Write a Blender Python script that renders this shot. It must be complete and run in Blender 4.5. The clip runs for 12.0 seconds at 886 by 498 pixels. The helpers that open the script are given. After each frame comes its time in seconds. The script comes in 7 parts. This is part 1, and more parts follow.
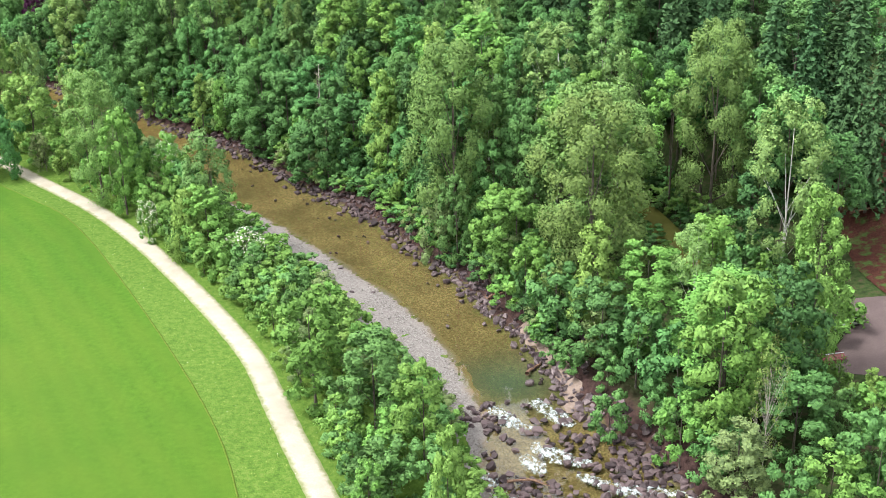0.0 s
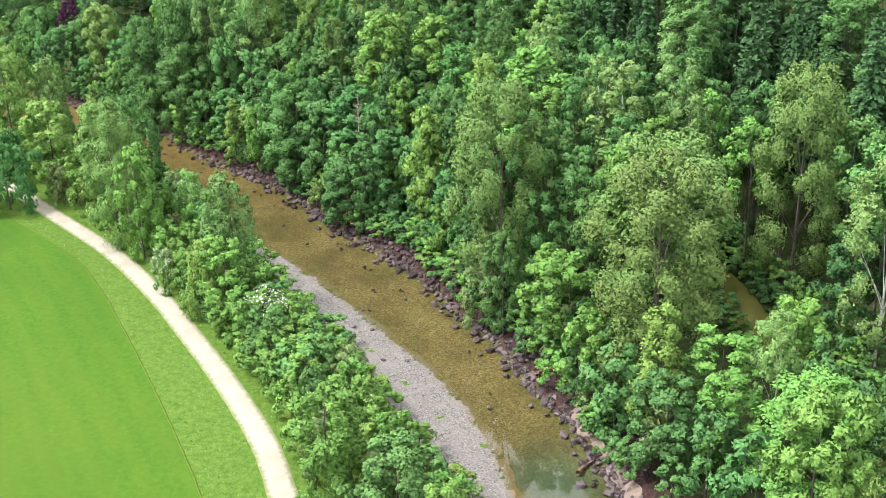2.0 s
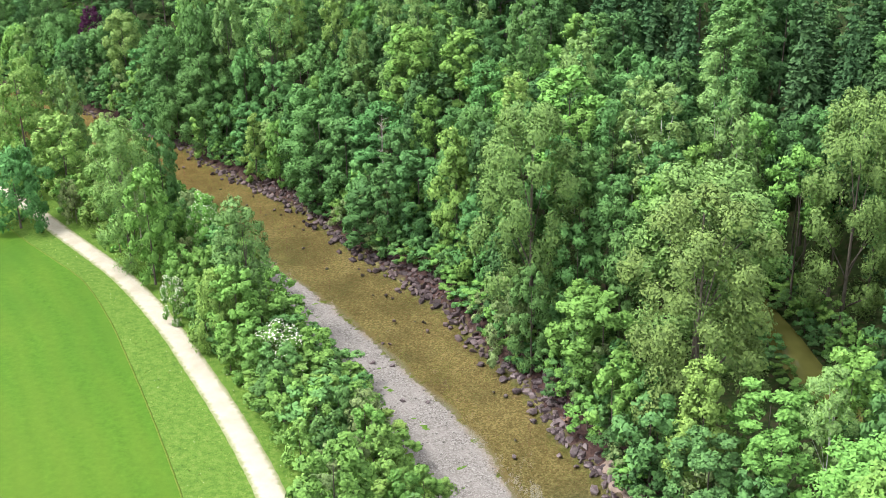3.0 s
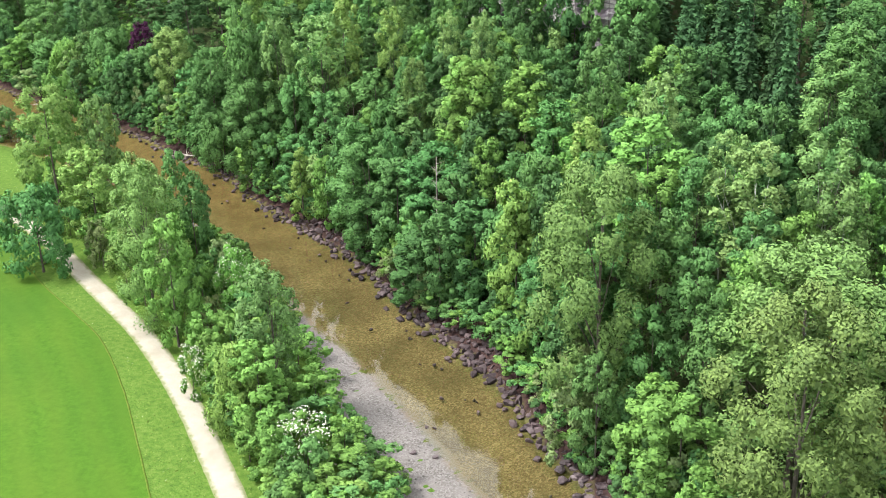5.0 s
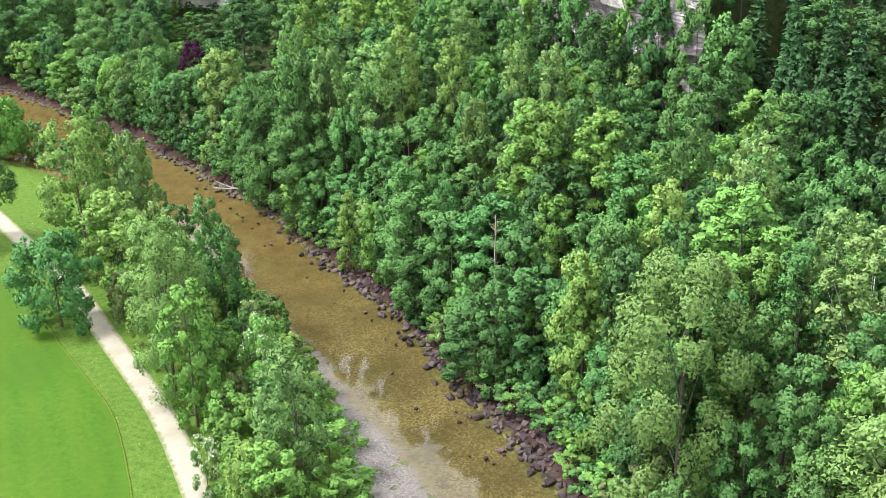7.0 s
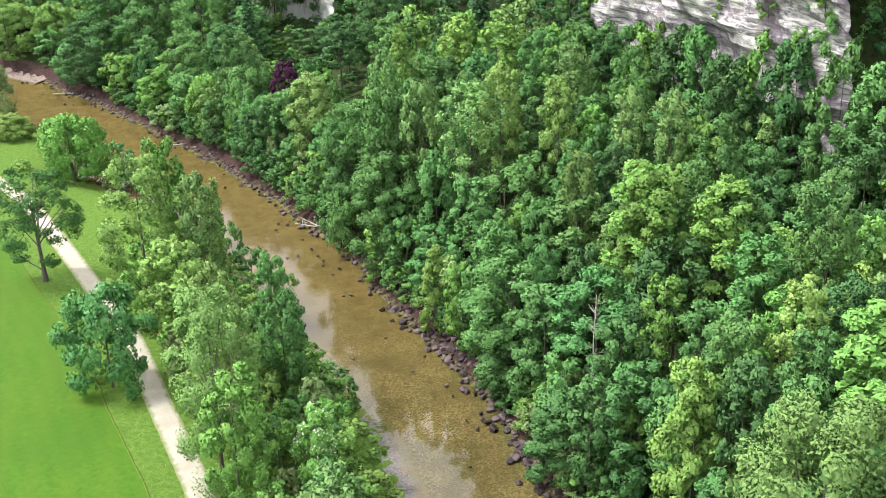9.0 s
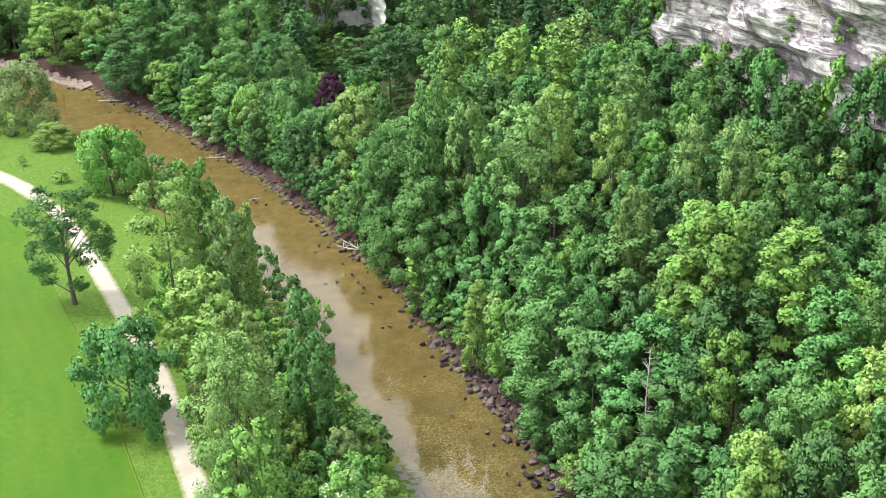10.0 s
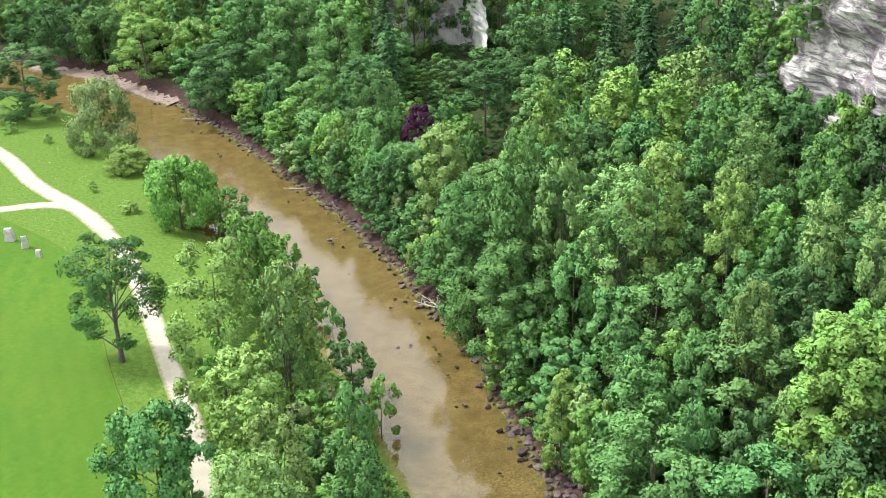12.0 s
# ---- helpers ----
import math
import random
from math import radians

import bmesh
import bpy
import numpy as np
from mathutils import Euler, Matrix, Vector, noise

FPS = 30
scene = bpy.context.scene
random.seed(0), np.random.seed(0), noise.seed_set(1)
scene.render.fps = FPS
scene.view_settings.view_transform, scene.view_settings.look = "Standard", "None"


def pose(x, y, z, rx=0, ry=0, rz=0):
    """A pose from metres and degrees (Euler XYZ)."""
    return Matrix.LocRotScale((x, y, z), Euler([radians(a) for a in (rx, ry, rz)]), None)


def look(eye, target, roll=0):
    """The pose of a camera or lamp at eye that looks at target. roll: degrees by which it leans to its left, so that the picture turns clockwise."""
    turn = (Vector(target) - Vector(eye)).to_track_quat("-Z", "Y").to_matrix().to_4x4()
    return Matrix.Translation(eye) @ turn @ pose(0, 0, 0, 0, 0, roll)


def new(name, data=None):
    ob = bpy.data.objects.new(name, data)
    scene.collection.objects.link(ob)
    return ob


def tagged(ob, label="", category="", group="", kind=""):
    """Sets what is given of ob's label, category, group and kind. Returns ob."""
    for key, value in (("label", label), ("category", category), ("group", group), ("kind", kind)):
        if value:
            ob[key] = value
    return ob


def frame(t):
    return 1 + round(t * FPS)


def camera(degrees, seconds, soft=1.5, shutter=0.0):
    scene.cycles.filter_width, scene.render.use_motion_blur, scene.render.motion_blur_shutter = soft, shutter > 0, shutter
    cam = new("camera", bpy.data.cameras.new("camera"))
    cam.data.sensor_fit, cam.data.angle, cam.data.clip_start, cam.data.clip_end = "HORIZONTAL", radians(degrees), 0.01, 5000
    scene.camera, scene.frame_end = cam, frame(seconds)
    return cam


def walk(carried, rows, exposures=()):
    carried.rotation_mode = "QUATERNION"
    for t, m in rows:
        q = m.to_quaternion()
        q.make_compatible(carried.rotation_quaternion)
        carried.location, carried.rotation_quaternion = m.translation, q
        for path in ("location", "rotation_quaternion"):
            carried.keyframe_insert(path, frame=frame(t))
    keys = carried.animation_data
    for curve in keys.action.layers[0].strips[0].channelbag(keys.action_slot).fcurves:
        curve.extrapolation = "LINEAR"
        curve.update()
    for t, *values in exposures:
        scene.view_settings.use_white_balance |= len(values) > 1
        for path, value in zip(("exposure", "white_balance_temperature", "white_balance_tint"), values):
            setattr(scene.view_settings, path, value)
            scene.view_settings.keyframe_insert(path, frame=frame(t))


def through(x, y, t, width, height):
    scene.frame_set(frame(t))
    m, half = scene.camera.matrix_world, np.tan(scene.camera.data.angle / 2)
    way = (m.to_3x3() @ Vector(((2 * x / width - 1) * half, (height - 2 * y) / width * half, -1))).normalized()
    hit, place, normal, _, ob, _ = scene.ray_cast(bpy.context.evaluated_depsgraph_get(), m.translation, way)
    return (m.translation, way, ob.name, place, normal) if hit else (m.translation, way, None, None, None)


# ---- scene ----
cam = camera(41.8, 12.0, 0.7)
PATH = [
    (0, (-3.545, -1.959, 98.746), (-3.456, 44.030, 79.124), -1.66),
    (0.5, (-2.918, 5.059, 98.904), (-3.230, 51.052, 79.294), -1.55),
    (1, (-2.302, 12.024, 99.057), (-3.213, 58.004, 79.436), -1.53),
    (1.5, (-1.811, 19.013, 99.196), (-3.448, 64.986, 79.605), -1.52),
    (2, (-1.509, 26.033, 99.332), (-3.773, 71.990, 79.768), -1.40),
    (2.5, (-1.202, 33.024, 99.475), (-4.117, 78.958, 79.941), -1.39),
    (3, (-0.808, 40.112, 99.647), (-4.472, 85.985, 80.094), -1.37),
    (5, (0.275, 69.507, 100.210), (-6.640, 115.002, 80.656), -1.60),
    (5.5, (0.047, 76.947, 100.329), (-7.593, 122.316, 80.752), -1.69),
    (6, (-0.302, 84.264, 100.424), (-8.693, 129.510, 80.871), -1.78),
    (6.5, (-0.789, 91.458, 100.546), (-10.006, 136.553, 81.016), -1.76),
    (7, (-1.407, 98.592, 100.697), (-11.427, 143.537, 81.216), -1.65),
    (9, (-4.847, 127.045, 101.782), (-19.471, 170.739, 82.366), -1.49),
    (9.5, (-6.092, 134.359, 102.077), (-21.867, 177.654, 82.668), -1.48),
    (10, (-7.498, 141.703, 102.430), (-24.396, 184.567, 83.009), -1.47),
    (10.5, (-9.128, 148.916, 102.796), (-27.085, 191.348, 83.376), -1.46),
    (11, (-10.953, 156.125, 103.137), (-29.934, 198.104, 83.706), -1.35),
    (11.5, (-12.903, 163.359, 103.379), (-32.957, 204.853, 83.986), -1.44),
    (12, (-14.864, 170.547, 103.504), (-35.990, 211.510, 84.122), -1.44),
]
walk(cam, [(t, look(eye, target, roll)) for t, eye, target, roll in PATH])

# ---- the lie of the land: river, banks, terrace, hill ----
LEFT_BANK = [(48, 40), (30, 80), (12, 110), (4, 128), (0, 153), (-6, 168), (-17, 190), (-29, 212), (-40, 229), (-47, 243), (-55, 258), (-66, 278), (-83, 295),
             (-103, 315), (-124, 333), (-142, 350), (-168, 366), (-192, 378), (-214, 401), (-243, 422), (-272, 437), (-300, 446), (-335, 456), (-385, 462), (-520, 470)]
LEFT_WATER = [(48, 40), (30, 80), (12, 110), (5, 128), (1, 145), (3, 157), (0, 168), (-2, 178), (-7, 192), (-13, 204), (-22.5, 218.6), (-33, 234.6), (-45, 251),
              (-54, 261), (-66, 279), (-83, 295), (-103, 315), (-124, 333), (-142, 350), (-168, 366), (-192, 378), (-214, 401), (-243, 422), (-272, 437), (-300, 446),
              (-335, 456), (-385, 462), (-520, 470)]
RIGHT_WATER = [(86, 60), (62, 90), (42, 118), (31, 136), (25.7, 148), (19.3, 158), (16.5, 165), (13.8, 177), (9.6, 188), (3.9, 199), (-1.3, 214), (-8.3, 225),
               (-15, 240), (-24.4, 253), (-33.4, 265), (-41.5, 276), (-49, 288), (-56.5, 298), (-66, 307.5), (-75, 317.5), (-87, 330), (-95, 341.5), (-102, 349.5),
               (-112, 357), (-120, 363), (-133, 376), (-145.5, 385), (-159.5, 396.6), (-173, 406), (-192.6, 419.6), (-213, 433), (-233, 446), (-251, 455.5),
               (-268, 467), (-305, 481), (-343, 487), (-385, 490), (-520, 498)]
HILL_FOOT = [(120, 40), (105, 120), (84, 190), (60, 235), (38, 265), (18, 290), (-6, 318), (-32, 350), (-58, 385), (-82, 418), (-112, 455), (-150, 500),
             (-188, 532), (-235, 560), (-300, 580), (-380, 588), (-520, 590)]
CLIFF_ACROSS = [(-102, 318), (46, 424)]


def offset(line, x, y):
    """Signed distance from a polyline that runs upstream: positive to its right."""
    best, out = np.full(np.shape(x), 1e18), np.zeros(np.shape(x))
    for (ax, ay), (bx, by) in zip(line, line[1:]):
        ux, uy = bx - ax, by - ay
        k = np.clip(((x - ax) * ux + (y - ay) * uy) / (ux * ux + uy * uy), 0, 1)
        dx, dy = x - ax - k * ux, y - ay - k * uy
        d2 = dx * dx + dy * dy
        near = d2 < best
        best = np.where(near, d2, best)
        out = np.where(near, np.sqrt(d2) * np.sign(uy * dx - ux * dy), out)
    return out


def step(a, b, v):
    k = np.clip((v - a) / (b - a), 0, 1)
    return k * k * (3 - 2 * k)


def roll_noise(x, y, size):
    """A cheap smooth unevenness in -1 to 1."""
    x, y = x / size, y / size
    return (np.sin(x * 1.7 + 1.3 * np.sin(y * 1.1)) + np.sin(y * 1.9 + 1.7 * np.sin(x * 0.9 + 2)) + np.sin((x + y) * 2.7 + 1)) / 3


def height(x, y):
    x, y = np.asarray(x, float), np.asarray(y, float)
    lb, lw, rw = offset(LEFT_BANK, x, y), offset(LEFT_WATER, x, y), offset(RIGHT_WATER, x, y)
    hill = offset(HILL_FOOT, x, y)
    bed = -0.1 - 0.75 * step(0, 9, np.minimum(np.maximum(lw, 0), np.maximum(-rw, 0)))
    bar = np.clip(-lw * 0.11, 0, 0.8)
    z = np.where(lw > 0, bed, bar)
    left = 0.4 + (3.9 - 1.5 * step(250, 340, y)) * step(0, 9, -lb) + 0.12 * roll_noise(x, y, 17)
    z = np.where(lb < 0, np.maximum(np.where(-lb < 1.5, bar, 0), left * step(-0.5, 2.5, -lb)), z)
    right = 3.0 * step(0, 6, rw) + 0.13 * np.clip(rw - 6, 0, 70) + 0.25 * roll_noise(x, y, 9) * step(4, 12, rw)
    right = right + 0.72 * np.maximum(hill, 0) - 0.42 * np.maximum(hill - 75, 0) - 0.22 * np.maximum(hill - 220, 0) + 1.6 * roll_noise(x, y, 23) * step(0, 20, hill)
    cliff = step(0, 8, hill - 12) * (1 - step(0, 18, np.abs(offset(CLIFF_ACROSS, x, y)) - 36))
    far_cliff = step(0, 6, hill - 3) * (1 - step(0, 14, np.hypot(x + 205, y - 545) - 26))
    right = right + 46 * cliff + 26 * far_cliff
    return np.where(rw > 0, right, z)

# ---- daylight: a bright overcast sky ----
world = bpy.data.worlds.new("sky")
scene.world = world
world.use_nodes = True
wn, wl = world.node_tree.nodes, world.node_tree.links
wn.clear()
sky = wn.new("ShaderNodeTexSky")
sky.sky_type, sky.sun_disc = "NISHITA", False
sky.sun_elevation, sky.sun_rotation = radians(58), radians(255)
sky.air_density, sky.dust_density, sky.ozone_density = 1.0, 6.0, 1.0
soften = wn.new("ShaderNodeHueSaturation")
soften.inputs["Saturation"].default_value = 0.35
glow = wn.new("ShaderNodeBackground")
glow.inputs["Strength"].default_value = 0.138
wo = wn.new("ShaderNodeOutputWorld")
wl.new(sky.outputs[0], soften.inputs["Color"])
cloud = wn.new("ShaderNodeMix")
cloud.data_type = "RGBA"
cloud.inputs[0].default_value, cloud.inputs[7].default_value = 0.6, (6.0, 6.1, 6.2, 1)  # an even layer of high cloud
wl.new(soften.outputs[0], cloud.inputs[6])
wl.new(cloud.outputs[2], glow.inputs[0])
wl.new(glow.outputs[0], wo.inputs[0])
sun = new("sun", bpy.data.lights.new("sun", "SUN"))
sun.data.energy, sun.data.angle, sun.data.color = 1.5, radians(14), (1.0, 0.985, 0.95)
sun.matrix_world = look((-97, -26, 160), (0, 0, 0))
scene.view_settings.exposure = 1.42


# ---- materials ----
class Mat:
    """A small node-material builder."""

    def __init__(self, name, rough=0.8, spec=0.3):
        self.m = bpy.data.materials.new(name)
        self.m.use_nodes = True
        self.n, self.l = self.m.node_tree.nodes, self.m.node_tree.links
        self.bsdf = self.n["Principled BSDF"]
        self.out = self.n["Material Output"]
        self.bsdf.inputs["Roughness"].default_value = rough
        self.bsdf.inputs["Specular IOR Level"].default_value = spec

    def coords(self):
        g = self.n.new("ShaderNodeNewGeometry")
        return g.outputs["Position"]

    def local(self):
        return self.n.new("ShaderNodeTexCoord").outputs["Object"]

    def noise(self, vec, scale, detail=4, rough=0.55, distort=0.0):
        t = self.n.new("ShaderNodeTexNoise")
        t.inputs["Scale"].default_value, t.inputs["Detail"].default_value = scale, detail
        t.inputs["Roughness"].default_value, t.inputs["Distortion"].default_value = rough, distort
        self.l.new(vec, t.inputs["Vector"])
        return t.outputs["Fac"]

    def cells(self, vec, scale, feature="F1", out="Distance"):
        t = self.n.new("ShaderNodeTexVoronoi")
        t.feature = feature
        t.inputs["Scale"].default_value = scale
        self.l.new(vec, t.inputs["Vector"])
        return t.outputs[out]

    def ramp(self, fac, *stops):
        r = self.n.new("ShaderNodeValToRGB")
        el = r.color_ramp.elements
        while len(el) < len(stops):
            el.new(0.5)
        for e, (p, c) in zip(el, stops):
            e.position, e.color = p, (*c, 1) if len(c) == 3 else c
        self.l.new(fac, r.inputs[0])
        return r.outputs[0]

    def mix(self, fac, a, b, mode="MIX"):
        x = self.n.new("ShaderNodeMix")
        x.data_type, x.blend_type = "RGBA", mode
        for sock, v in ((x.inputs[0], fac), (x.inputs[6], a), (x.inputs[7], b)):
            if isinstance(v, (int, float)):
                sock.default_value = v
            elif isinstance(v, tuple):
                sock.default_value = (*v, 1)
            else:
                self.l.new(v, sock)
        return x.outputs[2]

    def math(self, op, a, b=0.0, c=0.0):
        x = self.n.new("ShaderNodeMath")
        x.operation = op
        for sock, v in zip(x.inputs, (a, b, c)):
            if isinstance(v, (int, float)):
                sock.default_value = v
            else:
                self.l.new(v, sock)
        return x.outputs[0]

    def stretch(self, vec, sx, sy, sz, rz=0.0):
        x = self.n.new("ShaderNodeMapping")
        x.inputs["Scale"].default_value = (sx, sy, sz)
        x.inputs["Rotation"].default_value = (0, 0, radians(rz))
        self.l.new(vec, x.inputs["Vector"])
        return x.outputs[0]

    def attr(self, name):
        x = self.n.new("ShaderNodeAttribute")
        x.attribute_name = name
        return x.outputs["Fac"]

    def one_of(self):
        return self.n.new("ShaderNodeObjectInfo").outputs["Random"]

    def island(self):
        return self.n.new("ShaderNodeNewGeometry").outputs["Random Per Island"]

    def color(self, c):
        self.l.new(c, self.bsdf.inputs["Base Color"]) if not isinstance(c, tuple) else setattr(self.bsdf.inputs["Base Color"], "default_value", (*c, 1))
        return self

    def rough(self, r):
        self.l.new(r, self.bsdf.inputs["Roughness"])
        return self

    def bump(self, h, strength=0.5, dist=0.1):
        b = self.n.new("ShaderNodeBump")
        b.inputs["Strength"].default_value, b.inputs["Distance"].default_value = strength, dist
        self.l.new(h, b.inputs["Height"])
        self.l.new(b.outputs[0], self.bsdf.inputs["Normal"])
        return self


def foliage(name, base, tint=(1.2, 1.1, 0.9), spread=0.35, through=0.08, gloss=0.10):
    """Leaves: colour varies from tree to tree, from bough to bough and from leaf to leaf; light passes through them."""
    k = Mat(name, 0.68, gloss)
    dark = tuple(v * (1 - spread) for v in base)
    light = tuple(min(1, v * (1 + spread) * t) for v, t in zip(base, tint))
    leaf = k.mix(k.island(), dark, light)
    bough = k.noise(k.coords(), 0.35, 3)
    leaf = k.mix(k.math("MULTIPLY", bough, 0.55), leaf, k.mix(0.5, light, base))
    hsv = k.n.new("ShaderNodeHueSaturation")
    own = k.math("FRACT", k.math("ADD", k.one_of(), k.attr("tone")))
    k.l.new(k.math("MULTIPLY_ADD", own, 0.022, 0.481), hsv.inputs["Hue"])
    k.l.new(k.math("MULTIPLY_ADD", k.math("FRACT", k.math("MULTIPLY", own, 7.0)), 0.60, 1.30), hsv.inputs["Value"])
    k.l.new(leaf, hsv.inputs["Color"])
    k.color(hsv.outputs[0])
    tr = k.n.new("ShaderNodeBsdfTranslucent")
    k.l.new(hsv.outputs[0], tr.inputs[0])
    m = k.n.new("ShaderNodeMixShader")
    m.inputs[0].default_value = through
    k.l.new(k.bsdf.outputs[0], m.inputs[1])
    k.l.new(tr.outputs[0], m.inputs[2])
    k.l.new(m.outputs[0], k.out.inputs[0])
    return k.m


LEAF = {
    "ash": foliage("leaf_ash", (0.058, 0.142, 0.050)),
    "bright": foliage("leaf_bright", (0.082, 0.184, 0.050)),
    "lime": foliage("leaf_lime", (0.100, 0.188, 0.054)),
    "dark": foliage("leaf_dark", (0.036, 0.092, 0.036)),
    "blue": foliage("leaf_blue", (0.050, 0.130, 0.048)),
    "airy": foliage("leaf_airy", (0.092, 0.176, 0.066)),
    "pale": foliage("leaf_pale", (0.106, 0.196, 0.060)),
    "willow": foliage("leaf_willow", (0.108, 0.165, 0.075)),
    "poplar": foliage("leaf_poplar", (0.090, 0.162, 0.056)),
    "birch": foliage("leaf_birch", (0.100, 0.186, 0.070)),
    "blossom": foliage("leaf_blossom", (0.081, 0.187, 0.048)),
    "bare": foliage("leaf_bare", (0.102, 0.155, 0.050)),
    "oak": foliage("leaf_oak", (0.042, 0.105, 0.034)),
    "purple": foliage("leaf_purple", (0.034, 0.010, 0.026), (1.1, 1.0, 1.1)),
    "conifer": foliage("leaf_conifer", (0.027, 0.068, 0.031), through=0.05),
}


def make_bark(name, a, b, bands=0.0):
    k = Mat(name, 0.9, 0.2)
    p = k.local()
    c = k.ramp(k.noise(k.stretch(p, 3, 3, 0.7), 2.0, 6), (0.3, a), (0.7, b))
    if bands:
        c = k.mix(k.ramp(k.noise(k.stretch(p, 1, 1, 5), 1.5, 3), (0.55, (0, 0, 0)), (0.65, (1, 1, 1))), c, (0.04, 0.04, 0.04))
    return k.color(c).bump(k.noise(k.stretch(p, 6, 6, 1), 3.0, 5), 0.6, 0.05).m


BARK = make_bark("bark", (0.055, 0.045, 0.036), (0.16, 0.14, 0.12))
BARK_BIRCH = make_bark("bark_birch", (0.45, 0.44, 0.42), (0.7, 0.69, 0.66), 1)
BARK_DEAD = make_bark("bark_dead", (0.26, 0.23, 0.20), (0.48, 0.45, 0.41))
BARK_OAK = make_bark("bark_oak", (0.06, 0.05, 0.05), (0.17, 0.15, 0.15))

k = Mat("ground_soil", 0.95, 0.1)
p = k.coords()
litter = k.ramp(k.noise(p, 0.9, 6), (0.3, (0.020, 0.030, 0.012)), (0.5, (0.035, 0.06, 0.018)), (0.72, (0.075, 0.055, 0.035)))
herb = k.ramp(k.noise(p, 1.1, 8, 0.75), (0.32, (0.044, 0.100, 0.016)), (0.5, (0.090, 0.170, 0.026)), (0.68, (0.155, 0.220, 0.052)))
herb = k.mix(k.math("MULTIPLY", k.noise(p, 0.13, 3), 0.4), herb, (0.085, 0.150, 0.026))
stones = k.ramp(k.cells(p, 3.2, "F1", "Color"), (0.1, (0.125, 0.092, 0.045)), (0.5, (0.215, 0.160, 0.078)), (0.9, (0.33, 0.26, 0.145)))
stones = k.mix(k.ramp(k.noise(p, 0.07, 4), (0.40, (0, 0, 0)), (0.65, (0.7, 0.7, 0.7))), stones, (0.085, 0.066, 0.030))
amber = k.ramp(k.noise(p, 0.35, 5), (0.35, (0.165, 0.104, 0.042)), (0.65, (0.265, 0.180, 0.082)))
stones = k.mix(k.math("MULTIPLY", k.attr("riffle"), 0.7), stones, amber)
stones = k.mix(k.ramp(k.noise(p, 2.4, 4), (0.50, (0, 0, 0)), (0.7, (0.6, 0.6, 0.6))), stones, (0.09, 0.06, 0.03))
mud = k.ramp(k.noise(p, 1.2, 6), (0.35, (0.03, 0.018, 0.018)), (0.65, (0.075, 0.045, 0.04)))
c = k.mix(k.attr("wood"), herb, litter)
c = k.mix(k.attr("bank"), c, mud)
stones = k.mix(k.math("MULTIPLY", k.attr("pool"), 0.85), stones, (0.055, 0.100, 0.075))
c = k.mix(k.attr("bed"), c, stones)
k.color(c).bump(k.noise(p, 2.5, 6), 0.8, 0.25)
M_GROUND = k.m

k = Mat("mown_grass", 0.9, 0.15)
p = k.coords()
g = k.ramp(k.noise(p, 0.9, 9, 0.75), (0.3, (0.036, 0.098, 0.007)), (0.5, (0.054, 0.130, 0.010)), (0.72, (0.080, 0.170, 0.016)))
lanes = k.n.new("ShaderNodeTexWave")
lanes.inputs["Scale"].default_value, lanes.inputs["Distortion"].default_value, lanes.inputs["Detail"].default_value = 0.055, 3.0, 2.0
k.l.new(k.stretch(p, 1, 1, 0, -32), lanes.inputs["Vector"])
g = k.mix(k.math("MULTIPLY", lanes.outputs["Fac"], 0.35), g, (0.086, 0.146, 0.015))
g = k.mix(k.ramp(k.noise(p, 0.05, 5), (0.42, (0, 0, 0)), (0.72, (0.8, 0.8, 0.8))), g, (0.044, 0.112, 0.010))
g = k.mix(k.ramp(k.noise(p, 0.021, 3), (0.45, (0, 0, 0)), (0.75, (0.6, 0.6, 0.6))), g, (0.090, 0.146, 0.016))
rows = k.math("SINE", k.math("MULTIPLY", k.attr("edge"), 840.0))
g = k.mix(k.math("MULTIPLY_ADD", rows, 0.04, 0.05), g, (0.085, 0.180, 0.018))
k.color(g).bump(k.noise(p, 5, 6), 0.5, 0.08)
M_MOWN = k.m

k = Mat("cut_grass_edge", 0.95, 0.1)
p = k.coords()
k.color(k.ramp(k.noise(p, 1.3, 6, 0.7), (0.35, (0.062, 0.118, 0.012)), (0.65, (0.115, 0.150, 0.028)))).bump(k.noise(p, 6, 5), 0.5, 0.05)
M_FRINGE = k.m

k = Mat("path_gravel", 0.95, 0.15)
p = k.coords()
g = k.ramp(k.noise(p, 6, 8, 0.7), (0.3, (0.34, 0.31, 0.25)), (0.7, (0.47, 0.44, 0.37)))
g = k.mix(k.ramp(k.noise(p, 0.3, 4), (0.4, (0, 0, 0)), (0.75, (0.6, 0.6, 0.6))), g, (0.27, 0.235, 0.175))
edge = k.math("ADD", k.attr("edge"), k.math("MULTIPLY", k.math("SUBTRACT", k.noise(p, 0.9, 5), 0.5), 0.8))
g = k.mix(k.ramp(edge, (0.62, (0, 0, 0)), (0.92, (0.85, 0.85, 0.85))), g, (0.16, 0.19, 0.07))
k.color(g).bump(k.noise(p, 14, 5), 0.4, 0.03)
M_PATH = k.m

k = Mat("river_gravel", 0.85, 0.25)
p = k.coords()
g = k.ramp(k.cells(p, 4.5, "F1", "Color"), (0.1, (0.115, 0.10, 0.094)), (0.5, (0.180, 0.165, 0.157)), (0.9, (0.28, 0.265, 0.255)))
g = k.mix(k.ramp(k.noise(p, 0.22, 5), (0.4, (0, 0, 0)), (0.7, (0.7, 0.7, 0.7))), g, (0.24, 0.22, 0.21))
wet = k.attr("wet")
g = k.mix(wet, g, (0.19, 0.135, 0.065))
k.color(g).bump(k.cells(p, 4.5), 0.7, 0.07)
M_BAR = k.m


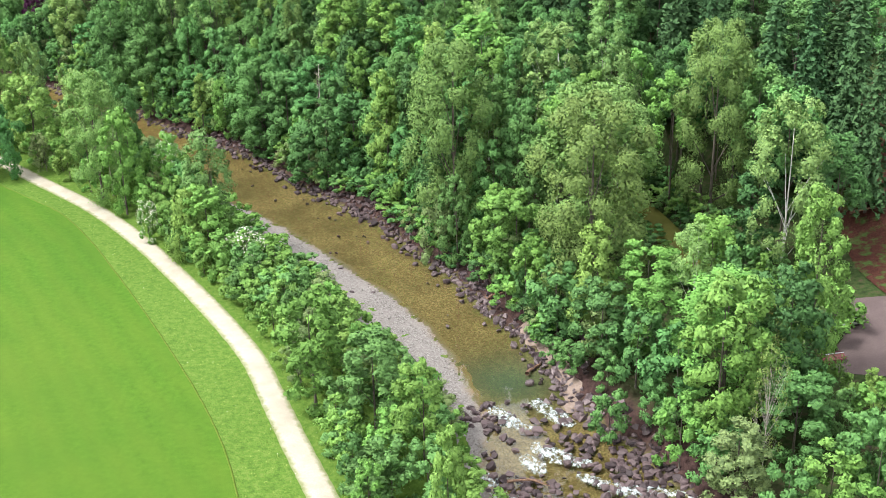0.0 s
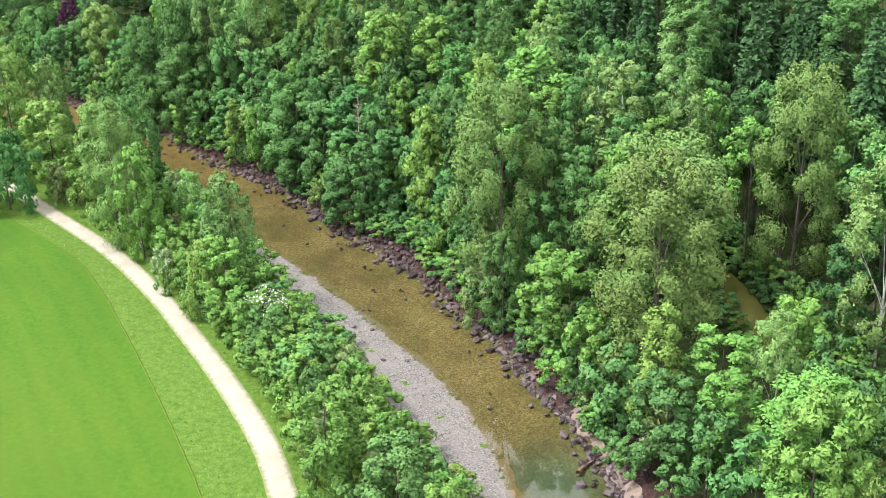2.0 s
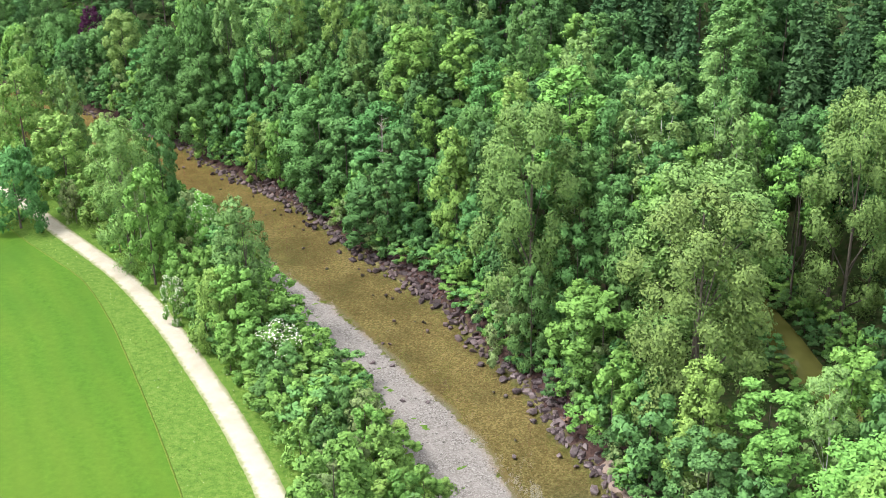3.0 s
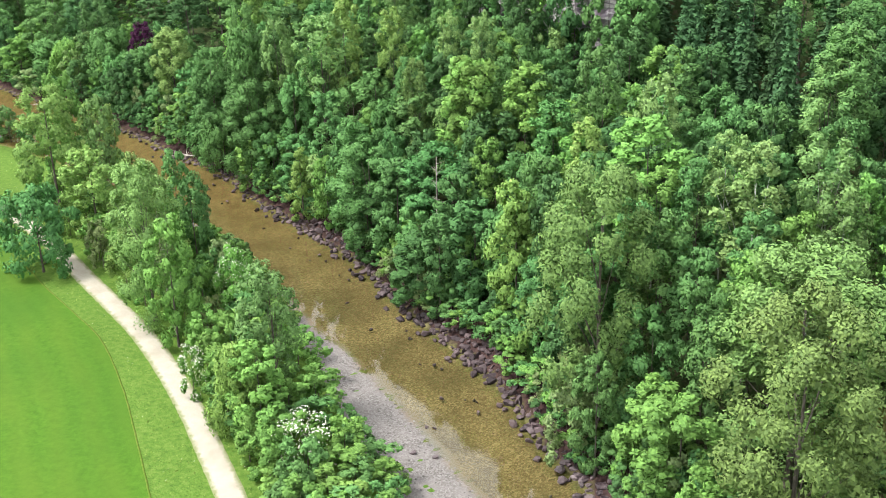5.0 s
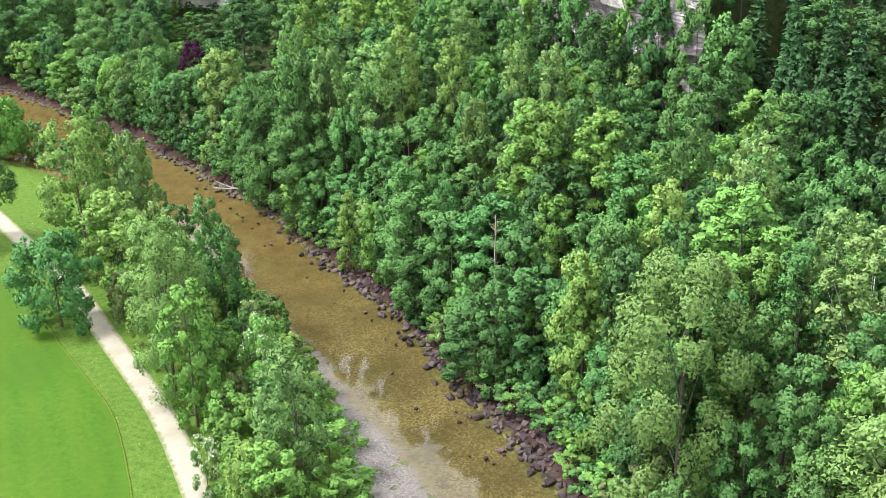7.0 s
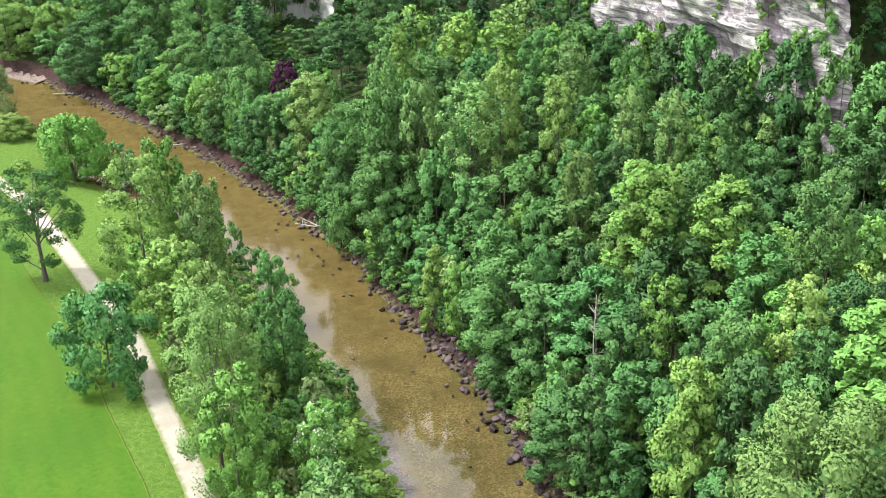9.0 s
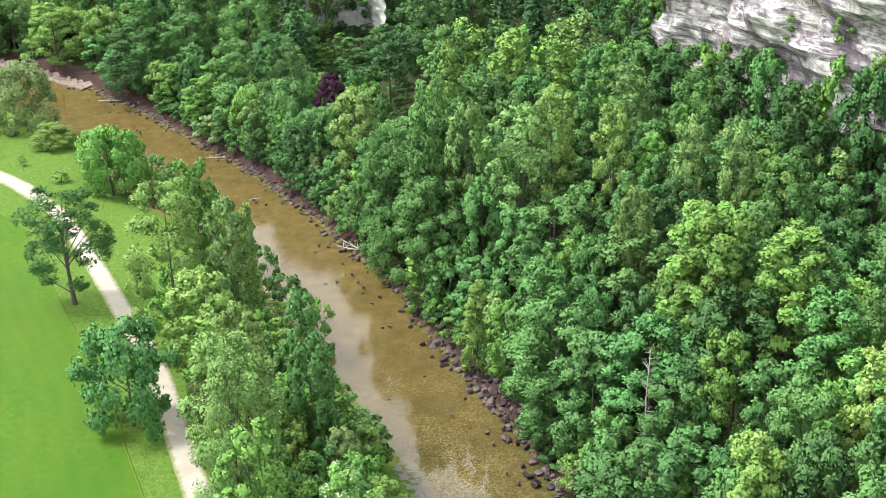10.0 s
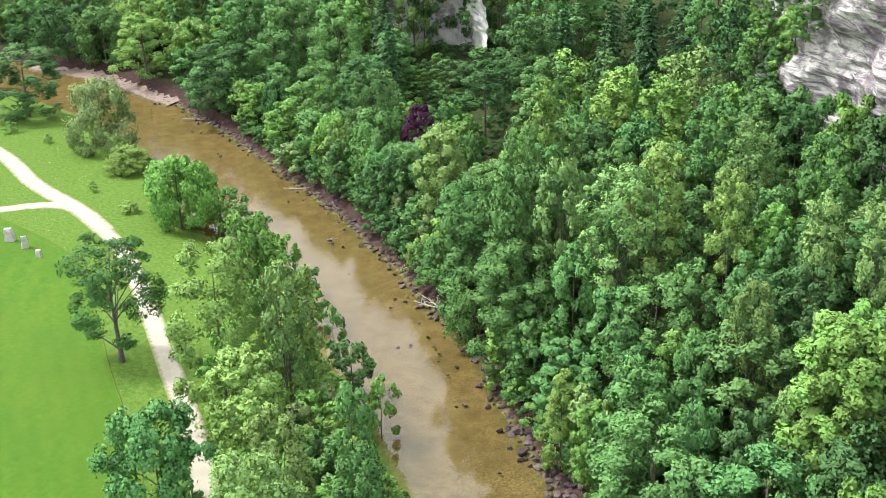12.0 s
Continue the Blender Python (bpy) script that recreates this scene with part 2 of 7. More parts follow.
k = Mat("river_sand", 0.9, 0.2)
p = k.coords()
k.color(k.mix(k.ramp(k.noise(p, 0.7, 5), (0.4, (0, 0, 0)), (0.65, (0.7, 0.7, 0.7))), k.ramp(k.noise(p, 7, 6), (0.3, (0.20, 0.15, 0.125)), (0.7, (0.30, 0.24, 0.205))), (0.13, 0.095, 0.075))).bump(k.noise(p, 9, 5), 0.4, 0.04)
M_SAND = k.m


def rock_material(name, a, b, c, wet=0.55):
    k = Mat(name, wet, 0.4)
    p = k.local()
    g = k.ramp(k.noise(p, 1.3, 7, 0.6), (0.25, a), (0.5, b), (0.78, c))
    g = k.mix(k.math("MULTIPLY", k.one_of(), 0.65), g, k.mix(k.one_of(), a, c))
    g = k.mix(k.ramp(k.noise(k.stretch(p, 1, 1, 4), 2.2, 5), (0.55, (0, 0, 0)), (0.7, (0.6, 0.6, 0.6))), g, a)
    return k.color(g).bump(k.noise(p, 4, 8, 0.65), 0.7, 0.12).m


M_ROCK = rock_material("bank_rock", (0.015, 0.009, 0.011), (0.056, 0.038, 0.044), (0.24, 0.19, 0.195), 0.38)
k = Mat("bank_rock_far", 0.6, 0.35)
p = k.coords()
g = k.mix(k.island(), (0.016, 0.010, 0.012), (0.155, 0.112, 0.115))
k.color(k.mix(k.math("MULTIPLY", k.noise(p, 1.6, 6), 0.45), g, (0.075, 0.055, 0.060))).bump(k.noise(p, 4, 7), 0.7, 0.1)
M_ROCK_FAR = k.m
M_STONE = rock_material("standing_stone", (0.30, 0.30, 0.29), (0.45, 0.45, 0.44), (0.58, 0.57, 0.55), 0.8)

k = Mat("water", 0.04, 0.5)
p = k.coords()
clear = k.n.new("ShaderNodeBsdfTransparent")
k.l.new(k.mix(k.noise(p, 0.05, 3), (0.86, 0.86, 0.72), (0.74, 0.78, 0.64)), clear.inputs[0])
shine = k.n.new("ShaderNodeBsdfGlossy")
shine.inputs["Roughness"].default_value = 0.03
angle = k.n.new("ShaderNodeFresnel")
angle.inputs["IOR"].default_value = 1.8
both = k.n.new("ShaderNodeMixShader")
rip = k.math("ADD", k.noise(k.stretch(p, 1, 1.7, 1, 38), 0.9, 4, 0.6), k.math("MULTIPLY", k.noise(p, 3.5, 3, 0.6), 0.4))
calm = k.ramp(k.noise(p, 0.03, 3), (0.35, (0.2, 0.2, 0.2)), (0.65, (1, 1, 1)))
wave = k.n.new("ShaderNodeBump")
wave.inputs["Strength"].default_value, wave.inputs["Distance"].default_value = 0.035, 0.10
upstream = k.n.new("ShaderNodeMapRange")
upstream.inputs["From Min"].default_value, upstream.inputs["From Max"].default_value = 285, 345
upstream.inputs["To Min"].default_value, upstream.inputs["To Max"].default_value = 0.8, 7.0
split = k.n.new("ShaderNodeSeparateXYZ")
k.l.new(p, split.inputs[0])
k.l.new(split.outputs["Y"], upstream.inputs["Value"])
k.l.new(k.math("MULTIPLY", k.math("MULTIPLY", rip, calm), upstream.outputs[0]), wave.inputs["Height"])  # riffles upstream of the calm pool
for node in (shine, angle):
    k.l.new(wave.outputs[0], node.inputs["Normal"])
k.l.new(k.math("MINIMUM", angle.outputs[0], 0.19), both.inputs[0])
k.l.new(clear.outputs[0], both.inputs[1])
k.l.new(shine.outputs[0], both.inputs[2])
k.l.new(both.outputs[0], k.out.inputs[0])
M_WATER = k.m

k = Mat("foam", 0.6, 0.4)
p = k.coords()
k.color(k.ramp(k.noise(p, 2.6, 6, 0.7), (0.3, (0.30, 0.38, 0.39)), (0.55, (0.62, 0.68, 0.68)))).bump(k.noise(p, 3, 6), 0.8, 0.2)
gaps = k.ramp(k.noise(k.stretch(p, 1, 0.6, 1, 40), 1.5, 6, 0.7), (0.42, (0, 0, 0)), (0.66, (0.95, 0.95, 0.95)))
k.l.new(gaps, k.bsdf.inputs["Alpha"])
M_FOAM = k.m

k = Mat("car_park", 0.9, 0.2)
p = k.coords()
k.color(k.mix(k.noise(p, 0.35, 5), k.ramp(k.noise(p, 5, 6), (0.3, (0.105, 0.077, 0.075)), (0.7, (0.165, 0.13, 0.125))), (0.08, 0.058, 0.06))).bump(k.noise(p, 8, 5), 0.4, 0.04)
M_PARK = k.m

k = Mat("canal_water", 0.12, 0.5)
p = k.coords()
k.color(k.mix(k.noise(p, 0.4, 5), (0.10, 0.11, 0.028), (0.16, 0.15, 0.045))).bump(k.noise(p, 2, 4), 0.1, 0.05)
M_CANAL = k.m

k = Mat("litter_slope", 0.95, 0.1)
p = k.coords()
k.color(k.mix(k.ramp(k.noise(p, 0.5, 5), (0.5, (0, 0, 0)), (0.65, (0.9, 0.9, 0.9))), k.ramp(k.noise(p, 3, 7, 0.7), (0.3, (0.028, 0.012, 0.010)), (0.7, (0.095, 0.036, 0.026))), (0.05, 0.10, 0.025))).bump(k.noise(p, 2, 7), 0.9, 0.3)
M_LITTER = k.m

k = Mat("cliff_rock", 0.9, 0.15)
p = k.coords()
tilt = k.n.new("ShaderNodeMapping")
tilt.inputs["Rotation"].default_value = (radians(8), radians(16), 0)
tilt.inputs["Scale"].default_value = (0.22, 0.22, 1.0)
k.l.new(p, tilt.inputs["Vector"])
beds = tilt.outputs[0]
g = k.ramp(k.noise(beds, 0.9, 9, 0.70, 1.2), (0.34, (0.075, 0.062, 0.080)), (0.45, (0.24, 0.215, 0.235)), (0.54, (0.50, 0.49, 0.47)), (0.75, (0.64, 0.63, 0.59)))
g = k.mix(k.ramp(k.noise(p, 0.11, 5, 0.65), (0.50, (0, 0, 0)), (0.60, (0.85, 0.85, 0.85))), g, (0.13, 0.105, 0.135))
g = k.mix(k.ramp(k.noise(k.stretch(p, 0.5, 0.5, 0.07), 0.5, 4), (0.60, (0, 0, 0)), (0.72, (0.7, 0.7, 0.7))), g, (0.19, 0.14, 0.11))
k.color(g).bump(k.noise(beds, 1.4, 8, 0.7), 0.5, 0.4)
M_CLIFF = k.m

k = Mat("cliff_rock_pale", 0.9, 0.15)
p = k.coords()
g = k.ramp(k.noise(k.stretch(p, 0.6, 0.6, 0.12), 0.6, 7, 0.65), (0.32, (0.40, 0.37, 0.39)), (0.48, (0.70, 0.70, 0.67)), (0.7, (0.80, 0.79, 0.75)))
g = k.mix(k.ramp(k.noise(p, 0.10, 5, 0.65), (0.54, (0, 0, 0)), (0.62, (0.85, 0.85, 0.85))), g, (0.17, 0.135, 0.17))
k.color(g).bump(k.noise(p, 0.9, 7, 0.7), 0.4, 0.3)
M_CLIFF_PALE = k.m


# ---- building blocks ----
def mesh_of(name, verts, faces, material, smooth=False):
    me = bpy.data.meshes.new(name)
    me.from_pydata([tuple(v) for v in verts], [], [tuple(f) for f in faces])
    me.materials.append(material)
    if smooth:
        me.polygons.foreach_set("use_smooth", [True] * len(me.polygons))
    me.update()
    return me


def point_values(me, name, values):
    a = me.attributes.new(name, "FLOAT", "POINT")
    a.data.foreach_set("value", np.asarray(values, np.float32))


def part(name, bm, material, parent, label=""):
    me = bpy.data.meshes.new(name)
    bm.to_mesh(me)
    bm.free()
    me.materials.append(material)
    ob = new(name, me)
    ob.parent = parent
    return tagged(ob, label)


def resample(line, gap):
    """Points along a smooth curve through a polyline, at even steps."""
    pts = np.array(line, float)
    ext = np.vstack([2 * pts[0] - pts[1], pts, 2 * pts[-1] - pts[-2]])
    fine = []
    for a, b, c, d in zip(ext, ext[1:], ext[2:], ext[3:]):
        for u in np.linspace(0, 1, 12, endpoint=False):
            fine.append(0.5 * (2 * b + (c - a) * u + (2 * a - 5 * b + 4 * c - d) * u * u + (3 * b - a - 3 * c + d) * u ** 3))
    fine = np.array(fine + [pts[-1]])
    run = np.concatenate([[0], np.cumsum(np.hypot(*np.diff(fine, axis=0).T))])
    at = np.arange(0, run[-1], gap)
    return np.stack([np.interp(at, run, fine[:, 0]), np.interp(at, run, fine[:, 1])], 1)


def ribbon(name, line, lanes, material, lift, gap=1.5, wobble=0.0):
    """A strip of ground laid along a line; lanes are its offsets to the right."""
    mid = resample(line, gap)
    tan = np.gradient(mid, axis=0)
    tan /= np.linalg.norm(tan, axis=1)[:, None]
    nor = np.stack([tan[:, 1], -tan[:, 0]], 1)
    lanes = np.array(lanes, float)
    half = np.abs(lanes).max()
    i = np.arange(len(mid))[:, None]
    out = lanes[None, :] + wobble * np.abs(lanes) / half * np.sin(i * 1.7 + 2 * np.sin(i * 0.37) + lanes)
    x, y = mid[:, :1] + nor[:, :1] * out, mid[:, 1:] + nor[:, 1:] * out
    z = height(x, y) + lift * (1 - 0.8 * (np.abs(lanes) / half) ** 4)
    verts = np.stack([x, y, z], -1).reshape(-1, 3)
    edge = np.tile(np.abs(lanes) / half, len(mid))
    w = len(lanes)
    faces = [(i * w + j, i * w + j + 1, i * w + w + j + 1, i * w + w + j) for i in range(len(mid) - 1) for j in range(w - 1)]
    me = mesh_of(name, verts, faces, material, True)
    point_values(me, "edge", edge)
    return new(name, me)


# ---- the ground, one sheet to the horizon ----
def lines(lo, hi, fine, far):
    inner = list(np.arange(lo, hi + fine, fine))
    grow, a, b = [fine * 1.5], [inner[0]], [inner[-1]]
    while a[-1] > -far:
        grow.append(grow[-1] * 1.35)
        a.append(a[-1] - grow[-1])
        b.append(b[-1] + grow[-1])
    return np.array(a[:0:-1] + inner + b[1:])


gx, gy = lines(-400, 130, 2.0, 2600), lines(90, 640, 2.0, 2600)
GX, GY = np.meshgrid(gx, gy)
GZ = height(GX, GY)
nx, ny = len(gx), len(gy)
idx = np.arange(nx * ny).reshape(ny, nx)
faces = np.stack([idx[:-1, :-1], idx[:-1, 1:], idx[1:, 1:], idx[1:, :-1]], -1).reshape(-1, 4)
me = mesh_of("ground", np.stack([GX, GY, GZ], -1).reshape(-1, 3), faces.tolist(), M_GROUND, True)
lb, lw, rw = (offset(l, GX, GY).ravel() for l in (LEFT_BANK, LEFT_WATER, RIGHT_WATER))
point_values(me, "bed", step(-1.0, 0.5, lw) * step(-0.5, 1.0, -rw))
point_values(me, "pool", np.exp(-(((GX - 7) / 9) ** 2 + ((GY - 172) / 9) ** 2)).ravel())
point_values(me, "riffle", step(270, 340, GY).ravel())
point_values(me, "wood", step(2, 8, rw))
point_values(me, "bank", np.maximum(step(-1, 0.5, rw) * (1 - step(5, 10, rw)), 0))
tagged(new("ground", me), "grassy valley floor rising to a wooded hillside", "ground", kind="structure")

# the mown meadow, its edge a little inside the path
MOWN_EDGE = [(-18, 80), (-27, 112), (-33.7, 136.3), (-37.7, 148.3), (-43.6, 162.1), (-51.4, 178.1), (-60.5, 195.8), (-70.4, 214.3), (-79.2, 230), (-89.5, 245.5),
             (-99.3, 255.8), (-111, 267.5), (-118, 275), (-133, 290), (-152, 306), (-171, 323), (-197, 345), (-232, 357), (-290, 372), (-400, 395)]
lawn = ribbon("mown_meadow", MOWN_EDGE, [-420, -260, -160, -100, -60, -40, -28, -18, -10, -5, -2, 0], M_MOWN, 0.10, 3.0)
tagged(lawn, "smooth bright green mown meadow with faint mowing lanes", "meadow", kind="structure")

fringe = ribbon("mown_edge", MOWN_EDGE, [-0.20, -0.08, 0.08, 0.20], M_FRINGE, 0.16, 1.5, 0.04)
tagged(fringe, "thin yellowish strip of cut grass at the meadow's edge", "meadow", kind="structure")

PATH_LINE = [(-2, 80), (-10, 104), (-16, 119), (-20.9, 132.7), (-25.4, 144.5), (-30.3, 157.8), (-35.9, 173), (-43, 187), (-51, 201), (-58, 212.5), (-64.5, 223.1), (-74, 237),
             (-83.4, 249.2), (-94, 261), (-104.5, 272.5), (-114, 283.3), (-125, 295.2), (-143.5, 312), (-159.5, 326.5), (-177, 342), (-192, 354), (-209.5, 364.7), (-222.2, 371),
             (-244.4, 380), (-273, 395.6), (-330, 418), (-400, 430)]
trail = ribbon("gravel_path", PATH_LINE, [-2.15, -1.8, -0.9, 0, 0.9, 1.8, 2.15], M_PATH, 0.16, 1.2, 0.05)
tagged(trail, "pale compacted gravel footpath with grassy edges", "path", kind="structure")
fork = ribbon("gravel_path", [(-211, 366), (-218, 369.2), (-225, 370.2), (-232, 367), (-238, 361), (-250, 351), (-275, 341), (-330, 331)], [-2.4, -1.3, 0, 1.3, 2.4], M_PATH, 0.20, 1.2, 0.1)
wide = ribbon("gravel_path", [(-203, 361), (-209.5, 364.7), (-222.2, 371), (-244.4, 380), (-273, 395.6), (-330, 418), (-400, 430)], [-2.6, -1.3, 0, 1.3, 2.6], M_PATH, 0.24, 1.2, 0.1)
tagged(wide, "broad pale gravel path past the standing stones", "path", kind="structure")
tagged(fork, "pale gravel branch of the footpath crossing the meadow", "path", kind="structure")

# gravel bar on the inner bend
bar_x, bar_y = np.meshgrid(np.arange(-72, 12, 1.0), np.arange(118, 292, 1.0))
bz = height(bar_x, bar_y)
blw, blb = offset(LEFT_WATER, bar_x, bar_y), offset(LEFT_BANK, bar_x, bar_y)
bz = bz + 0.07 + 0.09 * roll_noise(bar_x, bar_y, 2.2) + 0.05 * roll_noise(bar_x + 40, bar_y, 0.9)
keep = (blw < 3.2) & (blb > -2.5)
bw = bar_x.shape[1]
faces = [(i * bw + j, i * bw + j + 1, i * bw + bw + j + 1, i * bw + bw + j) for i in range(bar_x.shape[0] - 1) for j in range(bw - 1) if keep[i, j] and keep[i + 1, j + 1] and keep[i, j + 1] and keep[i + 1, j]]
me = mesh_of("gravel_bar", np.stack([bar_x, bar_y, bz - 0.35 * step(1.5, 3.2, blw)], -1).reshape(-1, 3), faces, M_BAR, True)
point_values(me, "wet", step(-0.6, 1.8, blw.ravel() + 0.7 * roll_noise(bar_x, bar_y, 3).ravel()))
bm = bmesh.new()
bm.from_mesh(me)
bmesh.ops.delete(bm, geom=[v for v in bm.verts if not v.link_faces], context="VERTS")
bm.to_mesh(me)
bm.free()
tagged(new("gravel_bar", me), "bare pale grey gravel bar along the inner bend", "gravel bar", kind="structure")

# pale gravel on the outer bend upstream, and sand between the rocks above the rapids
far_bar = ribbon("gravel_bar", [(-350, 485), (-328, 484), (-309, 480.8), (-292, 474.5), (-278, 469), (-266, 465)], [-3.2, -1.6, 0, 1.6, 3.2], M_SAND, 0.55, 1.5, 0.6)
tagged(far_bar, "narrow pale gravel bank below the far woods", "gravel bar", kind="structure")
sand = ribbon("sand_patch", [(16.5, 160), (17.5, 167), (16.6, 174), (14.0, 182), (11.0, 190)], [-1.4, -0.7, 0, 0.7, 1.4], M_SAND, 0.30, 1.0, 0.5)
tagged(sand, "pinkish sand and fine gravel between bank rocks", "sand", kind="structure")

# the river's surface
wx, wy = np.meshgrid(np.arange(-520, 90, 4.0), np.arange(60, 504, 4.0))
inside = (offset(LEFT_BANK, wx, wy) > -5) & (offset(RIGHT_WATER, wx, wy) < 5)
ww = wx.shape[1]
faces = [(i * ww + j, i * ww + j + 1, i * ww + ww + j + 1, i * ww + ww + j) for i in range(wx.shape[0] - 1) for j in range(ww - 1) if inside[i:i + 2, j:j + 2].any()]
used = sorted({v for f in faces for v in f})
back = {v: n for n, v in enumerate(used)}
flat = np.stack([wx, wy, np.zeros_like(wx)], -1).reshape(-1, 3)
river = new("water", mesh_of("water", flat[used], [[back[v] for v in f] for f in faces], M_WATER, True))
river.visible_shadow = False
tagged(river, "clear shallow amber river with gentle ripples over cobbles", "river", kind="structure")


# ---- trees ----
def tube(points, radii, sides=7):
    """Vertices and faces of a tapered limb."""
    verts, faces = [], []
    pts = [Vector([float(c) for c in p]) for p in points]
    for i, (p, r) in enumerate(zip(pts, radii)):
        way = (pts[min(i + 1, len(pts) - 1)] - pts[max(i - 1, 0)]).normalized()
        a = way.orthogonal().normalized()
        b = way.cross(a)
        for s in range(sides):
            u = 2 * math.pi * s / sides
            verts.append(p + (a * math.cos(u) + b * math.sin(u)) * float(r))
    for i in range(len(pts) - 1):
        for s in range(sides):
            n = (s + 1) % sides
            faces.append((i * sides + s, i * sides + n, i * sides + sides + n, i * sides + sides + s))
    faces.append(tuple(range((len(pts) - 1) * sides, len(pts) * sides)))
    return [tuple(v) for v in verts], faces


def joined(pieces):
    verts, faces = [], []
    for v, f in pieces:
        n = len(verts)
        verts += list(v)
        faces += [tuple(i + n for i in q) for q in f]
    return verts, faces


def leaves(rng, centre, normal, size, slim=0.6, droop=0.25):
    """One bent leaf spray for each centre, facing along its normal."""
    n = normal / np.maximum(np.linalg.norm(normal, axis=1), 1e-6)[:, None]
    t = np.cross(n, rng.normal(size=n.shape))
    t /= np.maximum(np.linalg.norm(t, axis=1), 1e-6)[:, None]
    b = np.cross(n, t)
    s = size[:, None]
    tip = centre + t * s - n * s * droop
    left, right = centre - t * s * 0.75 - b * s * slim - n * s * 0.3 * droop, centre - t * s * 0.75 + b * s * slim + n * s * 0.2
    verts = np.stack([tip, right, left], 1).reshape(-1, 3)
    faces = np.arange(len(verts)).reshape(-1, 3)
    return verts, faces


PROFILE = {
    "round": lambda u: np.sqrt(np.maximum(0.02, 1 - ((u - 0.42) / 0.60) ** 2)),
    "tall": lambda u: np.sqrt(np.maximum(0.02, 1 - ((u - 0.45) / 0.57) ** 2)) * (0.92 + 0.08 * np.cos(u * 9)),
    "cone": lambda u: np.maximum(0.06, (1 - u) ** 0.55 * (0.60 + 0.40 * step(0, 0.25, u))),
    "low": lambda u: np.sqrt(np.maximum(0.03, 1 - (u * 0.98) ** 2)),
}
# kind: profile, crown base (share of height), leaves a clump, leaf size, clump size, share of inner leaves, upright stretch of a clump, limbs shown
STYLE = {
    "ash": ("round", 0.06, 46, 0.27, 1.0, 1.0, 0.95, 2), "bright": ("round", 0.05, 44, 0.30, 1.0, 1.0, 0.90, 2), "lime": ("cone", 0.04, 46, 0.26, 0.95, 1.0, 0.95, 2),
    "dark": ("round", 0.05, 46, 0.28, 1.0, 1.0, 0.90, 2), "blue": ("round", 0.05, 44, 0.30, 1.05, 1.0, 0.85, 2), "airy": ("tall", 0.10, 38, 0.24, 1.0, 0.55, 1.0, 14),
    "pale": ("round", 0.06, 46, 0.26, 0.95, 1.0, 0.95, 2), "willow": ("low", 0.02, 54, 0.22, 1.0, 1.0, 1.0, 6), "poplar": ("tall", 0.08, 84, 0.20, 1.0, 1.0, 1.25, 8),
    "birch": ("tall", 0.12, 42, 0.25, 0.9, 0.6, 1.1, 9), "blossom": ("round", 0.05, 46, 0.26, 0.95, 1.0, 0.95, 5), "bare": ("tall", 0.08, 12, 0.18, 0.8, 0.0, 1.0, 30),
    "oak": ("round", 0.20, 60, 0.25, 1.0, 0.6, 0.9, 12), "purple": ("round", 0.04, 46, 0.25, 0.9, 1.0, 1.1, 5), "conifer": ("cone", 0.05, 0, 0.5, 1.0, 0.0, 1.0, 0),
}
# height, radius, share of boughs, of leaves a clump, leaf size, clumps a bough, bare stem: forest tree, small tree or shrub, far tree, very broad tree, tree leafy to the ground, tall slender forest tree, low broad tree
BUILD = [(30.0, 6.0, 0.90, 1.0, 1.0, 5, 0.40), (11.0, 4.4, 0.75, 0.80, 1.0, 4, 0.0), (30.0, 6.2, 0.75, 0.55, 1.6, 5, 0.12), (34.0, 9.6, 0.95, 1.0, 1.05, 7, 0.06),
         (22.0, 5.4, 1.0, 1.0, 1.0, 5, 0.0), (39.0, 5.4, 0.85, 1.0, 1.0, 5, 0.46), (15.0, 8.5, 2.2, 1.0, 1.0, 6, 0.04)]


def unit(v):
    return v / np.maximum(np.linalg.norm(v, axis=-1, keepdims=True), 1e-6)


def crown_boughs(rng, kind, detail):
    """Centres and sizes of the rounded boughs that build up a crown."""
    profile, base = STYLE[kind][:2]
    high, wide, share = BUILD[detail][:3]
    foot = max(base, BUILD[detail][6] * (profile != "low"))
    depth = high * (1 - foot)
    size = min(max(0.36 * wide, 1.4), 2.9)
    n = max(7, round(0.95 * share * wide * depth / size ** 2))
    u = np.linspace(0, 1, 200)
    weight = PROFILE[profile](u) * (0.45 + u)
    run = np.cumsum(weight) / weight.sum()
    u = np.interp((np.arange(n) + 0.15 + 0.7 * rng.random(n)) / n, run, u)
    ang = np.arange(n) * 2.39996 + rng.normal(0, 0.3, n) + rng.random() * 6
    lump = 1 + 0.14 * np.sin(ang * 2 + rng.random() * 6) + 0.10 * np.sin(ang * 3 + u * 7 + rng.random() * 6)
    big = size * rng.uniform(0.75, 1.25, n) * (1.08 - 0.25 * u)
    rad = PROFILE[profile](u) * (wide - 0.75 * size) * rng.uniform(0.70, 1.05, n) * lump
    z = np.minimum(foot * high + depth * u, high - big * 0.85)
    lean = rng.normal(0, 0.4, 2)
    return np.stack([rad * np.cos(ang) + lean[0] * u, rad * np.sin(ang) + lean[1] * u, z], 1), big


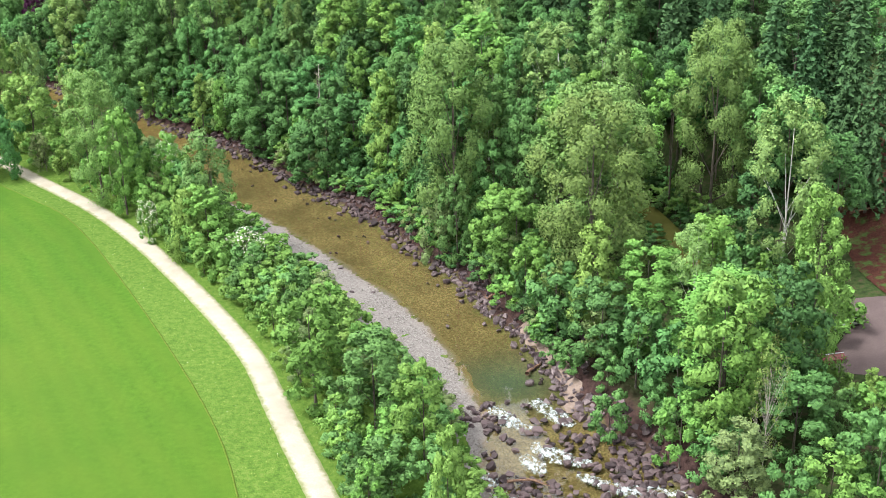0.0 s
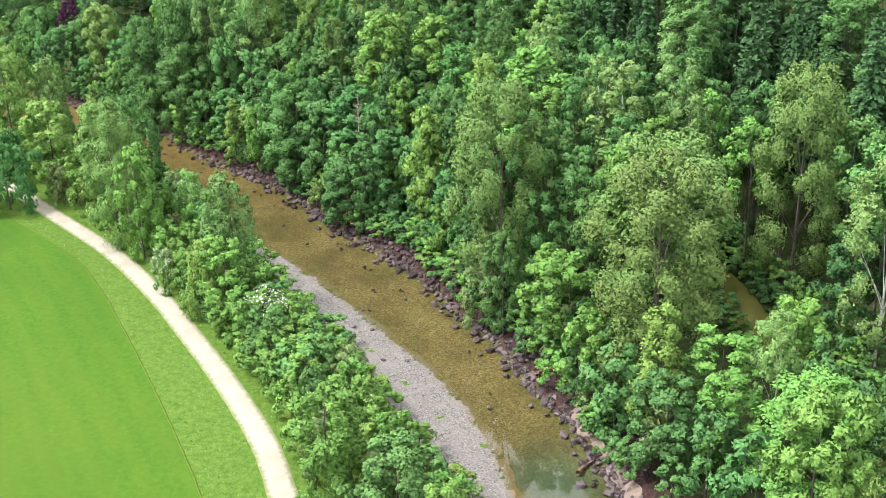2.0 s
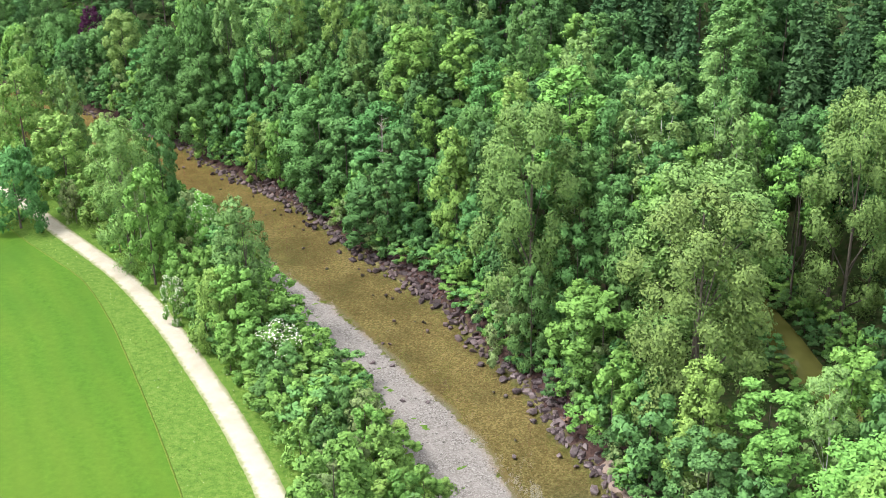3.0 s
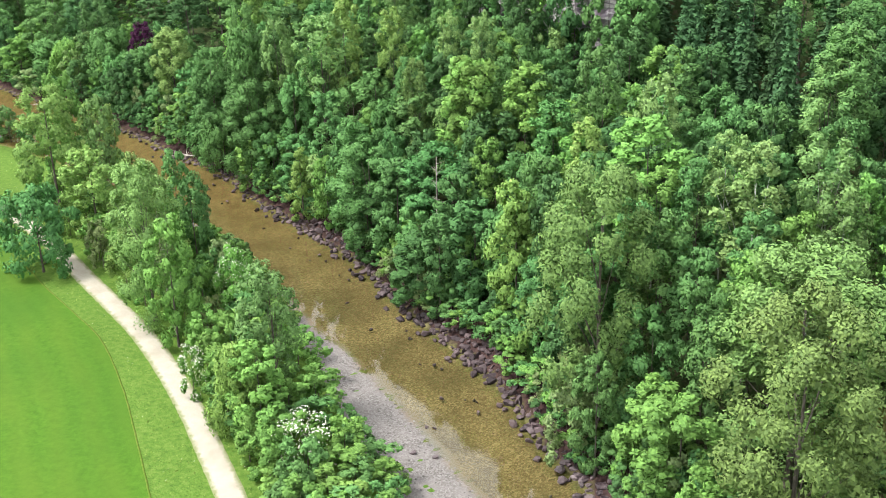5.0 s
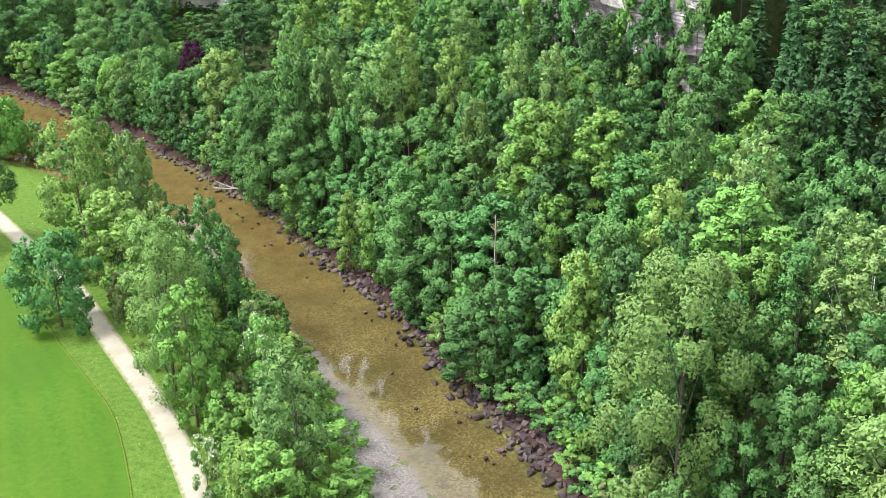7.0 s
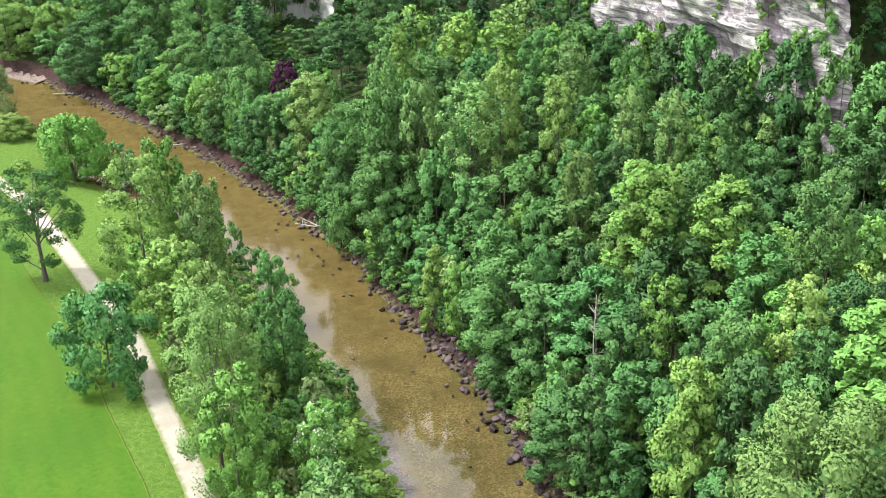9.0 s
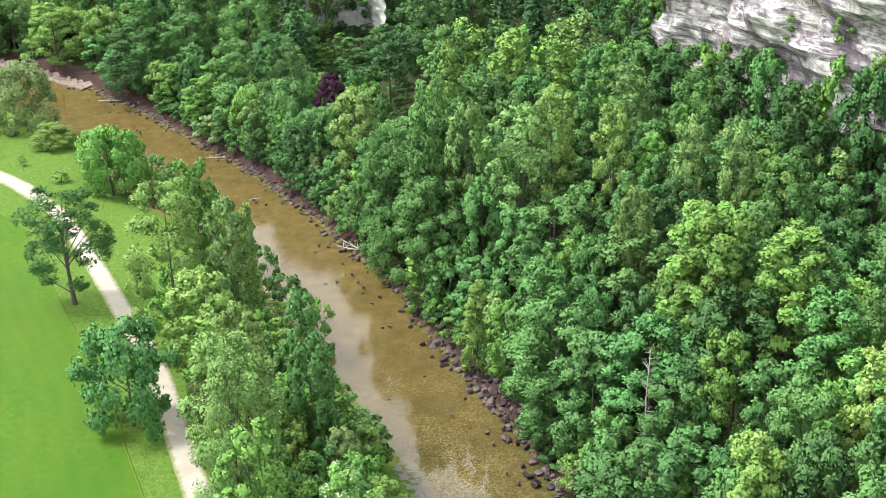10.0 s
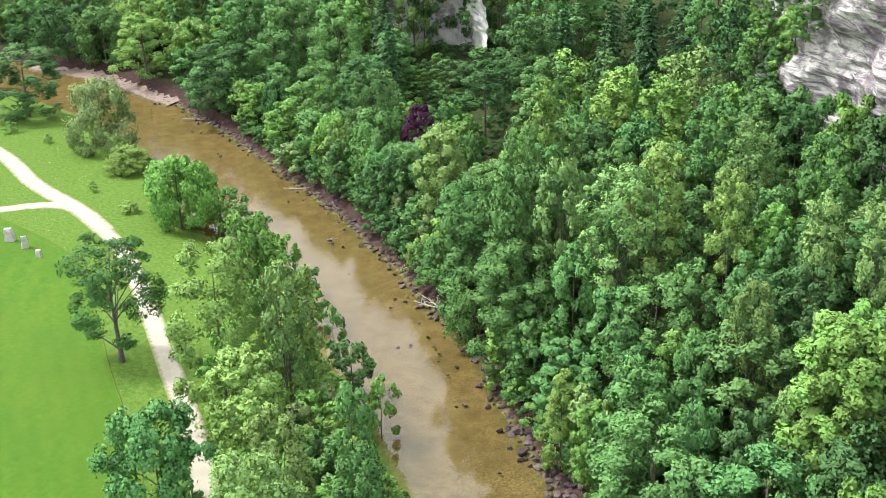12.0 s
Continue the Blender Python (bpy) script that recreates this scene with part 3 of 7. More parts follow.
def crown_mesh(rng, kind, detail):
    """A crown: boughs carry clumps, clumps carry leaf sprays, with broader shaded sprays inside."""
    profile, base, per, size, clump, filled, tall, limbs = STYLE[kind]
    high, wide, share, fewer, larger, many, bare = BUILD[detail]
    per, size = round(per * fewer), size * larger
    centre, big = crown_boughs(rng, kind, detail)
    nb = len(centre)
    out = unit(np.stack([centre[:, 0], centre[:, 1], 0.55 * (centre[:, 2] - 0.45 * high) + 1.2], 1))
    way = unit(out[:, None, :] * 0.85 + rng.normal(0, 0.72, (nb, many, 3)))
    at = (centre[:, None, :] + way * big[:, None, None] * 0.66 * np.array([1, 1, 0.9])).reshape(-1, 3)
    way = way.reshape(-1, 3)
    n = len(at)
    lobe = np.repeat(big, many) * rng.uniform(0.38, 0.62, n) * clump
    shape = np.array([1, 1, tall])
    d = unit(rng.normal(size=(n, per, 3)) + way[:, None, :] * 0.80 + np.array([0, 0, 0.40]))
    reach = lobe[:, None, None] * (0.66 + 0.48 * rng.random((n, per, 1)))
    c = at[:, None, :] + d * reach * shape
    facing = d + rng.normal(0, 0.45, d.shape) + np.array([0, 0, 0.35])
    s = size * rng.uniform(0.60, 1.45, n * per)
    v, f = leaves(rng, c.reshape(-1, 3), facing.reshape(-1, 3), s, 0.60, 0.40)
    whole = unit(np.stack([at[:, 0] / wide, at[:, 1] / wide, (at[:, 2] / high - 0.5) * 1.2], 1))
    grow = unit(np.repeat(unit(facing.reshape(-1, 3)) * 0.55 + d.reshape(-1, 3) * 0.75 + np.repeat(way * 0.35 + whole * 0.50, per, axis=0), 3, axis=0) + rng.normal(0, 0.08, (len(v), 3)))
    # the broader sprays inside
    m = round(10 * filled * n * min(1, fewer))
    pick, spot = rng.integers(0, n, m), rng.integers(0, nb, m // 2)
    inner = np.vstack([at[pick] + unit(rng.normal(size=(m, 3))) * lobe[pick][:, None] * 0.38 * shape, centre[spot] + unit(rng.normal(size=(m // 2, 3))) * big[spot][:, None] * 0.45])
    face = np.vstack([way[pick], out[spot]]) + rng.normal(0, 0.5, (len(inner), 3)) + np.array([0, 0, 0.3])
    v2, f2 = leaves(rng, inner, face, rng.uniform(0.30, 0.52, len(inner)) * larger ** 0.5, 0.75, 0.3)
    verts, faces = np.vstack([v, v2]), np.vstack([f, f2 + len(v)])
    shade = np.vstack([grow, unit(np.repeat(face, 3, axis=0))])
    a, b, c = verts[faces[:, 0]], verts[faces[:, 1]], verts[faces[:, 2]]
    turned = (np.cross(b - a, c - a) * shade[faces[:, 0]]).sum(1) < 0
    faces[turned] = faces[turned][:, ::-1]
    return verts, faces, at, shade


def conifer_crown(rng, detail):
    high, wide = BUILD[detail][:2]
    vs, fs, n = [], [], 0
    tiers = (26, 16, 18, 30, 26, 30, 20)[detail]
    for tier in range(tiers):
        u = tier / (tiers - 1)
        z = high * (0.08 + 0.90 * u)
        reach = wide * 0.92 * (1 - u) ** 0.85 + 0.35
        for k_ in range(9 if u < 0.7 else 6):
            a = tier * 1.1 + k_ * 2 * math.pi / (9 if u < 0.7 else 6) + rng.normal(0, 0.15)
            r_ = reach * rng.uniform(0.75, 1.1)
            m = int(1.8 * (6 + 9 * (1 - u)) * (1, 0.6, 0.5, 1.2, 0.9, 1, 1)[detail])
            w = rng.random(m) ** 0.7
            along = np.stack([np.cos(a) * w * r_, np.sin(a) * w * r_, z - 0.38 * r_ * w ** 1.5 + rng.normal(0, 0.12, m)], 1)
            along[:, :2] += rng.normal(0, 0.22, (m, 2)) * (0.4 + w[:, None])
            facing = np.stack([np.cos(a) * 0.5 + rng.normal(0, 0.3, m), np.sin(a) * 0.5 + rng.normal(0, 0.3, m), np.full(m, 0.9)], 1)
            v, f = leaves(rng, along, facing, rng.uniform(0.35, 0.62, m) * (1.15, 0.9, 1.6, 1.3, 1.0, 1.15, 1)[detail], 0.5, 0.45)
            vs.append(v)
            fs.append(f + n)
            n += len(v)
    return np.vstack(vs), np.vstack(fs)


def trunk_mesh(rng, kind, at, detail):
    limbs = STYLE[kind][7]
    high = BUILD[detail][0]
    thick = {"oak": 0.42, "bare": 0.17, "birch": 0.22, "airy": 0.24}.get(kind, 0.30) * (1.0, 0.55, 1.0, 1.5, 0.9, 1.0, 1.0)[detail]
    bend = rng.normal(0, 0.25, 2)
    stem = [(bend[0] * u * math.sin(u * 3), bend[1] * u * math.sin(u * 2.4), high * 0.86 * u - 0.4) for u in np.linspace(0, 1, 8)]
    pieces = [tube(stem, [thick * (1.25 - 0.35 * min(1, i) - 0.105 * i) for i in range(8)])]
    if at is not None:
        for p in at[rng.permutation(len(at))[:limbs]]:
            u = np.clip((p[2] / high - 0.12) * 0.75, 0.12, 0.85)
            root = np.array([np.interp(u, np.linspace(0, 1, 8), [s[i] for s in stem]) for i in range(3)])
            mid = root * 0.45 + p * 0.55 + np.array([0, 0, 0.5])
            tip = p + (p - root) * 0.08
            w = thick * (0.42 - 0.25 * u)
            pieces.append(tube([root, root * 0.75 + mid * 0.25 + np.array([0, 0, 0.15]), mid, tip], [w, w * 0.8, w * 0.5, w * 0.15], 5))
            if kind in ("bare", "airy", "oak"):
                for _ in range(3 if kind != "bare" else 4):
                    q = mid + (tip - mid) * rng.uniform(0.1, 0.7)
                    pieces.append(tube([q, q + rng.normal(0, 0.5, 3) + np.array([0, 0, 0.5]), q + rng.normal(0, 0.9, 3) + np.array([0, 0, 1.1])], [w * 0.35, w * 0.22, w * 0.08], 4))
    return joined(pieces)


TREE_WORDS = {
    "ash": ("full-crowned mid-green deciduous tree", "tree"), "bright": ("leafy fresh bright green maple tree", "maple"), "lime": ("yellow-green tapering young tree", "tree"),
    "dark": ("dense dark green broadleaf tree", "tree"), "blue": ("bluish-green sycamore maple with dense crown", "maple"), "airy": ("tall light green tree with thin see-through crown", "tree"),
    "pale": ("broad tree with pale yellowish seed clusters", "tree"), "willow": ("rounded grey-green willow bush by the water", "willow"), "poplar": ("tall olive-green poplar with billowing crown", "poplar"),
    "birch": ("slender pale-leaved birch with white trunk", "birch"), "blossom": ("green tree dotted with white blossom", "tree"), "bare": ("half-dead tree with bare grey twigs", "tree"),
    "oak": ("dark spreading oak with an open crown on the meadow", "oak"), "purple": ("dark purple-leaved copper beech", "beech"), "conifer": ("dark green drooping spruce on the hillside", "spruce"),
}
GROUPS = {"conifer": "spruces on the hillside", "willow": "willows by the river"}
KINDS, SHADE = {}, {}


def build_kind(kind, variant, detail):
    """The shared meshes of one look of tree: crown, trunk and, if any, blossom. detail: 0 full, 1 shrub, 2 far."""
    rng = np.random.default_rng(100 * variant + sum(map(ord, kind)))
    at = shade = None
    if kind == "conifer":
        v, f = conifer_crown(rng, detail)
    else:
        v, f, at, shade = crown_mesh(rng, kind, detail)
    bark = {"birch": BARK_BIRCH, "bare": BARK_DEAD, "oak": BARK_OAK}.get(kind, BARK)
    crown = mesh_of("crown", v, f, LEAF[kind], shade is not None)
    if shade is not None:
        crown.normals_split_custom_set_from_vertices(shade.tolist())
    SHADE[crown.name] = shade
    tv, tf = trunk_mesh(rng, kind, at, detail)
    trunk = mesh_of("trunk", tv, tf, bark, True)
    bloom = None
    if kind in ("blossom", "pale"):
        m = 900 if kind == "blossom" else 380
        pick = at[rng.integers(0, len(at), m)]
        d = rng.normal(size=(m, 3)) + np.array([0, 0, 0.9])
        d /= np.linalg.norm(d, axis=1)[:, None]
        bv, bf = leaves(rng, pick + d * 1.3 * np.array([1, 1, 0.8]), d + rng.normal(0, 0.3, d.shape), rng.uniform(0.10, 0.22, m), 0.8, 0.1)
        bloom = mesh_of("blossom", bv, bf, M_BLOOM if kind == "blossom" else M_SEED)
    return crown, trunk, bloom


def looks(kind, x, y, detail):
    key = kind, int(abs(x * 7.3 + y * 3.1)) % 4, detail
    if key not in KINDS:
        KINDS[key] = build_kind(*key)
    return KINDS[key]


def stand(x, y, h, r, detail):
    high, wide = BUILD[detail][:2]
    return Matrix.LocRotScale((x, y, float(height(x, y))), Euler((0, 0, (x * 1.7 + y * 2.3) % 6.283)), (r / wide, r / wide, h / high))


def tree(kind, x, y, h, r, detail=0):
    """A tree that stands on the ground, h high and with a crown of radius r."""
    root = new(TREE_WORDS[kind][1])
    root.matrix_basis = stand(x, y, h, r, detail)
    for name, me in zip(("crown", "trunk", "blossom"), looks(kind, x, y, detail)):
        if me:
            new(name, me).parent = root
    return tagged(root, TREE_WORDS[kind][0], TREE_WORDS[kind][1], GROUPS.get(kind, "riverside trees"))


SHRUB_WORDS = {"ash": "dense green riverside shrub", "bright": "fresh bright green leafy shrub", "blue": "bluish green leafy shrub by the river", "lime": "yellow-green leafy shrub by the path",
               "dark": "dense dark green riverside shrub", "willow": "grey-green willow shrub by the river"}


def shrub(kind, x, y, h, r):
    root = tree(kind, x, y, h, r, 1)
    root.name = "shrub"
    return tagged(root, SHRUB_WORDS[kind], "shrub", "shrubs along the river")


FAR = []


def far_tree(kind, x, y, h, r, detail=2):
    FAR.append((kind, x, y, h, r, detail))


def triangles(me):
    """The corners of a mesh's faces, cut into triangles."""
    me.calc_loop_triangles()
    corners = np.empty(len(me.loop_triangles) * 3, np.int32)
    me.loop_triangles.foreach_get("vertices", corners)
    return corners.reshape(-1, 3)


def finish_far_woods():
    """All trees far off, joined: crowns keep their materials."""
    kinds = sorted({f[0] for f in FAR})
    verts, faces, slots, tone, way = [], [], [], [], []
    total = 0
    cut = {}
    for kind, x, y, h, r, detail in FAR:
        crown, trunk, bloom = looks(kind, x, y, detail)
        m = np.array(stand(x, y, h, r, detail))
        for me, slot in ((crown, kinds.index(kind)), (trunk, len(kinds)))[:1 if detail == 1 else 2]:
            if me.name not in cut:
                co = np.empty(len(me.vertices) * 3, np.float32)
                me.vertices.foreach_get("co", co)
                shade = SHADE.get(me.name)
                if shade is None:
                    flat_ = np.empty(len(me.vertices) * 3, np.float32)
                    me.vertex_normals.foreach_get("vector", flat_)
                    shade = flat_.reshape(-1, 3)
                cut[me.name] = co.reshape(-1, 3), shade, triangles(me)
            co, shade, tris = cut[me.name]
            verts.append(co @ m[:3, :3].T + m[:3, 3])
            way.append(unit(shade @ m[:3, :3].T))
            faces.append(tris + total)
            slots.append(np.full(len(tris), slot, np.int32))
            tone.append(np.full(len(co), (x * 0.37 + y * 0.73) % 1.0))
            total += len(co)
    verts, faces = np.vstack(verts), np.vstack(faces)
    me = bpy.data.meshes.new("far_woods")
    me.vertices.add(len(verts))
    me.vertices.foreach_set("co", verts.astype(np.float32).ravel())
    me.loops.add(faces.size)
    me.loops.foreach_set("vertex_index", faces.astype(np.int32).ravel())
    me.polygons.add(len(faces))
    me.polygons.foreach_set("loop_start", np.arange(0, faces.size, 3, dtype=np.int32))
    for kind in kinds:
        me.materials.append(LEAF[kind])
    me.materials.append(BARK)
    me.polygons.foreach_set("material_index", np.concatenate(slots))
    me.polygons.foreach_set("use_smooth", np.ones(len(faces), bool))
    me.update(calc_edges=True)
    me.normals_split_custom_set_from_vertices(np.vstack(way).tolist())
    point_values(me, "tone", np.concatenate(tone))
    tagged(new("far_woods", me), "mixed dense woodland on the far hillside", "woods", kind="stuff")


k = Mat("bloom_white", 0.7, 0.2)
M_BLOOM = k.color(k.mix(k.island(), (0.62, 0.62, 0.50), (0.80, 0.79, 0.70))).m
k = Mat("seed_pale", 0.7, 0.2)
M_SEED = k.color(k.mix(k.island(), (0.26, 0.34, 0.09), (0.42, 0.47, 0.17))).m


def ledge_shrub(kind, x, y, z, h, r):
    """A bush that clings to the rock face."""
    root = shrub(kind, x, y, h, r)
    root.location.z = z
    root.name = "bush"
    return tagged(root, "small green bush clinging to the rock face", "bush", "bushes on the cliff")


def snag(x, y, h):
    """A dead standing stem with short bare branches."""
    rng = np.random.default_rng(5)
    root = new("dead_tree")
    root.location = (x, y, float(height(x, y)))
    stem = [(0.15 * math.sin(i), 0.1 * math.cos(2 * i), h * i / 7 - 0.3) for i in range(8)]
    pieces = [tube(stem, [0.20 - 0.022 * i for i in range(8)])]
    for i in range(46):
        z = h * rng.uniform(0.35, 0.97)
        a, l = rng.random() * 6.28, rng.uniform(0.6, 2.0)
        p = np.array([0, 0, z])
        q = p + np.array([math.cos(a) * l, math.sin(a) * l, l * 0.35])
        pieces.append(tube([p, (p + q) / 2, q], [0.05, 0.03, 0.01], 4))
    v, f = joined(pieces)
    new("trunk", mesh_of("trunk", v, f, BARK_DEAD, True)).parent = root
    return tagged(root, "bare grey dead standing trunk with short twigs", "dead tree")


# ---- the trees, one by one ----
tree("poplar", -0.2, 226.8, 43.1, 10.7, 3)
tree("poplar", 23.6, 189.9, 40.1, 11.1, 3)
tree("poplar", 51.8, 219.4, 41.6, 9.2, 3)
tree("birch", 58.5, 191.2, 34.2, 8.6, 3)
tree("birch", 37.8, 169.8, 23.0, 3.9)
tree("bright", 35.9, 143.3, 28.0, 6.2, 4)
tree("bare", 41.2, 137.0, 20.6, 3.3, 4)
tree("willow", 35.7, 130.5, 15.2, 5.1, 4)
tree("bright", -24.0, 157.4, 20.3, 5.3, 4)
tree("ash", -14.2, 149.1, 17.5, 5.4, 4)
tree("bright", -6.8, 138.3, 18.1, 4.0, 4)
tree("lime", -3.6, 115.4, 21.8, 3.1, 4)
tree("airy", -51.2, 227.0, 24.4, 5.4, 4)
tree("poplar", -82.3, 253.8, 30.9, 8.0, 3)
tree("lime", -54.3, 218.8, 14.8, 5.8, 6)
tree("blue", -33.7, 288.2, 24.5, 9.0, 3)
tree("ash", -49.5, 296.2, 24.3, 9.0, 3)
tree("lime", -15.2, 256.9, 29.6, 6.0, 4)
tree("birch", 22.2, 236.6, 40.4, 6.5, 5)
tree("birch", 35.5, 236.8, 32.7, 5.5)
tree("lime", -69.7, 314.8, 18.0, 4.2, 4)
tree("bright", 6.8, 250.8, 41.3, 7.7, 5)
tree("ash", -86.2, 338.8, 25.5, 9.0, 3)
tree("ash", -59.3, 327.5, 25.2, 9.2, 3)
tree("ash", -41.1, 307.5, 29.4, 7.4)
tree("dark", -21.9, 287.5, 30.5, 6.6)
tree("birch", 32.3, 240.4, 39.2, 5.6, 5)
tree("willow", -4.0, 221.6, 12.7, 4.5, 1)
tree("bright", 12.1, 192.7, 13.9, 4.7, 1)
tree("lime", 22.5, 174.7, 24.5, 5.2, 4)
tree("bright", 30.6, 142.2, 11.7, 4.3, 1)
tree("airy", -68.0, 334.8, 40.7, 6.2, 5)
tree("blue", -87.2, 344.4, 35.5, 8.0, 3)
tree("ash", -102.6, 353.7, 30.8, 7.5, 3)
tree("poplar", -125.1, 384.8, 25.7, 7.1, 4)
tree("ash", -155.2, 410.0, 20.6, 8.5, 6)
tree("ash", -179.0, 423.4, 15.6, 10.2, 6)
tree("ash", -62.2, 353.2, 28.9, 6.1)
tree("bright", -26.5, 293.7, 40.0, 6.3, 5)
tree("bright", -16.2, 290.9, 38.7, 6.1, 5)
tree("ash", -0.9, 281.8, 43.6, 4.9, 5)
tree("birch", 8.8, 267.6, 41.9, 4.6, 5)
tree("airy", 37.7, 270.2, 38.7, 6.1, 5)
tree("birch", 18.4, 244.4, 39.7, 4.5, 5)
tree("ash", -47.1, 310.5, 26.9, 5.7, 4)
tree("ash", -54.4, 302.4, 26.0, 5.6, 4)
tree("bright", -87.1, 341.6, 12.0, 6.1, 1)
tree("ash", -99.3, 348.5, 16.8, 6.3, 6)
tree("blue", -42.4, 289.0, 22.3, 5.5, 4)
tree("dark", -23.6, 287.4, 28.3, 5.8)
tree("ash", -10.2, 281.0, 34.0, 5.5, 5)
tree("conifer", 26.7, 295.2, 32.5, 6.2)
tree("ash", -0.2, 216.5, 20.3, 3.7, 4)
tree("blue", -35.3, 271.1, 16.1, 5.6, 4)
tree("blue", -49.7, 293.3, 14.6, 5.4, 4)
tree("pale", -122.5, 300.9, 32.9, 8.6, 3)
tree("pale", -108.6, 289.2, 22.7, 6.2, 4)
tree("bright", -74.5, 244.7, 24.2, 4.5, 4)
tree("blossom", -41.6, 208.3, 9.5, 4.9, 1)
tree("bright", -50.8, 216.4, 16.5, 4.7, 4)
tree("pale", -116.5, 310.6, 26.4, 5.6, 4)
tree("lime", -85.1, 379.4, 41.0, 7.1, 5)
tree("bright", -75.8, 383.0, 38.6, 6.4, 5)
tree("ash", -62.4, 365.2, 40.8, 5.4, 5)
tree("ash", -93.7, 355.6, 39.2, 5.9, 3)
tree("airy", -81.2, 341.6, 38.9, 5.5, 4)
tree("pale", -63.7, 340.0, 42.2, 4.9, 5)
tree("airy", -53.2, 356.4, 40.0, 5.2, 5)
tree("ash", -38.5, 346.7, 42.3, 4.9, 5)
tree("dark", -20.4, 336.0, 42.7, 5.6, 5)
tree("airy", -36.3, 328.4, 40.0, 3.6, 5)
tree("airy", -28.2, 325.0, 40.1, 3.9, 5)
tree("ash", -19.1, 315.3, 39.8, 4.4, 5)
tree("bright", -28.0, 295.4, 40.1, 6.3, 5)
tree("ash", -13.2, 291.0, 35.8, 4.6, 5)
tree("airy", -31.8, 295.7, 31.0, 3.9)
tree("blue", -17.0, 277.2, 26.0, 4.3)
tree("pale", -3.4, 265.2, 36.2, 4.2, 5)
tree("blue", -30.6, 267.4, 20.0, 4.6, 4)
tree("blue", -64.4, 324.2, 25.3, 5.3, 4)
tree("ash", -82.5, 337.6, 18.0, 5.2, 4)
tree("blue", -102.1, 351.6, 24.3, 6.0, 4)
tree("ash", -149.5, 401.8, 14.8, 6.4, 6)
tree("airy", -164.7, 418.6, 18.3, 6.5, 4)
tree("ash", -186.2, 431.8, 24.7, 8.9, 3)
tree("dark", -174.6, 434.5, 25.1, 7.8)
tree("dark", -146.4, 460.9, 13.9, 7.4, 1)
tree("bright", -88.1, 335.7, 11.8, 4.8, 1)
tree("dark", -226.9, 455.3, 12.2, 11.6, 6)
tree("blue", -245.6, 461.1, 14.0, 10.4, 6)
tree("willow", -186.9, 419.0, 8.0, 6.1, 1)
tree("ash", -116.0, 366.4, 8.9, 4.8, 1)
tree("ash", -21.5, 301.8, 37.0, 4.5, 5)
tree("ash", -54.1, 329.4, 27.3, 5.1)
tree("bright", -126.3, 316.0, 32.1, 5.1, 4)
tree("lime", -226.6, 397.6, 7.0, 7.6, 6)
tree("bright", -188.6, 371.5, 17.9, 8.4, 6)
tree("poplar", -89.2, 268.8, 27.4, 5.0, 4)
tree("ash", -79.7, 271.6, 22.9, 3.9, 4)
tree("airy", -110.7, 301.6, 30.3, 4.3, 4)
tree("ash", -87.2, 283.1, 24.2, 3.4, 4)
tree("bright", -84.3, 386.7, 40.3, 5.7, 5)
tree("ash", -89.1, 339.7, 38.3, 4.9, 4)
tree("lime", -95.1, 369.0, 42.6, 4.9, 5)
tree("dark", -155.1, 481.0, 9.3, 7.8, 1)
tree("ash", -160.2, 468.5, 3.1, 6.7, 1)
tree("blue", -160.9, 414.8, 28.6, 7.1, 3)
tree("dark", -236.0, 454.0, 22.9, 10.7, 3)
tree("ash", -221.0, 459.6, 24.5, 9.8, 3)
tree("bright", -311.5, 502.5, 14.5, 10.1, 3)
tree("bright", -172.3, 416.1, 16.0, 6.2, 6)
tree("pale", -50.9, 335.5, 40.4, 4.0, 5)
tree("poplar", -40.6, 309.9, 35.9, 3.5, 5)
tree("airy", -31.1, 299.9, 37.4, 3.1, 5)
tree("blue", -54.4, 308.3, 23.5, 3.6, 4)
tree("blue", -44.5, 298.3, 25.0, 3.4, 4)
tree("bright", -61.8, 307.6, 17.6, 3.4, 4)
tree("willow", -245.5, 408.8, 20.5, 9.9, 6)
tree("blossom", -65.8, 228.1, 8.9, 2.5, 1)
tree("blossom", -64.8, 249.8, 17.4, 3.8, 4)
tree("bare", -78.6, 255.8, 25.8, 2.9, 4)
tree("purple", -144.7, 409.9, 22.0, 4.9, 4)
tree("ash", -48.0, 308.5, 27.6, 4.3, 4)
tree("ash", 40.8, 123.9, 12.6, 4.0, 1)
tree("bright", 46.8, 125.2, 12.1, 4.5, 1)
tree("ash", 54.2, 132.2, 11.9, 4.9, 1)
tree("bright", 49.7, 122.6, 8.0, 3.9, 1)
tree("ash", 21.5, 151.1, 9.6, 3.5, 1)
tree("blue", 27.3, 161.7, 14.0, 4.9, 1)
tree("willow", 55.2, 165.9, 11.9, 4.7, 1)
tree("bright", -193.3, 377.1, 14.8, 6.4, 6)
tree("ash", -14.4, 133.1, 6.9, 4.8, 1)
tree("ash", -32.4, 189.9, 9.3, 6.3, 1)
tree("ash", -18.5, 144.0, 6.9, 3.7, 1)
tree("ash", -29.6, 181.1, 6.9, 3.3, 1)
tree("ash", -40.4, 196.4, 6.9, 4.2, 1)
tree("bright", -49.7, 212.5, 5.7, 3.8, 1)
tree("ash", -54.2, 218.8, 5.7, 3.9, 1)
tree("blue", -114.5, 274.5, 17.7, 7.8, 6)
tree("oak", -154.5, 311.5, 24.3, 8.6, 3)
tree("dark", -293.5, 427.4, 21.8, 13.6, 3)
tree("ash", -342.8, 445.3, 24.5, 14.4, 3)
tree("bright", -224.7, 381.2, 3.0, 1.3, 1)
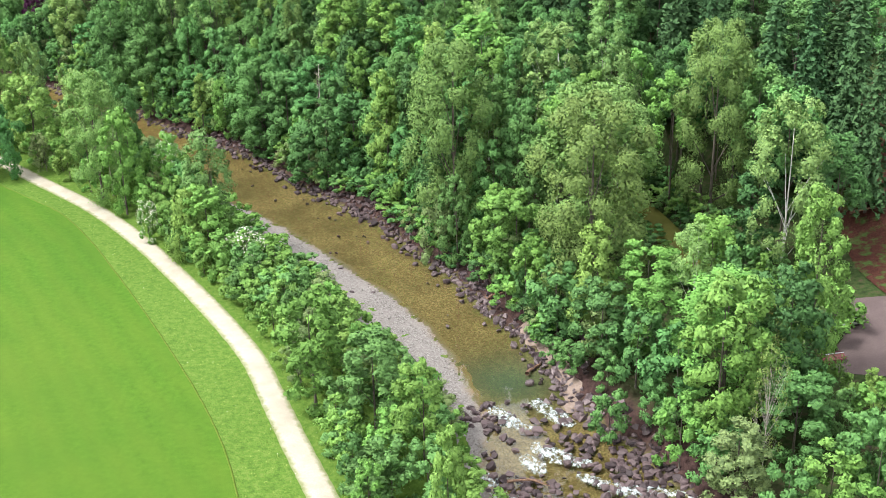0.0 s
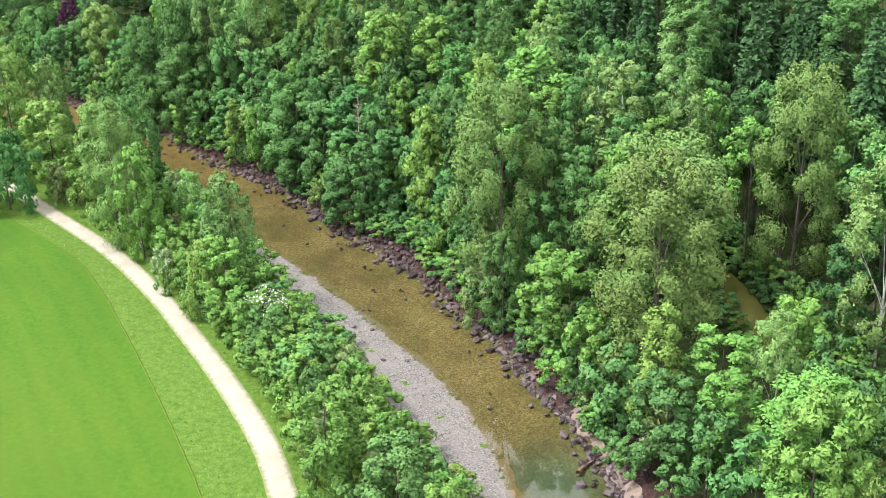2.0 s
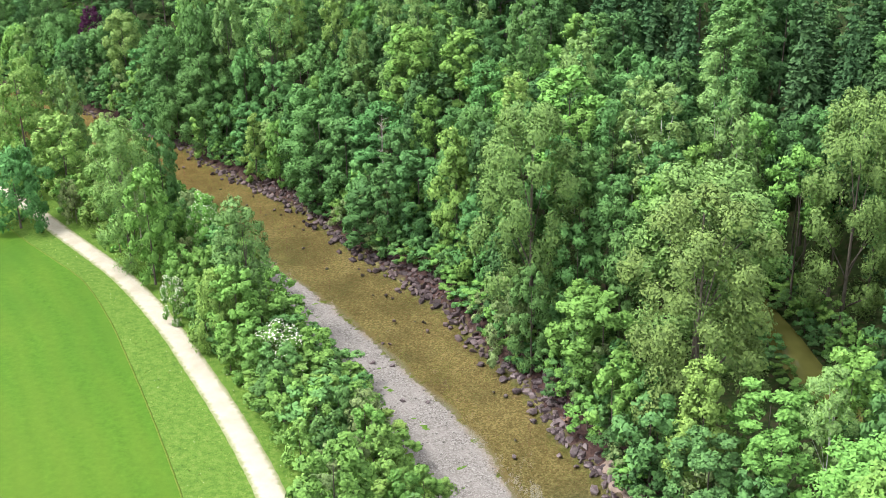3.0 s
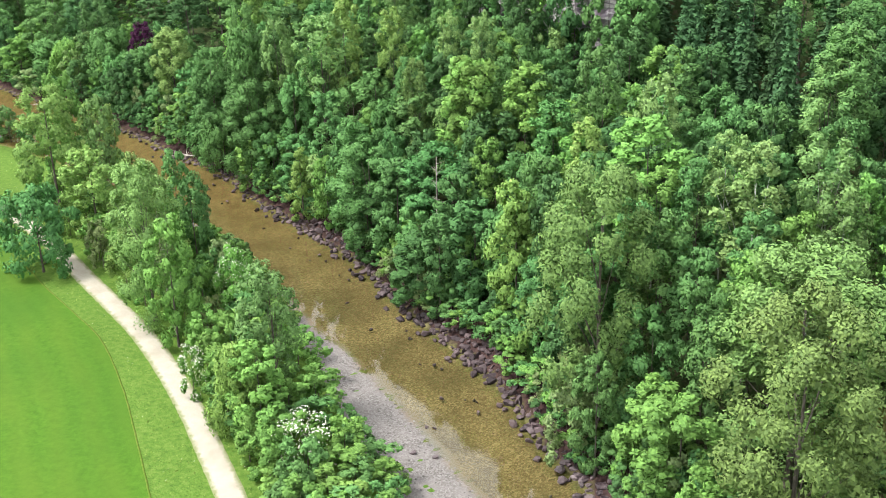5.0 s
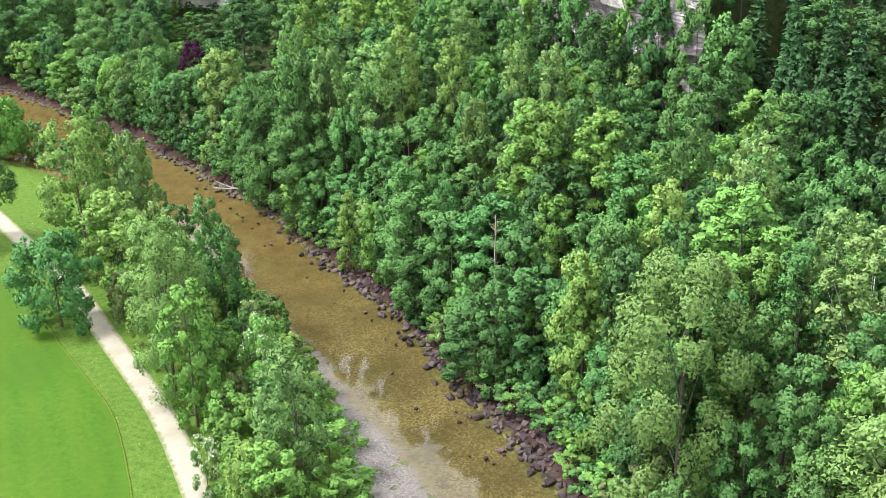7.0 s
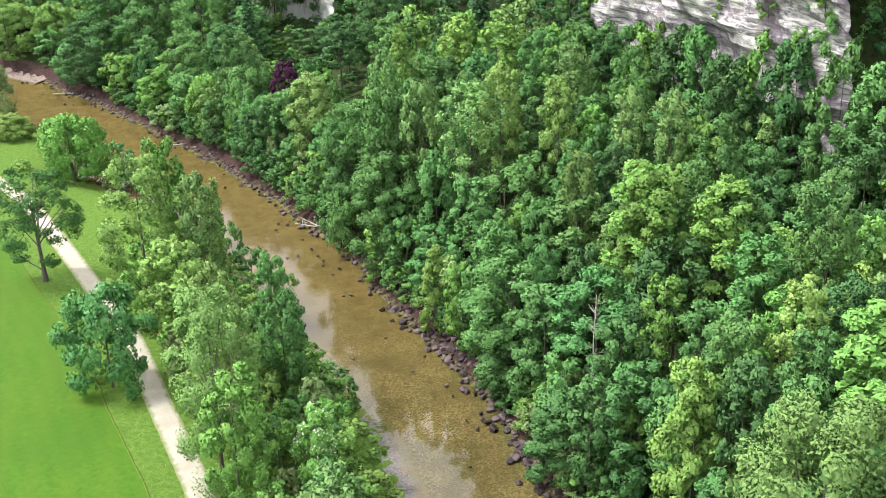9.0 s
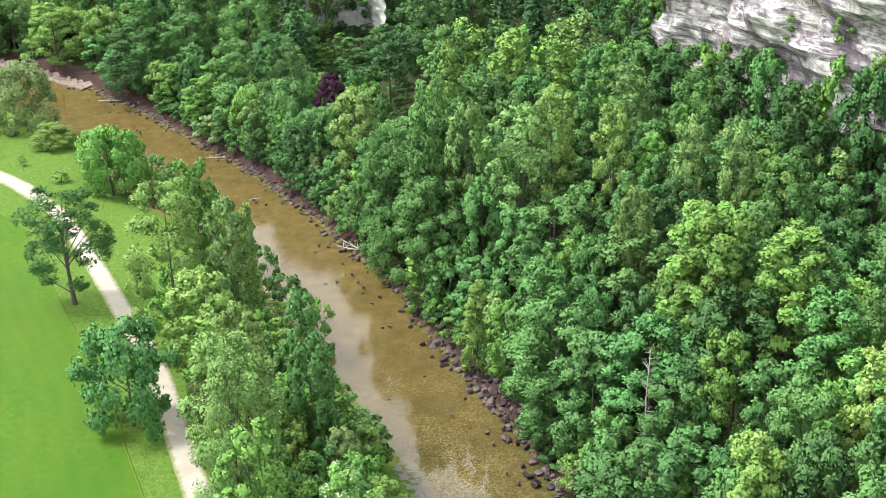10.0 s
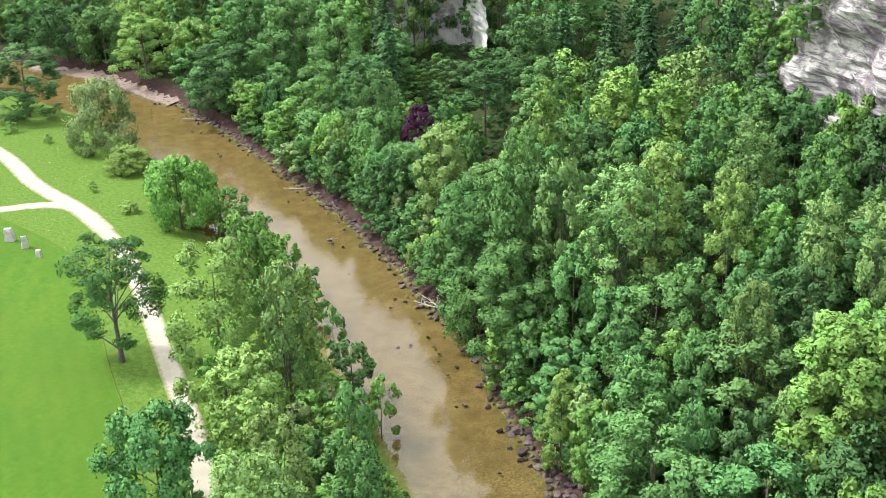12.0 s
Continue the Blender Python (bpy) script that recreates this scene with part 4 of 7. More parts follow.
tree("bright", -285.3, 412.2, 3.3, 2.4, 1)
tree("lime", -267.2, 408.8, 3.0, 1.7, 1)
tree("lime", -206.0, 373.6, 3.0, 3.2, 1)
tree("poplar", 26.4, 210.3, 35.3, 13.9, 3)
tree("lime", 52.5, 155.2, 33.9, 6.7, 3)
tree("bright", 39.5, 154.1, 22.2, 9.3, 3)
tree("bare", 42.9, 147.6, 18.0, 4.6, 4)
tree("lime", 56.4, 147.6, 7.2, 2.9, 1)
tree("dark", 47.5, 150.2, 24.7, 5.6, 4)
tree("blue", 32.4, 154.6, 13.9, 5.3, 1)
tree("ash", 46.0, 138.9, 14.3, 5.4, 4)
tree("dark", 55.4, 198.1, 20.1, 5.1, 4)
tree("dark", -139.2, 437.9, 26.1, 7.9)
tree("ash", -197.8, 461.0, 31.8, 10.1, 3)
tree("ash", -222.0, 473.4, 30.9, 10.2, 3)
tree("blossom", -276.6, 490.2, 17.5, 9.7, 6)
tree("ash", -129.3, 380.4, 11.4, 6.1, 1)
tree("ash", -108.8, 402.2, 36.1, 6.3, 5)
tree("dark", -134.2, 456.4, 30.1, 7.3)
tree("conifer", -129.5, 469.1, 28.6, 7.5)
tree("conifer", -113.4, 460.2, 30.8, 7.2)
tree("conifer", -99.8, 450.6, 31.2, 6.9)
tree("ash", -86.8, 450.3, 24.8, 5.1)
tree("ash", -66.5, 427.6, 20.4, 4.7, 4)
tree("ash", -65.3, 450.1, 9.6, 4.6, 1)
tree("ash", -186.0, 473.6, 20.4, 7.2, 4)
tree("dark", -169.5, 478.9, 9.6, 6.6, 1)
tree("conifer", -192.8, 479.7, 30.8, 8.4)
tree("conifer", -180.8, 461.4, 29.5, 5.9)
tree("ash", -245.6, 481.9, 29.6, 11.4, 3)
tree("pale", -289.7, 479.9, 22.7, 10.9, 3)
tree("ash", -319.1, 491.8, 20.1, 11.7, 6)
tree("dark", -336.3, 490.2, 20.8, 11.9, 6)
tree("pale", -320.3, 511.8, 16.8, 10.7, 6)
tree("ash", -270.6, 478.4, 11.7, 6.5, 1)
tree("ash", -367.0, 506.0, 16.3, 11.4, 6)
tree("conifer", -8.0, 357.7, 15.4, 8.6, 4)
tree("conifer", 16.3, 316.0, 36.5, 6.6)
tree("conifer", 26.2, 301.5, 37.6, 6.3)
tree("conifer", 30.7, 288.8, 38.4, 5.4)
tree("conifer", 22.9, 310.8, 36.3, 5.8)
tree("ash", 40.5, 270.5, 42.8, 6.8, 5)
tree("conifer", 51.5, 262.2, 39.7, 6.6)
tree("conifer", 57.9, 255.0, 39.6, 5.8)
tree("conifer", 32.4, 283.8, 40.6, 6.4)
tree("conifer", 17.4, 302.1, 38.2, 5.3)
tree("dark", 46.9, 237.6, 31.4, 4.9)
tree("conifer", 71.5, 224.4, 41.8, 7.0)
tree("conifer", 77.7, 217.0, 41.6, 6.9)
tree("conifer", 65.7, 231.4, 42.1, 7.2)
tree("conifer", 79.2, 207.6, 37.6, 5.3)
tree("bright", 57.4, 140.2, 9.6, 4.2, 1)
tree("ash", 52.3, 141.7, 9.6, 3.7, 1)
tree("lime", 60.3, 148.1, 7.2, 2.9, 1)
tree("ash", 50.9, 146.4, 9.6, 3.3, 1)
tree("ash", 53.6, 126.9, 14.6, 4.7, 1)
tree("ash", -56.0, 384.0, 36.1, 5.6, 5)
tree("dark", -49.0, 376.0, 35.6, 5.6, 5)
tree("dark", 4.0, 315.0, 32.2, 5.6)
tree("ash", 13.0, 297.0, 36.4, 5.8, 5)
tree("ash", 2.0, 321.0, 31.2, 5.8)
tree("bright", 12.0, 308.0, 28.5, 5.8)
tree("dark", 20.0, 300.0, 29.9, 5.8)
tree("conifer", 70.8, 245.5, 31.2, 5.6)
tree("blue", 72.8, 238.1, 29.6, 7.4)
tree("conifer", 33.2, 297.4, 31.7, 5.4)
tree("conifer", 83.0, 264.5, 25.9, 7.3)
tree("blue", 28.7, 339.4, 24.6, 7.5)
tree("blue", 72.0, 267.2, 24.2, 5.4)
tree("dark", 63.0, 247.9, 26.9, 7.5)
tree("blue", 23.4, 325.4, 25.9, 6.1)
tree("ash", -2.7, 339.1, 31.5, 6.2)
tree("dark", 51.5, 281.9, 28.7, 5.6)
tree("ash", 74.5, 257.7, 29.0, 6.1)
tree("dark", 29.3, 315.7, 26.6, 7.6)
tree("conifer", 20.7, 342.4, 30.9, 5.8)
tree("dark", -33.5, 366.8, 30.6, 7.0)
tree("conifer", 10.6, 331.3, 29.6, 7.1)
tree("blue", 46.6, 308.2, 30.2, 7.1)
tree("ash", 42.4, 319.9, 30.0, 7.1)
tree("conifer", 88.5, 249.1, 24.5, 6.8)
tree("conifer", 79.7, 233.5, 25.3, 6.5)
tree("conifer", 41.7, 296.8, 30.2, 7.1)
tree("conifer", 53.3, 290.2, 28.0, 5.7)
tree("conifer", 55.7, 268.5, 25.8, 7.6)
tree("ash", 67.8, 256.9, 27.7, 5.7)
tree("conifer", 56.5, 296.7, 26.2, 7.1)
tree("conifer", -50.7, 400.6, 28.6, 7.5)
tree("ash", -60.1, 395.0, 27.5, 5.9)
tree("ash", 51.1, 249.8, 25.1, 5.8)
tree("conifer", 69.7, 286.7, 29.8, 5.5)
tree("ash", 38.0, 307.5, 30.7, 6.8)
tree("conifer", 79.3, 250.8, 29.1, 6.5)
tree("dark", 52.6, 231.6, 30.0, 6.1)
tree("ash", 44.5, 288.2, 31.4, 7.3)
tree("conifer", 60.0, 283.2, 25.8, 6.8)
tree("dark", 63.9, 276.8, 26.6, 6.4)
tree("ash", 88.9, 230.5, 28.5, 6.6)
tree("conifer", 64.0, 264.1, 28.9, 5.5)
tree("ash", 61.9, 203.8, 31.5, 6.9)
tree("conifer", 17.1, 325.1, 27.8, 5.4)
tree("conifer", 79.8, 226.7, 28.7, 5.5)
tree("ash", 49.7, 299.7, 24.8, 5.8)
tree("conifer", 31.1, 327.3, 27.2, 7.4)
tree("ash", 38.1, 279.1, 24.4, 5.6)
tree("dark", 7.7, 338.6, 26.7, 5.7)
tree("conifer", 70.1, 280.1, 24.3, 6.4)
tree("conifer", 3.0, 330.8, 26.1, 6.6)
tree("airy", -138.6, 405.6, 17.9, 6.2)
tree("blue", -102.5, 379.9, 27.3, 4.6)
tree("blue", 18.2, 269.1, 32.7, 5.7)
tree("airy", -63.8, 312.9, 14.3, 4.6, 1)
tree("ash", 12.4, 272.9, 32.9, 5.5)
tree("bright", -216.1, 442.6, 14.4, 5.3, 4)
tree("ash", -43.2, 387.2, 14.5, 4.4, 1)
tree("bright", -89.8, 396.5, 30.7, 6.1)
tree("airy", 57.4, 238.6, 28.0, 4.5)
tree("airy", -138.6, 463.6, 7.9, 5.2, 1)
tree("bright", 7.4, 211.0, 17.2, 5.6, 4)
tree("ash", -2.9, 249.8, 31.5, 5.4, 4)
tree("ash", -104.4, 361.4, 18.3, 4.4, 4)
tree("blue", -2.1, 259.7, 31.8, 4.9)
tree("ash", -80.9, 402.2, 29.0, 5.1)
tree("ash", -80.5, 367.7, 31.6, 5.2)
tree("bright", -22.2, 328.9, 34.0, 5.5, 5)
tree("bright", -42.5, 379.8, 20.7, 4.6, 4)
tree("ash", -135.7, 415.1, 15.4, 4.6, 1)
tree("bright", -67.6, 394.0, 27.7, 5.6)
tree("ash", -106.1, 369.5, 22.8, 4.6, 4)
tree("blue", -28.4, 359.7, 20.7, 5.3, 4)
tree("dark", -37.0, 376.4, 14.1, 4.8, 1)
tree("ash", 0.1, 297.2, 26.5, 5.1)
tree("ash", -3.2, 241.6, 23.1, 5.4, 4)
tree("blue", 23.0, 279.1, 32.2, 5.6)
tree("blue", -5.5, 319.5, 25.1, 4.9)
tree("ash", -71.3, 371.6, 30.8, 6.2)
tree("ash", 39.1, 262.3, 32.9, 5.8)
tree("dark", -79.4, 358.8, 27.1, 5.2)
tree("ash", -47.7, 350.1, 31.9, 5.5)
tree("bright", 21.2, 221.6, 29.7, 5.3)
tree("ash", -91.0, 374.3, 33.5, 5.4, 5)
tree("dark", -9.1, 254.7, 31.0, 4.8, 4)
tree("lime", 3.6, 277.3, 31.8, 4.8)
tree("blue", -10.8, 248.6, 18.8, 4.4, 4)
tree("bright", -72.3, 407.4, 25.8, 5.9)
tree("bright", -233.7, 464.0, 15.3, 6.0, 6)
tree("blue", -28.2, 277.2, 22.5, 5.0, 4)
tree("airy", -31.0, 341.5, 33.4, 5.1, 5)
tree("ash", -142.9, 399.2, 17.0, 4.9, 4)
tree("bright", -194.1, 436.2, 17.9, 6.0, 4)
tree("ash", -126.3, 400.4, 19.4, 4.6, 1)
tree("bright", -71.3, 355.6, 29.3, 5.0)
tree("ash", 8.2, 232.8, 32.2, 5.9)
tree("ash", -94.0, 390.8, 30.9, 4.8)
tree("blue", -6.8, 304.6, 26.7, 5.0)
tree("bright", 61.2, 169.1, 9.6, 5.5, 1)
tree("ash", 58.9, 214.0, 33.1, 5.9)
tree("bright", -6.0, 274.2, 29.5, 5.4)
tree("blue", 63.0, 219.7, 28.9, 5.1)
tree("bright", -40.2, 359.4, 31.3, 5.7)
tree("dark", -67.7, 382.5, 29.6, 5.1)
tree("blue", -23.7, 342.5, 33.2, 5.8)
tree("ash", 5.6, 303.1, 28.1, 5.0)
tree("blue", -78.1, 375.4, 33.9, 6.2)
tree("blue", -57.1, 346.0, 32.8, 5.3, 5)
tree("bright", 31.2, 174.3, 19.0, 5.8)
tree("ash", 45.2, 173.1, 16.8, 5.0, 1)
tree("dark", -33.2, 312.1, 28.7, 5.0)
tree("lime", -223.4, 446.1, 14.4, 5.2, 1)
tree("ash", -112.9, 372.3, 14.2, 5.5, 4)
tree("bright", 23.7, 251.6, 30.7, 5.4)
tree("bright", 11.2, 204.2, 19.0, 6.1, 4)
tree("lime", -76.3, 394.0, 31.2, 6.0)
tree("ash", -86.0, 409.5, 22.7, 5.0, 4)
tree("bright", -11.2, 342.1, 24.3, 4.8)
tree("ash", -56.0, 369.0, 30.2, 5.4)
tree("blue", -38.4, 338.6, 34.5, 4.6, 5)
tree("ash", -10.8, 263.0, 31.0, 5.1)
tree("bright", -138.7, 422.4, 15.6, 4.9, 1)
tree("blue", -81.3, 331.4, 14.1, 4.5, 1)
tree("bright", -44.3, 339.4, 33.5, 4.5, 5)
tree("ash", -17.6, 263.4, 23.4, 4.8, 4)
tree("ash", -76.0, 336.5, 26.4, 5.3, 4)
tree("ash", 12.0, 280.1, 33.4, 5.5, 5)
tree("dark", -42.2, 323.9, 30.3, 5.1)
tree("ash", -182.5, 442.7, 14.8, 5.6, 1)
tree("ash", -16.6, 349.5, 18.5, 4.9, 1)
tree("bright", -153.8, 420.2, 18.8, 5.1, 4)
tree("bright", 8.8, 243.2, 34.9, 4.6, 5)
tree("ash", -110.9, 381.3, 21.4, 5.9)
tree("blue", -175.3, 450.3, 12.4, 4.7, 1)
tree("ash", 7.4, 221.6, 23.0, 4.7, 4)
tree("bright", -101.4, 388.4, 26.6, 4.6)
tree("ash", -85.7, 361.1, 30.2, 5.0)
tree("dark", -4.4, 235.3, 17.9, 5.0, 4)
tree("ash", -1.9, 308.8, 30.3, 5.4)
tree("bright", -48.8, 383.1, 21.0, 4.5, 4)
tree("dark", -134.1, 399.0, 18.0, 5.2, 4)
tree("blue", -23.8, 268.8, 21.0, 6.1, 4)
tree("ash", 20.5, 289.0, 31.0, 5.1)
tree("blue", 29.1, 276.0, 32.1, 5.6)
tree("bright", 28.1, 231.9, 31.2, 5.3)
tree("bright", -5.9, 286.5, 30.4, 4.8)
tree("blue", -134.7, 391.2, 20.7, 4.8, 4)
tree("bright", -131.0, 405.4, 20.1, 5.4, 4)
tree("bright", -62.3, 387.0, 30.8, 5.5)
tree("bright", -196.3, 429.5, 14.4, 5.6, 4)
tree("ash", 15.3, 213.9, 25.0, 4.4, 4)
tree("blue", 43.2, 255.6, 28.2, 4.5)
tree("airy", -172.6, 441.9, 18.8, 4.9, 4)
tree("airy", 15.7, 250.9, 31.9, 5.6)
tree("ash", -37.1, 279.9, 15.1, 4.9, 1)
tree("airy", 9.8, 286.8, 31.7, 5.5)
tree("ash", -30.6, 352.4, 29.3, 4.9)
tree("blue", 42.2, 165.6, 17.5, 4.4, 1)
tree("bright", -63.7, 375.5, 28.7, 6.0)
tree("dark", -59.1, 316.5, 20.3, 4.6, 4)
tree("airy", 31.4, 222.3, 30.7, 6.0)
tree("blue", 13.8, 226.7, 28.9, 5.1)
tree("blue", 69.0, 195.9, 25.1, 5.6)
tree("ash", -25.5, 365.8, 5.3, 4.8, 1)
tree("blue", 22.7, 168.3, 16.4, 5.3, 4)
tree("ash", -72.5, 342.5, 29.8, 5.3)
tree("bright", -7.6, 294.3, 29.0, 5.3)
tree("ash", -12.0, 271.2, 28.2, 4.6)
tree("blue", -51.1, 390.2, 17.7, 5.7)
tree("ash", -26.4, 304.4, 32.4, 4.5)
tree("blue", -13.4, 307.2, 27.6, 5.8)
tree("dark", -213.4, 451.1, 16.6, 6.2, 4)
tree("blue", -41.2, 333.3, 32.0, 4.4)
tree("ash", -92.3, 362.7, 32.0, 5.4)
tree("bright", -23.2, 352.3, 24.9, 5.2)
tree("ash", -51.2, 364.7, 32.0, 4.8)
tree("dark", -147.4, 392.8, 13.7, 5.0, 1)
tree("blue", -72.8, 324.1, 15.7, 4.9, 4)
tree("dark", -12.1, 315.3, 29.5, 6.0)
tree("ash", 57.7, 225.9, 32.9, 5.0, 5)
tree("dark", -36.0, 321.4, 33.0, 4.5, 5)
tree("bright", -83.4, 351.4, 27.5, 5.4, 4)
tree("blue", 22.3, 228.6, 33.3, 4.4, 5)
tree("dark", -49.7, 342.6, 32.3, 4.7)
tree("airy", -68.5, 361.3, 32.5, 5.2, 5)
tree("ash", 14.9, 221.0, 27.3, 4.5)
tree("bright", 41.3, 247.7, 28.5, 4.6)
tree("blue", -46.1, 328.6, 30.7, 4.6)
tree("blue", -145.4, 424.1, 17.8, 4.7, 1)
tree("blue", -6.8, 332.2, 23.4, 4.5)
tree("ash", -46.2, 361.8, 29.3, 4.5)
tree("blue", -164.6, 405.7, 13.4, 5.2, 1)
tree("dark", 18.0, 259.6, 32.1, 5.6)
tree("bright", -26.6, 317.6, 30.3, 6.1)
tree("ash", 10.7, 323.2, 13.4, 5.1, 1)
tree("blue", -88.4, 402.7, 26.9, 4.6)
tree("airy", -42.5, 316.9, 26.1, 5.5)
tree("dark", 4.5, 264.2, 35.4, 4.5, 5)
tree("dark", -84.9, 371.9, 34.3, 4.7, 5)
tree("airy", -94.5, 381.3, 30.4, 4.8)
tree("blue", -29.9, 332.8, 33.8, 6.0)
tree("dark", 47.8, 270.4, 22.6, 4.8, 4)
tree("blue", -65.1, 402.0, 24.7, 4.5)
tree("dark", -39.9, 370.8, 20.6, 5.0, 4)
tree("ash", -15.9, 327.1, 30.6, 4.8)
tree("ash", -22.3, 309.9, 33.5, 4.8, 5)
tree("bright", -52.7, 318.1, 23.4, 5.0)
tree("dark", -207.7, 441.9, 15.0, 5.7, 6)
tree("dark", 10.4, 260.1, 32.8, 4.8, 5)
tree("bright", -192.6, 443.0, 14.4, 5.1, 1)
tree("bright", 31.2, 167.7, 16.5, 5.0, 4)
tree("blue", -117.2, 377.6, 17.8, 5.7, 4)
tree("blue", 25.8, 243.7, 35.7, 4.5, 5)
tree("bright", 3.1, 288.5, 34.2, 5.1, 5)
tree("bright", -142.8, 416.6, 15.3, 4.7, 1)
tree("blue", 6.2, 296.3, 27.0, 4.8)
tree("ash", 50.5, 243.1, 30.0, 5.3)
tree("dark", -38.5, 297.9, 24.6, 4.6, 4)
tree("bright", -73.3, 349.1, 27.0, 5.6)
tree("bright", -70.8, 400.4, 26.5, 4.8)
tree("bright", -44.9, 367.5, 26.4, 4.6)
tree("bright", -23.2, 280.9, 27.7, 4.4)
tree("dark", 2.4, 270.7, 33.1, 4.9, 5)
tree("ash", 13.9, 240.2, 37.1, 4.6, 5)
tree("airy", -168.8, 410.3, 15.3, 4.7, 1)
tree("ash", -98.4, 361.4, 23.4, 4.6, 4)
tree("bright", 45.3, 228.8, 29.3, 5.3)
tree("blue", -11.7, 322.2, 31.3, 4.5)
tree("bright", 42.7, 179.8, 20.0, 4.8, 4)
tree("airy", 64.5, 239.5, 22.6, 4.7, 4)
tree("airy", -13.8, 334.2, 29.5, 5.4)
tree("blue", 5.2, 238.6, 32.0, 4.5)
tree("dark", -140.8, 391.2, 17.9, 4.6, 4)
tree("airy", -66.7, 345.3, 32.2, 5.0)
tree("blue", 16.8, 182.2, 13.5, 5.8, 1)
tree("bright", -100.9, 372.9, 31.4, 4.6)

shrub("willow", -155.9, 363.0, 9.4, 3.3)
shrub("blue", -161.4, 364.3, 8.9, 4.0)
shrub("willow", -177.5, 377.9, 8.8, 4.4)
shrub("ash", -165.7, 371.5, 9.8, 3.4)
shrub("blue", -182.9, 383.6, 10.4, 3.9)
shrub("ash", -172.4, 372.5, 10.2, 3.5)
shrub("bright", -154.4, 359.1, 11.8, 3.0)
shrub("lime", -191.9, 384.8, 12.2, 4.3)
shrub("bright", -185.1, 379.5, 10.4, 2.8)
shrub("blue", -136.3, 344.9, 11.4, 3.9)
shrub("bright", -100.4, 312.5, 11.8, 2.9)
shrub("bright", -177.7, 373.1, 11.4, 2.9)
shrub("blue", -112.9, 324.2, 10.1, 4.6)
shrub("ash", -120.9, 330.8, 12.2, 2.9)
shrub("ash", -4.6, 124.3, 6.3, 3.1)
shrub("bright", -147.9, 356.6, 12.6, 3.7)
shrub("bright", -131.9, 341.1, 9.2, 2.9)
shrub("blue", 37.1, 137.3, 7.9, 2.7)
shrub("ash", 22.8, 162.8, 6.7, 2.6)
shrub("ash", 29.6, 147.9, 6.7, 2.2)
shrub("ash", 37.5, 143.2, 6.1, 2.2)
shrub("ash", 32.9, 150.1, 5.7, 2.4)
shrub("ash", 33.9, 136.8, 8.7, 3.5)
shrub("ash", 28.8, 151.8, 7.3, 3.0)
shrub("ash", 18.5, 170.4, 5.6, 2.9)
shrub("ash", 17.3, 173.0, 5.5, 2.5)
shrub("ash", 15.4, 176.8, 4.8, 2.6)
shrub("dark", 16.5, 180.0, 6.3, 3.1)
shrub("bright", 14.7, 183.4, 5.4, 3.2)
shrub("willow", 13.3, 185.8, 6.0, 2.8)
shrub("dark", 12.4, 188.4, 6.5, 2.6)
shrub("ash", 11.6, 192.5, 6.3, 3.2)
shrub("blue", 10.9, 196.1, 7.3, 2.9)
shrub("bright", 8.6, 197.7, 5.5, 3.2)
shrub("ash", 8.4, 201.6, 6.1, 2.7)
shrub("bright", 6.9, 203.9, 7.3, 3.4)
shrub("dark", 5.4, 206.5, 5.6, 3.4)
shrub("ash", 5.0, 210.5, 4.3, 3.3)
shrub("bright", 4.8, 213.1, 6.4, 3.2)
shrub("ash", 2.5, 216.0, 6.5, 2.7)
shrub("blue", -1.1, 218.8, 4.4, 3.0)
shrub("bright", -1.8, 221.3, 6.2, 3.2)
shrub("bright", -2.8, 224.5, 6.2, 3.0)
shrub("ash", -4.8, 227.5, 5.5, 2.8)
shrub("bright", -6.7, 228.9, 6.9, 2.7)
shrub("dark", -8.3, 232.6, 5.1, 2.9)
shrub("willow", -9.3, 235.4, 5.8, 2.9)
shrub("bright", -9.2, 237.9, 6.1, 3.5)
shrub("ash", -12.5, 241.3, 4.3, 3.5)
shrub("bright", -14.1, 244.2, 4.0, 3.2)
shrub("bright", -15.7, 247.3, 5.4, 3.3)
shrub("blue", -16.2, 250.4, 7.0, 3.0)
shrub("bright", -17.8, 253.3, 6.7, 3.4)
shrub("blue", -20.0, 255.7, 5.6, 3.5)
shrub("blue", -22.8, 257.9, 7.0, 2.9)
shrub("bright", -25.7, 260.9, 4.4, 2.6)
shrub("ash", -27.0, 262.6, 4.7, 3.3)
shrub("ash", -28.2, 265.8, 6.2, 2.9)
shrub("bright", -31.4, 267.8, 5.0, 2.9)
shrub("willow", -33.1, 269.9, 7.0, 3.5)
shrub("blue", -34.9, 271.9, 5.6, 3.2)
shrub("blue", -38.2, 275.2, 6.9, 3.1)
shrub("ash", -38.0, 277.5, 5.2, 2.9)
shrub("willow", -40.7, 280.7, 7.2, 3.0)
shrub("bright", -41.9, 284.2, 7.3, 3.4)
shrub("willow", -44.4, 285.0, 4.7, 2.7)
shrub("ash", -46.0, 288.1, 5.8, 2.6)
shrub("ash", -47.1, 292.0, 7.1, 3.5)
shrub("blue", -48.6, 293.7, 6.9, 2.9)
shrub("bright", -50.2, 297.2, 5.5, 3.2)
shrub("dark", -51.8, 299.8, 6.1, 2.5)
shrub("ash", -55.0, 302.2, 4.0, 2.8)
shrub("blue", -57.5, 304.5, 7.4, 2.9)
shrub("ash", -59.6, 307.3, 6.9, 3.2)
shrub("dark", -60.9, 309.5, 7.0, 2.6)
shrub("bright", -63.2, 311.7, 6.3, 3.2)
shrub("blue", -66.0, 313.9, 5.3, 2.9)
shrub("ash", -67.6, 315.9, 5.1, 3.2)
shrub("ash", -69.8, 317.7, 4.3, 2.8)
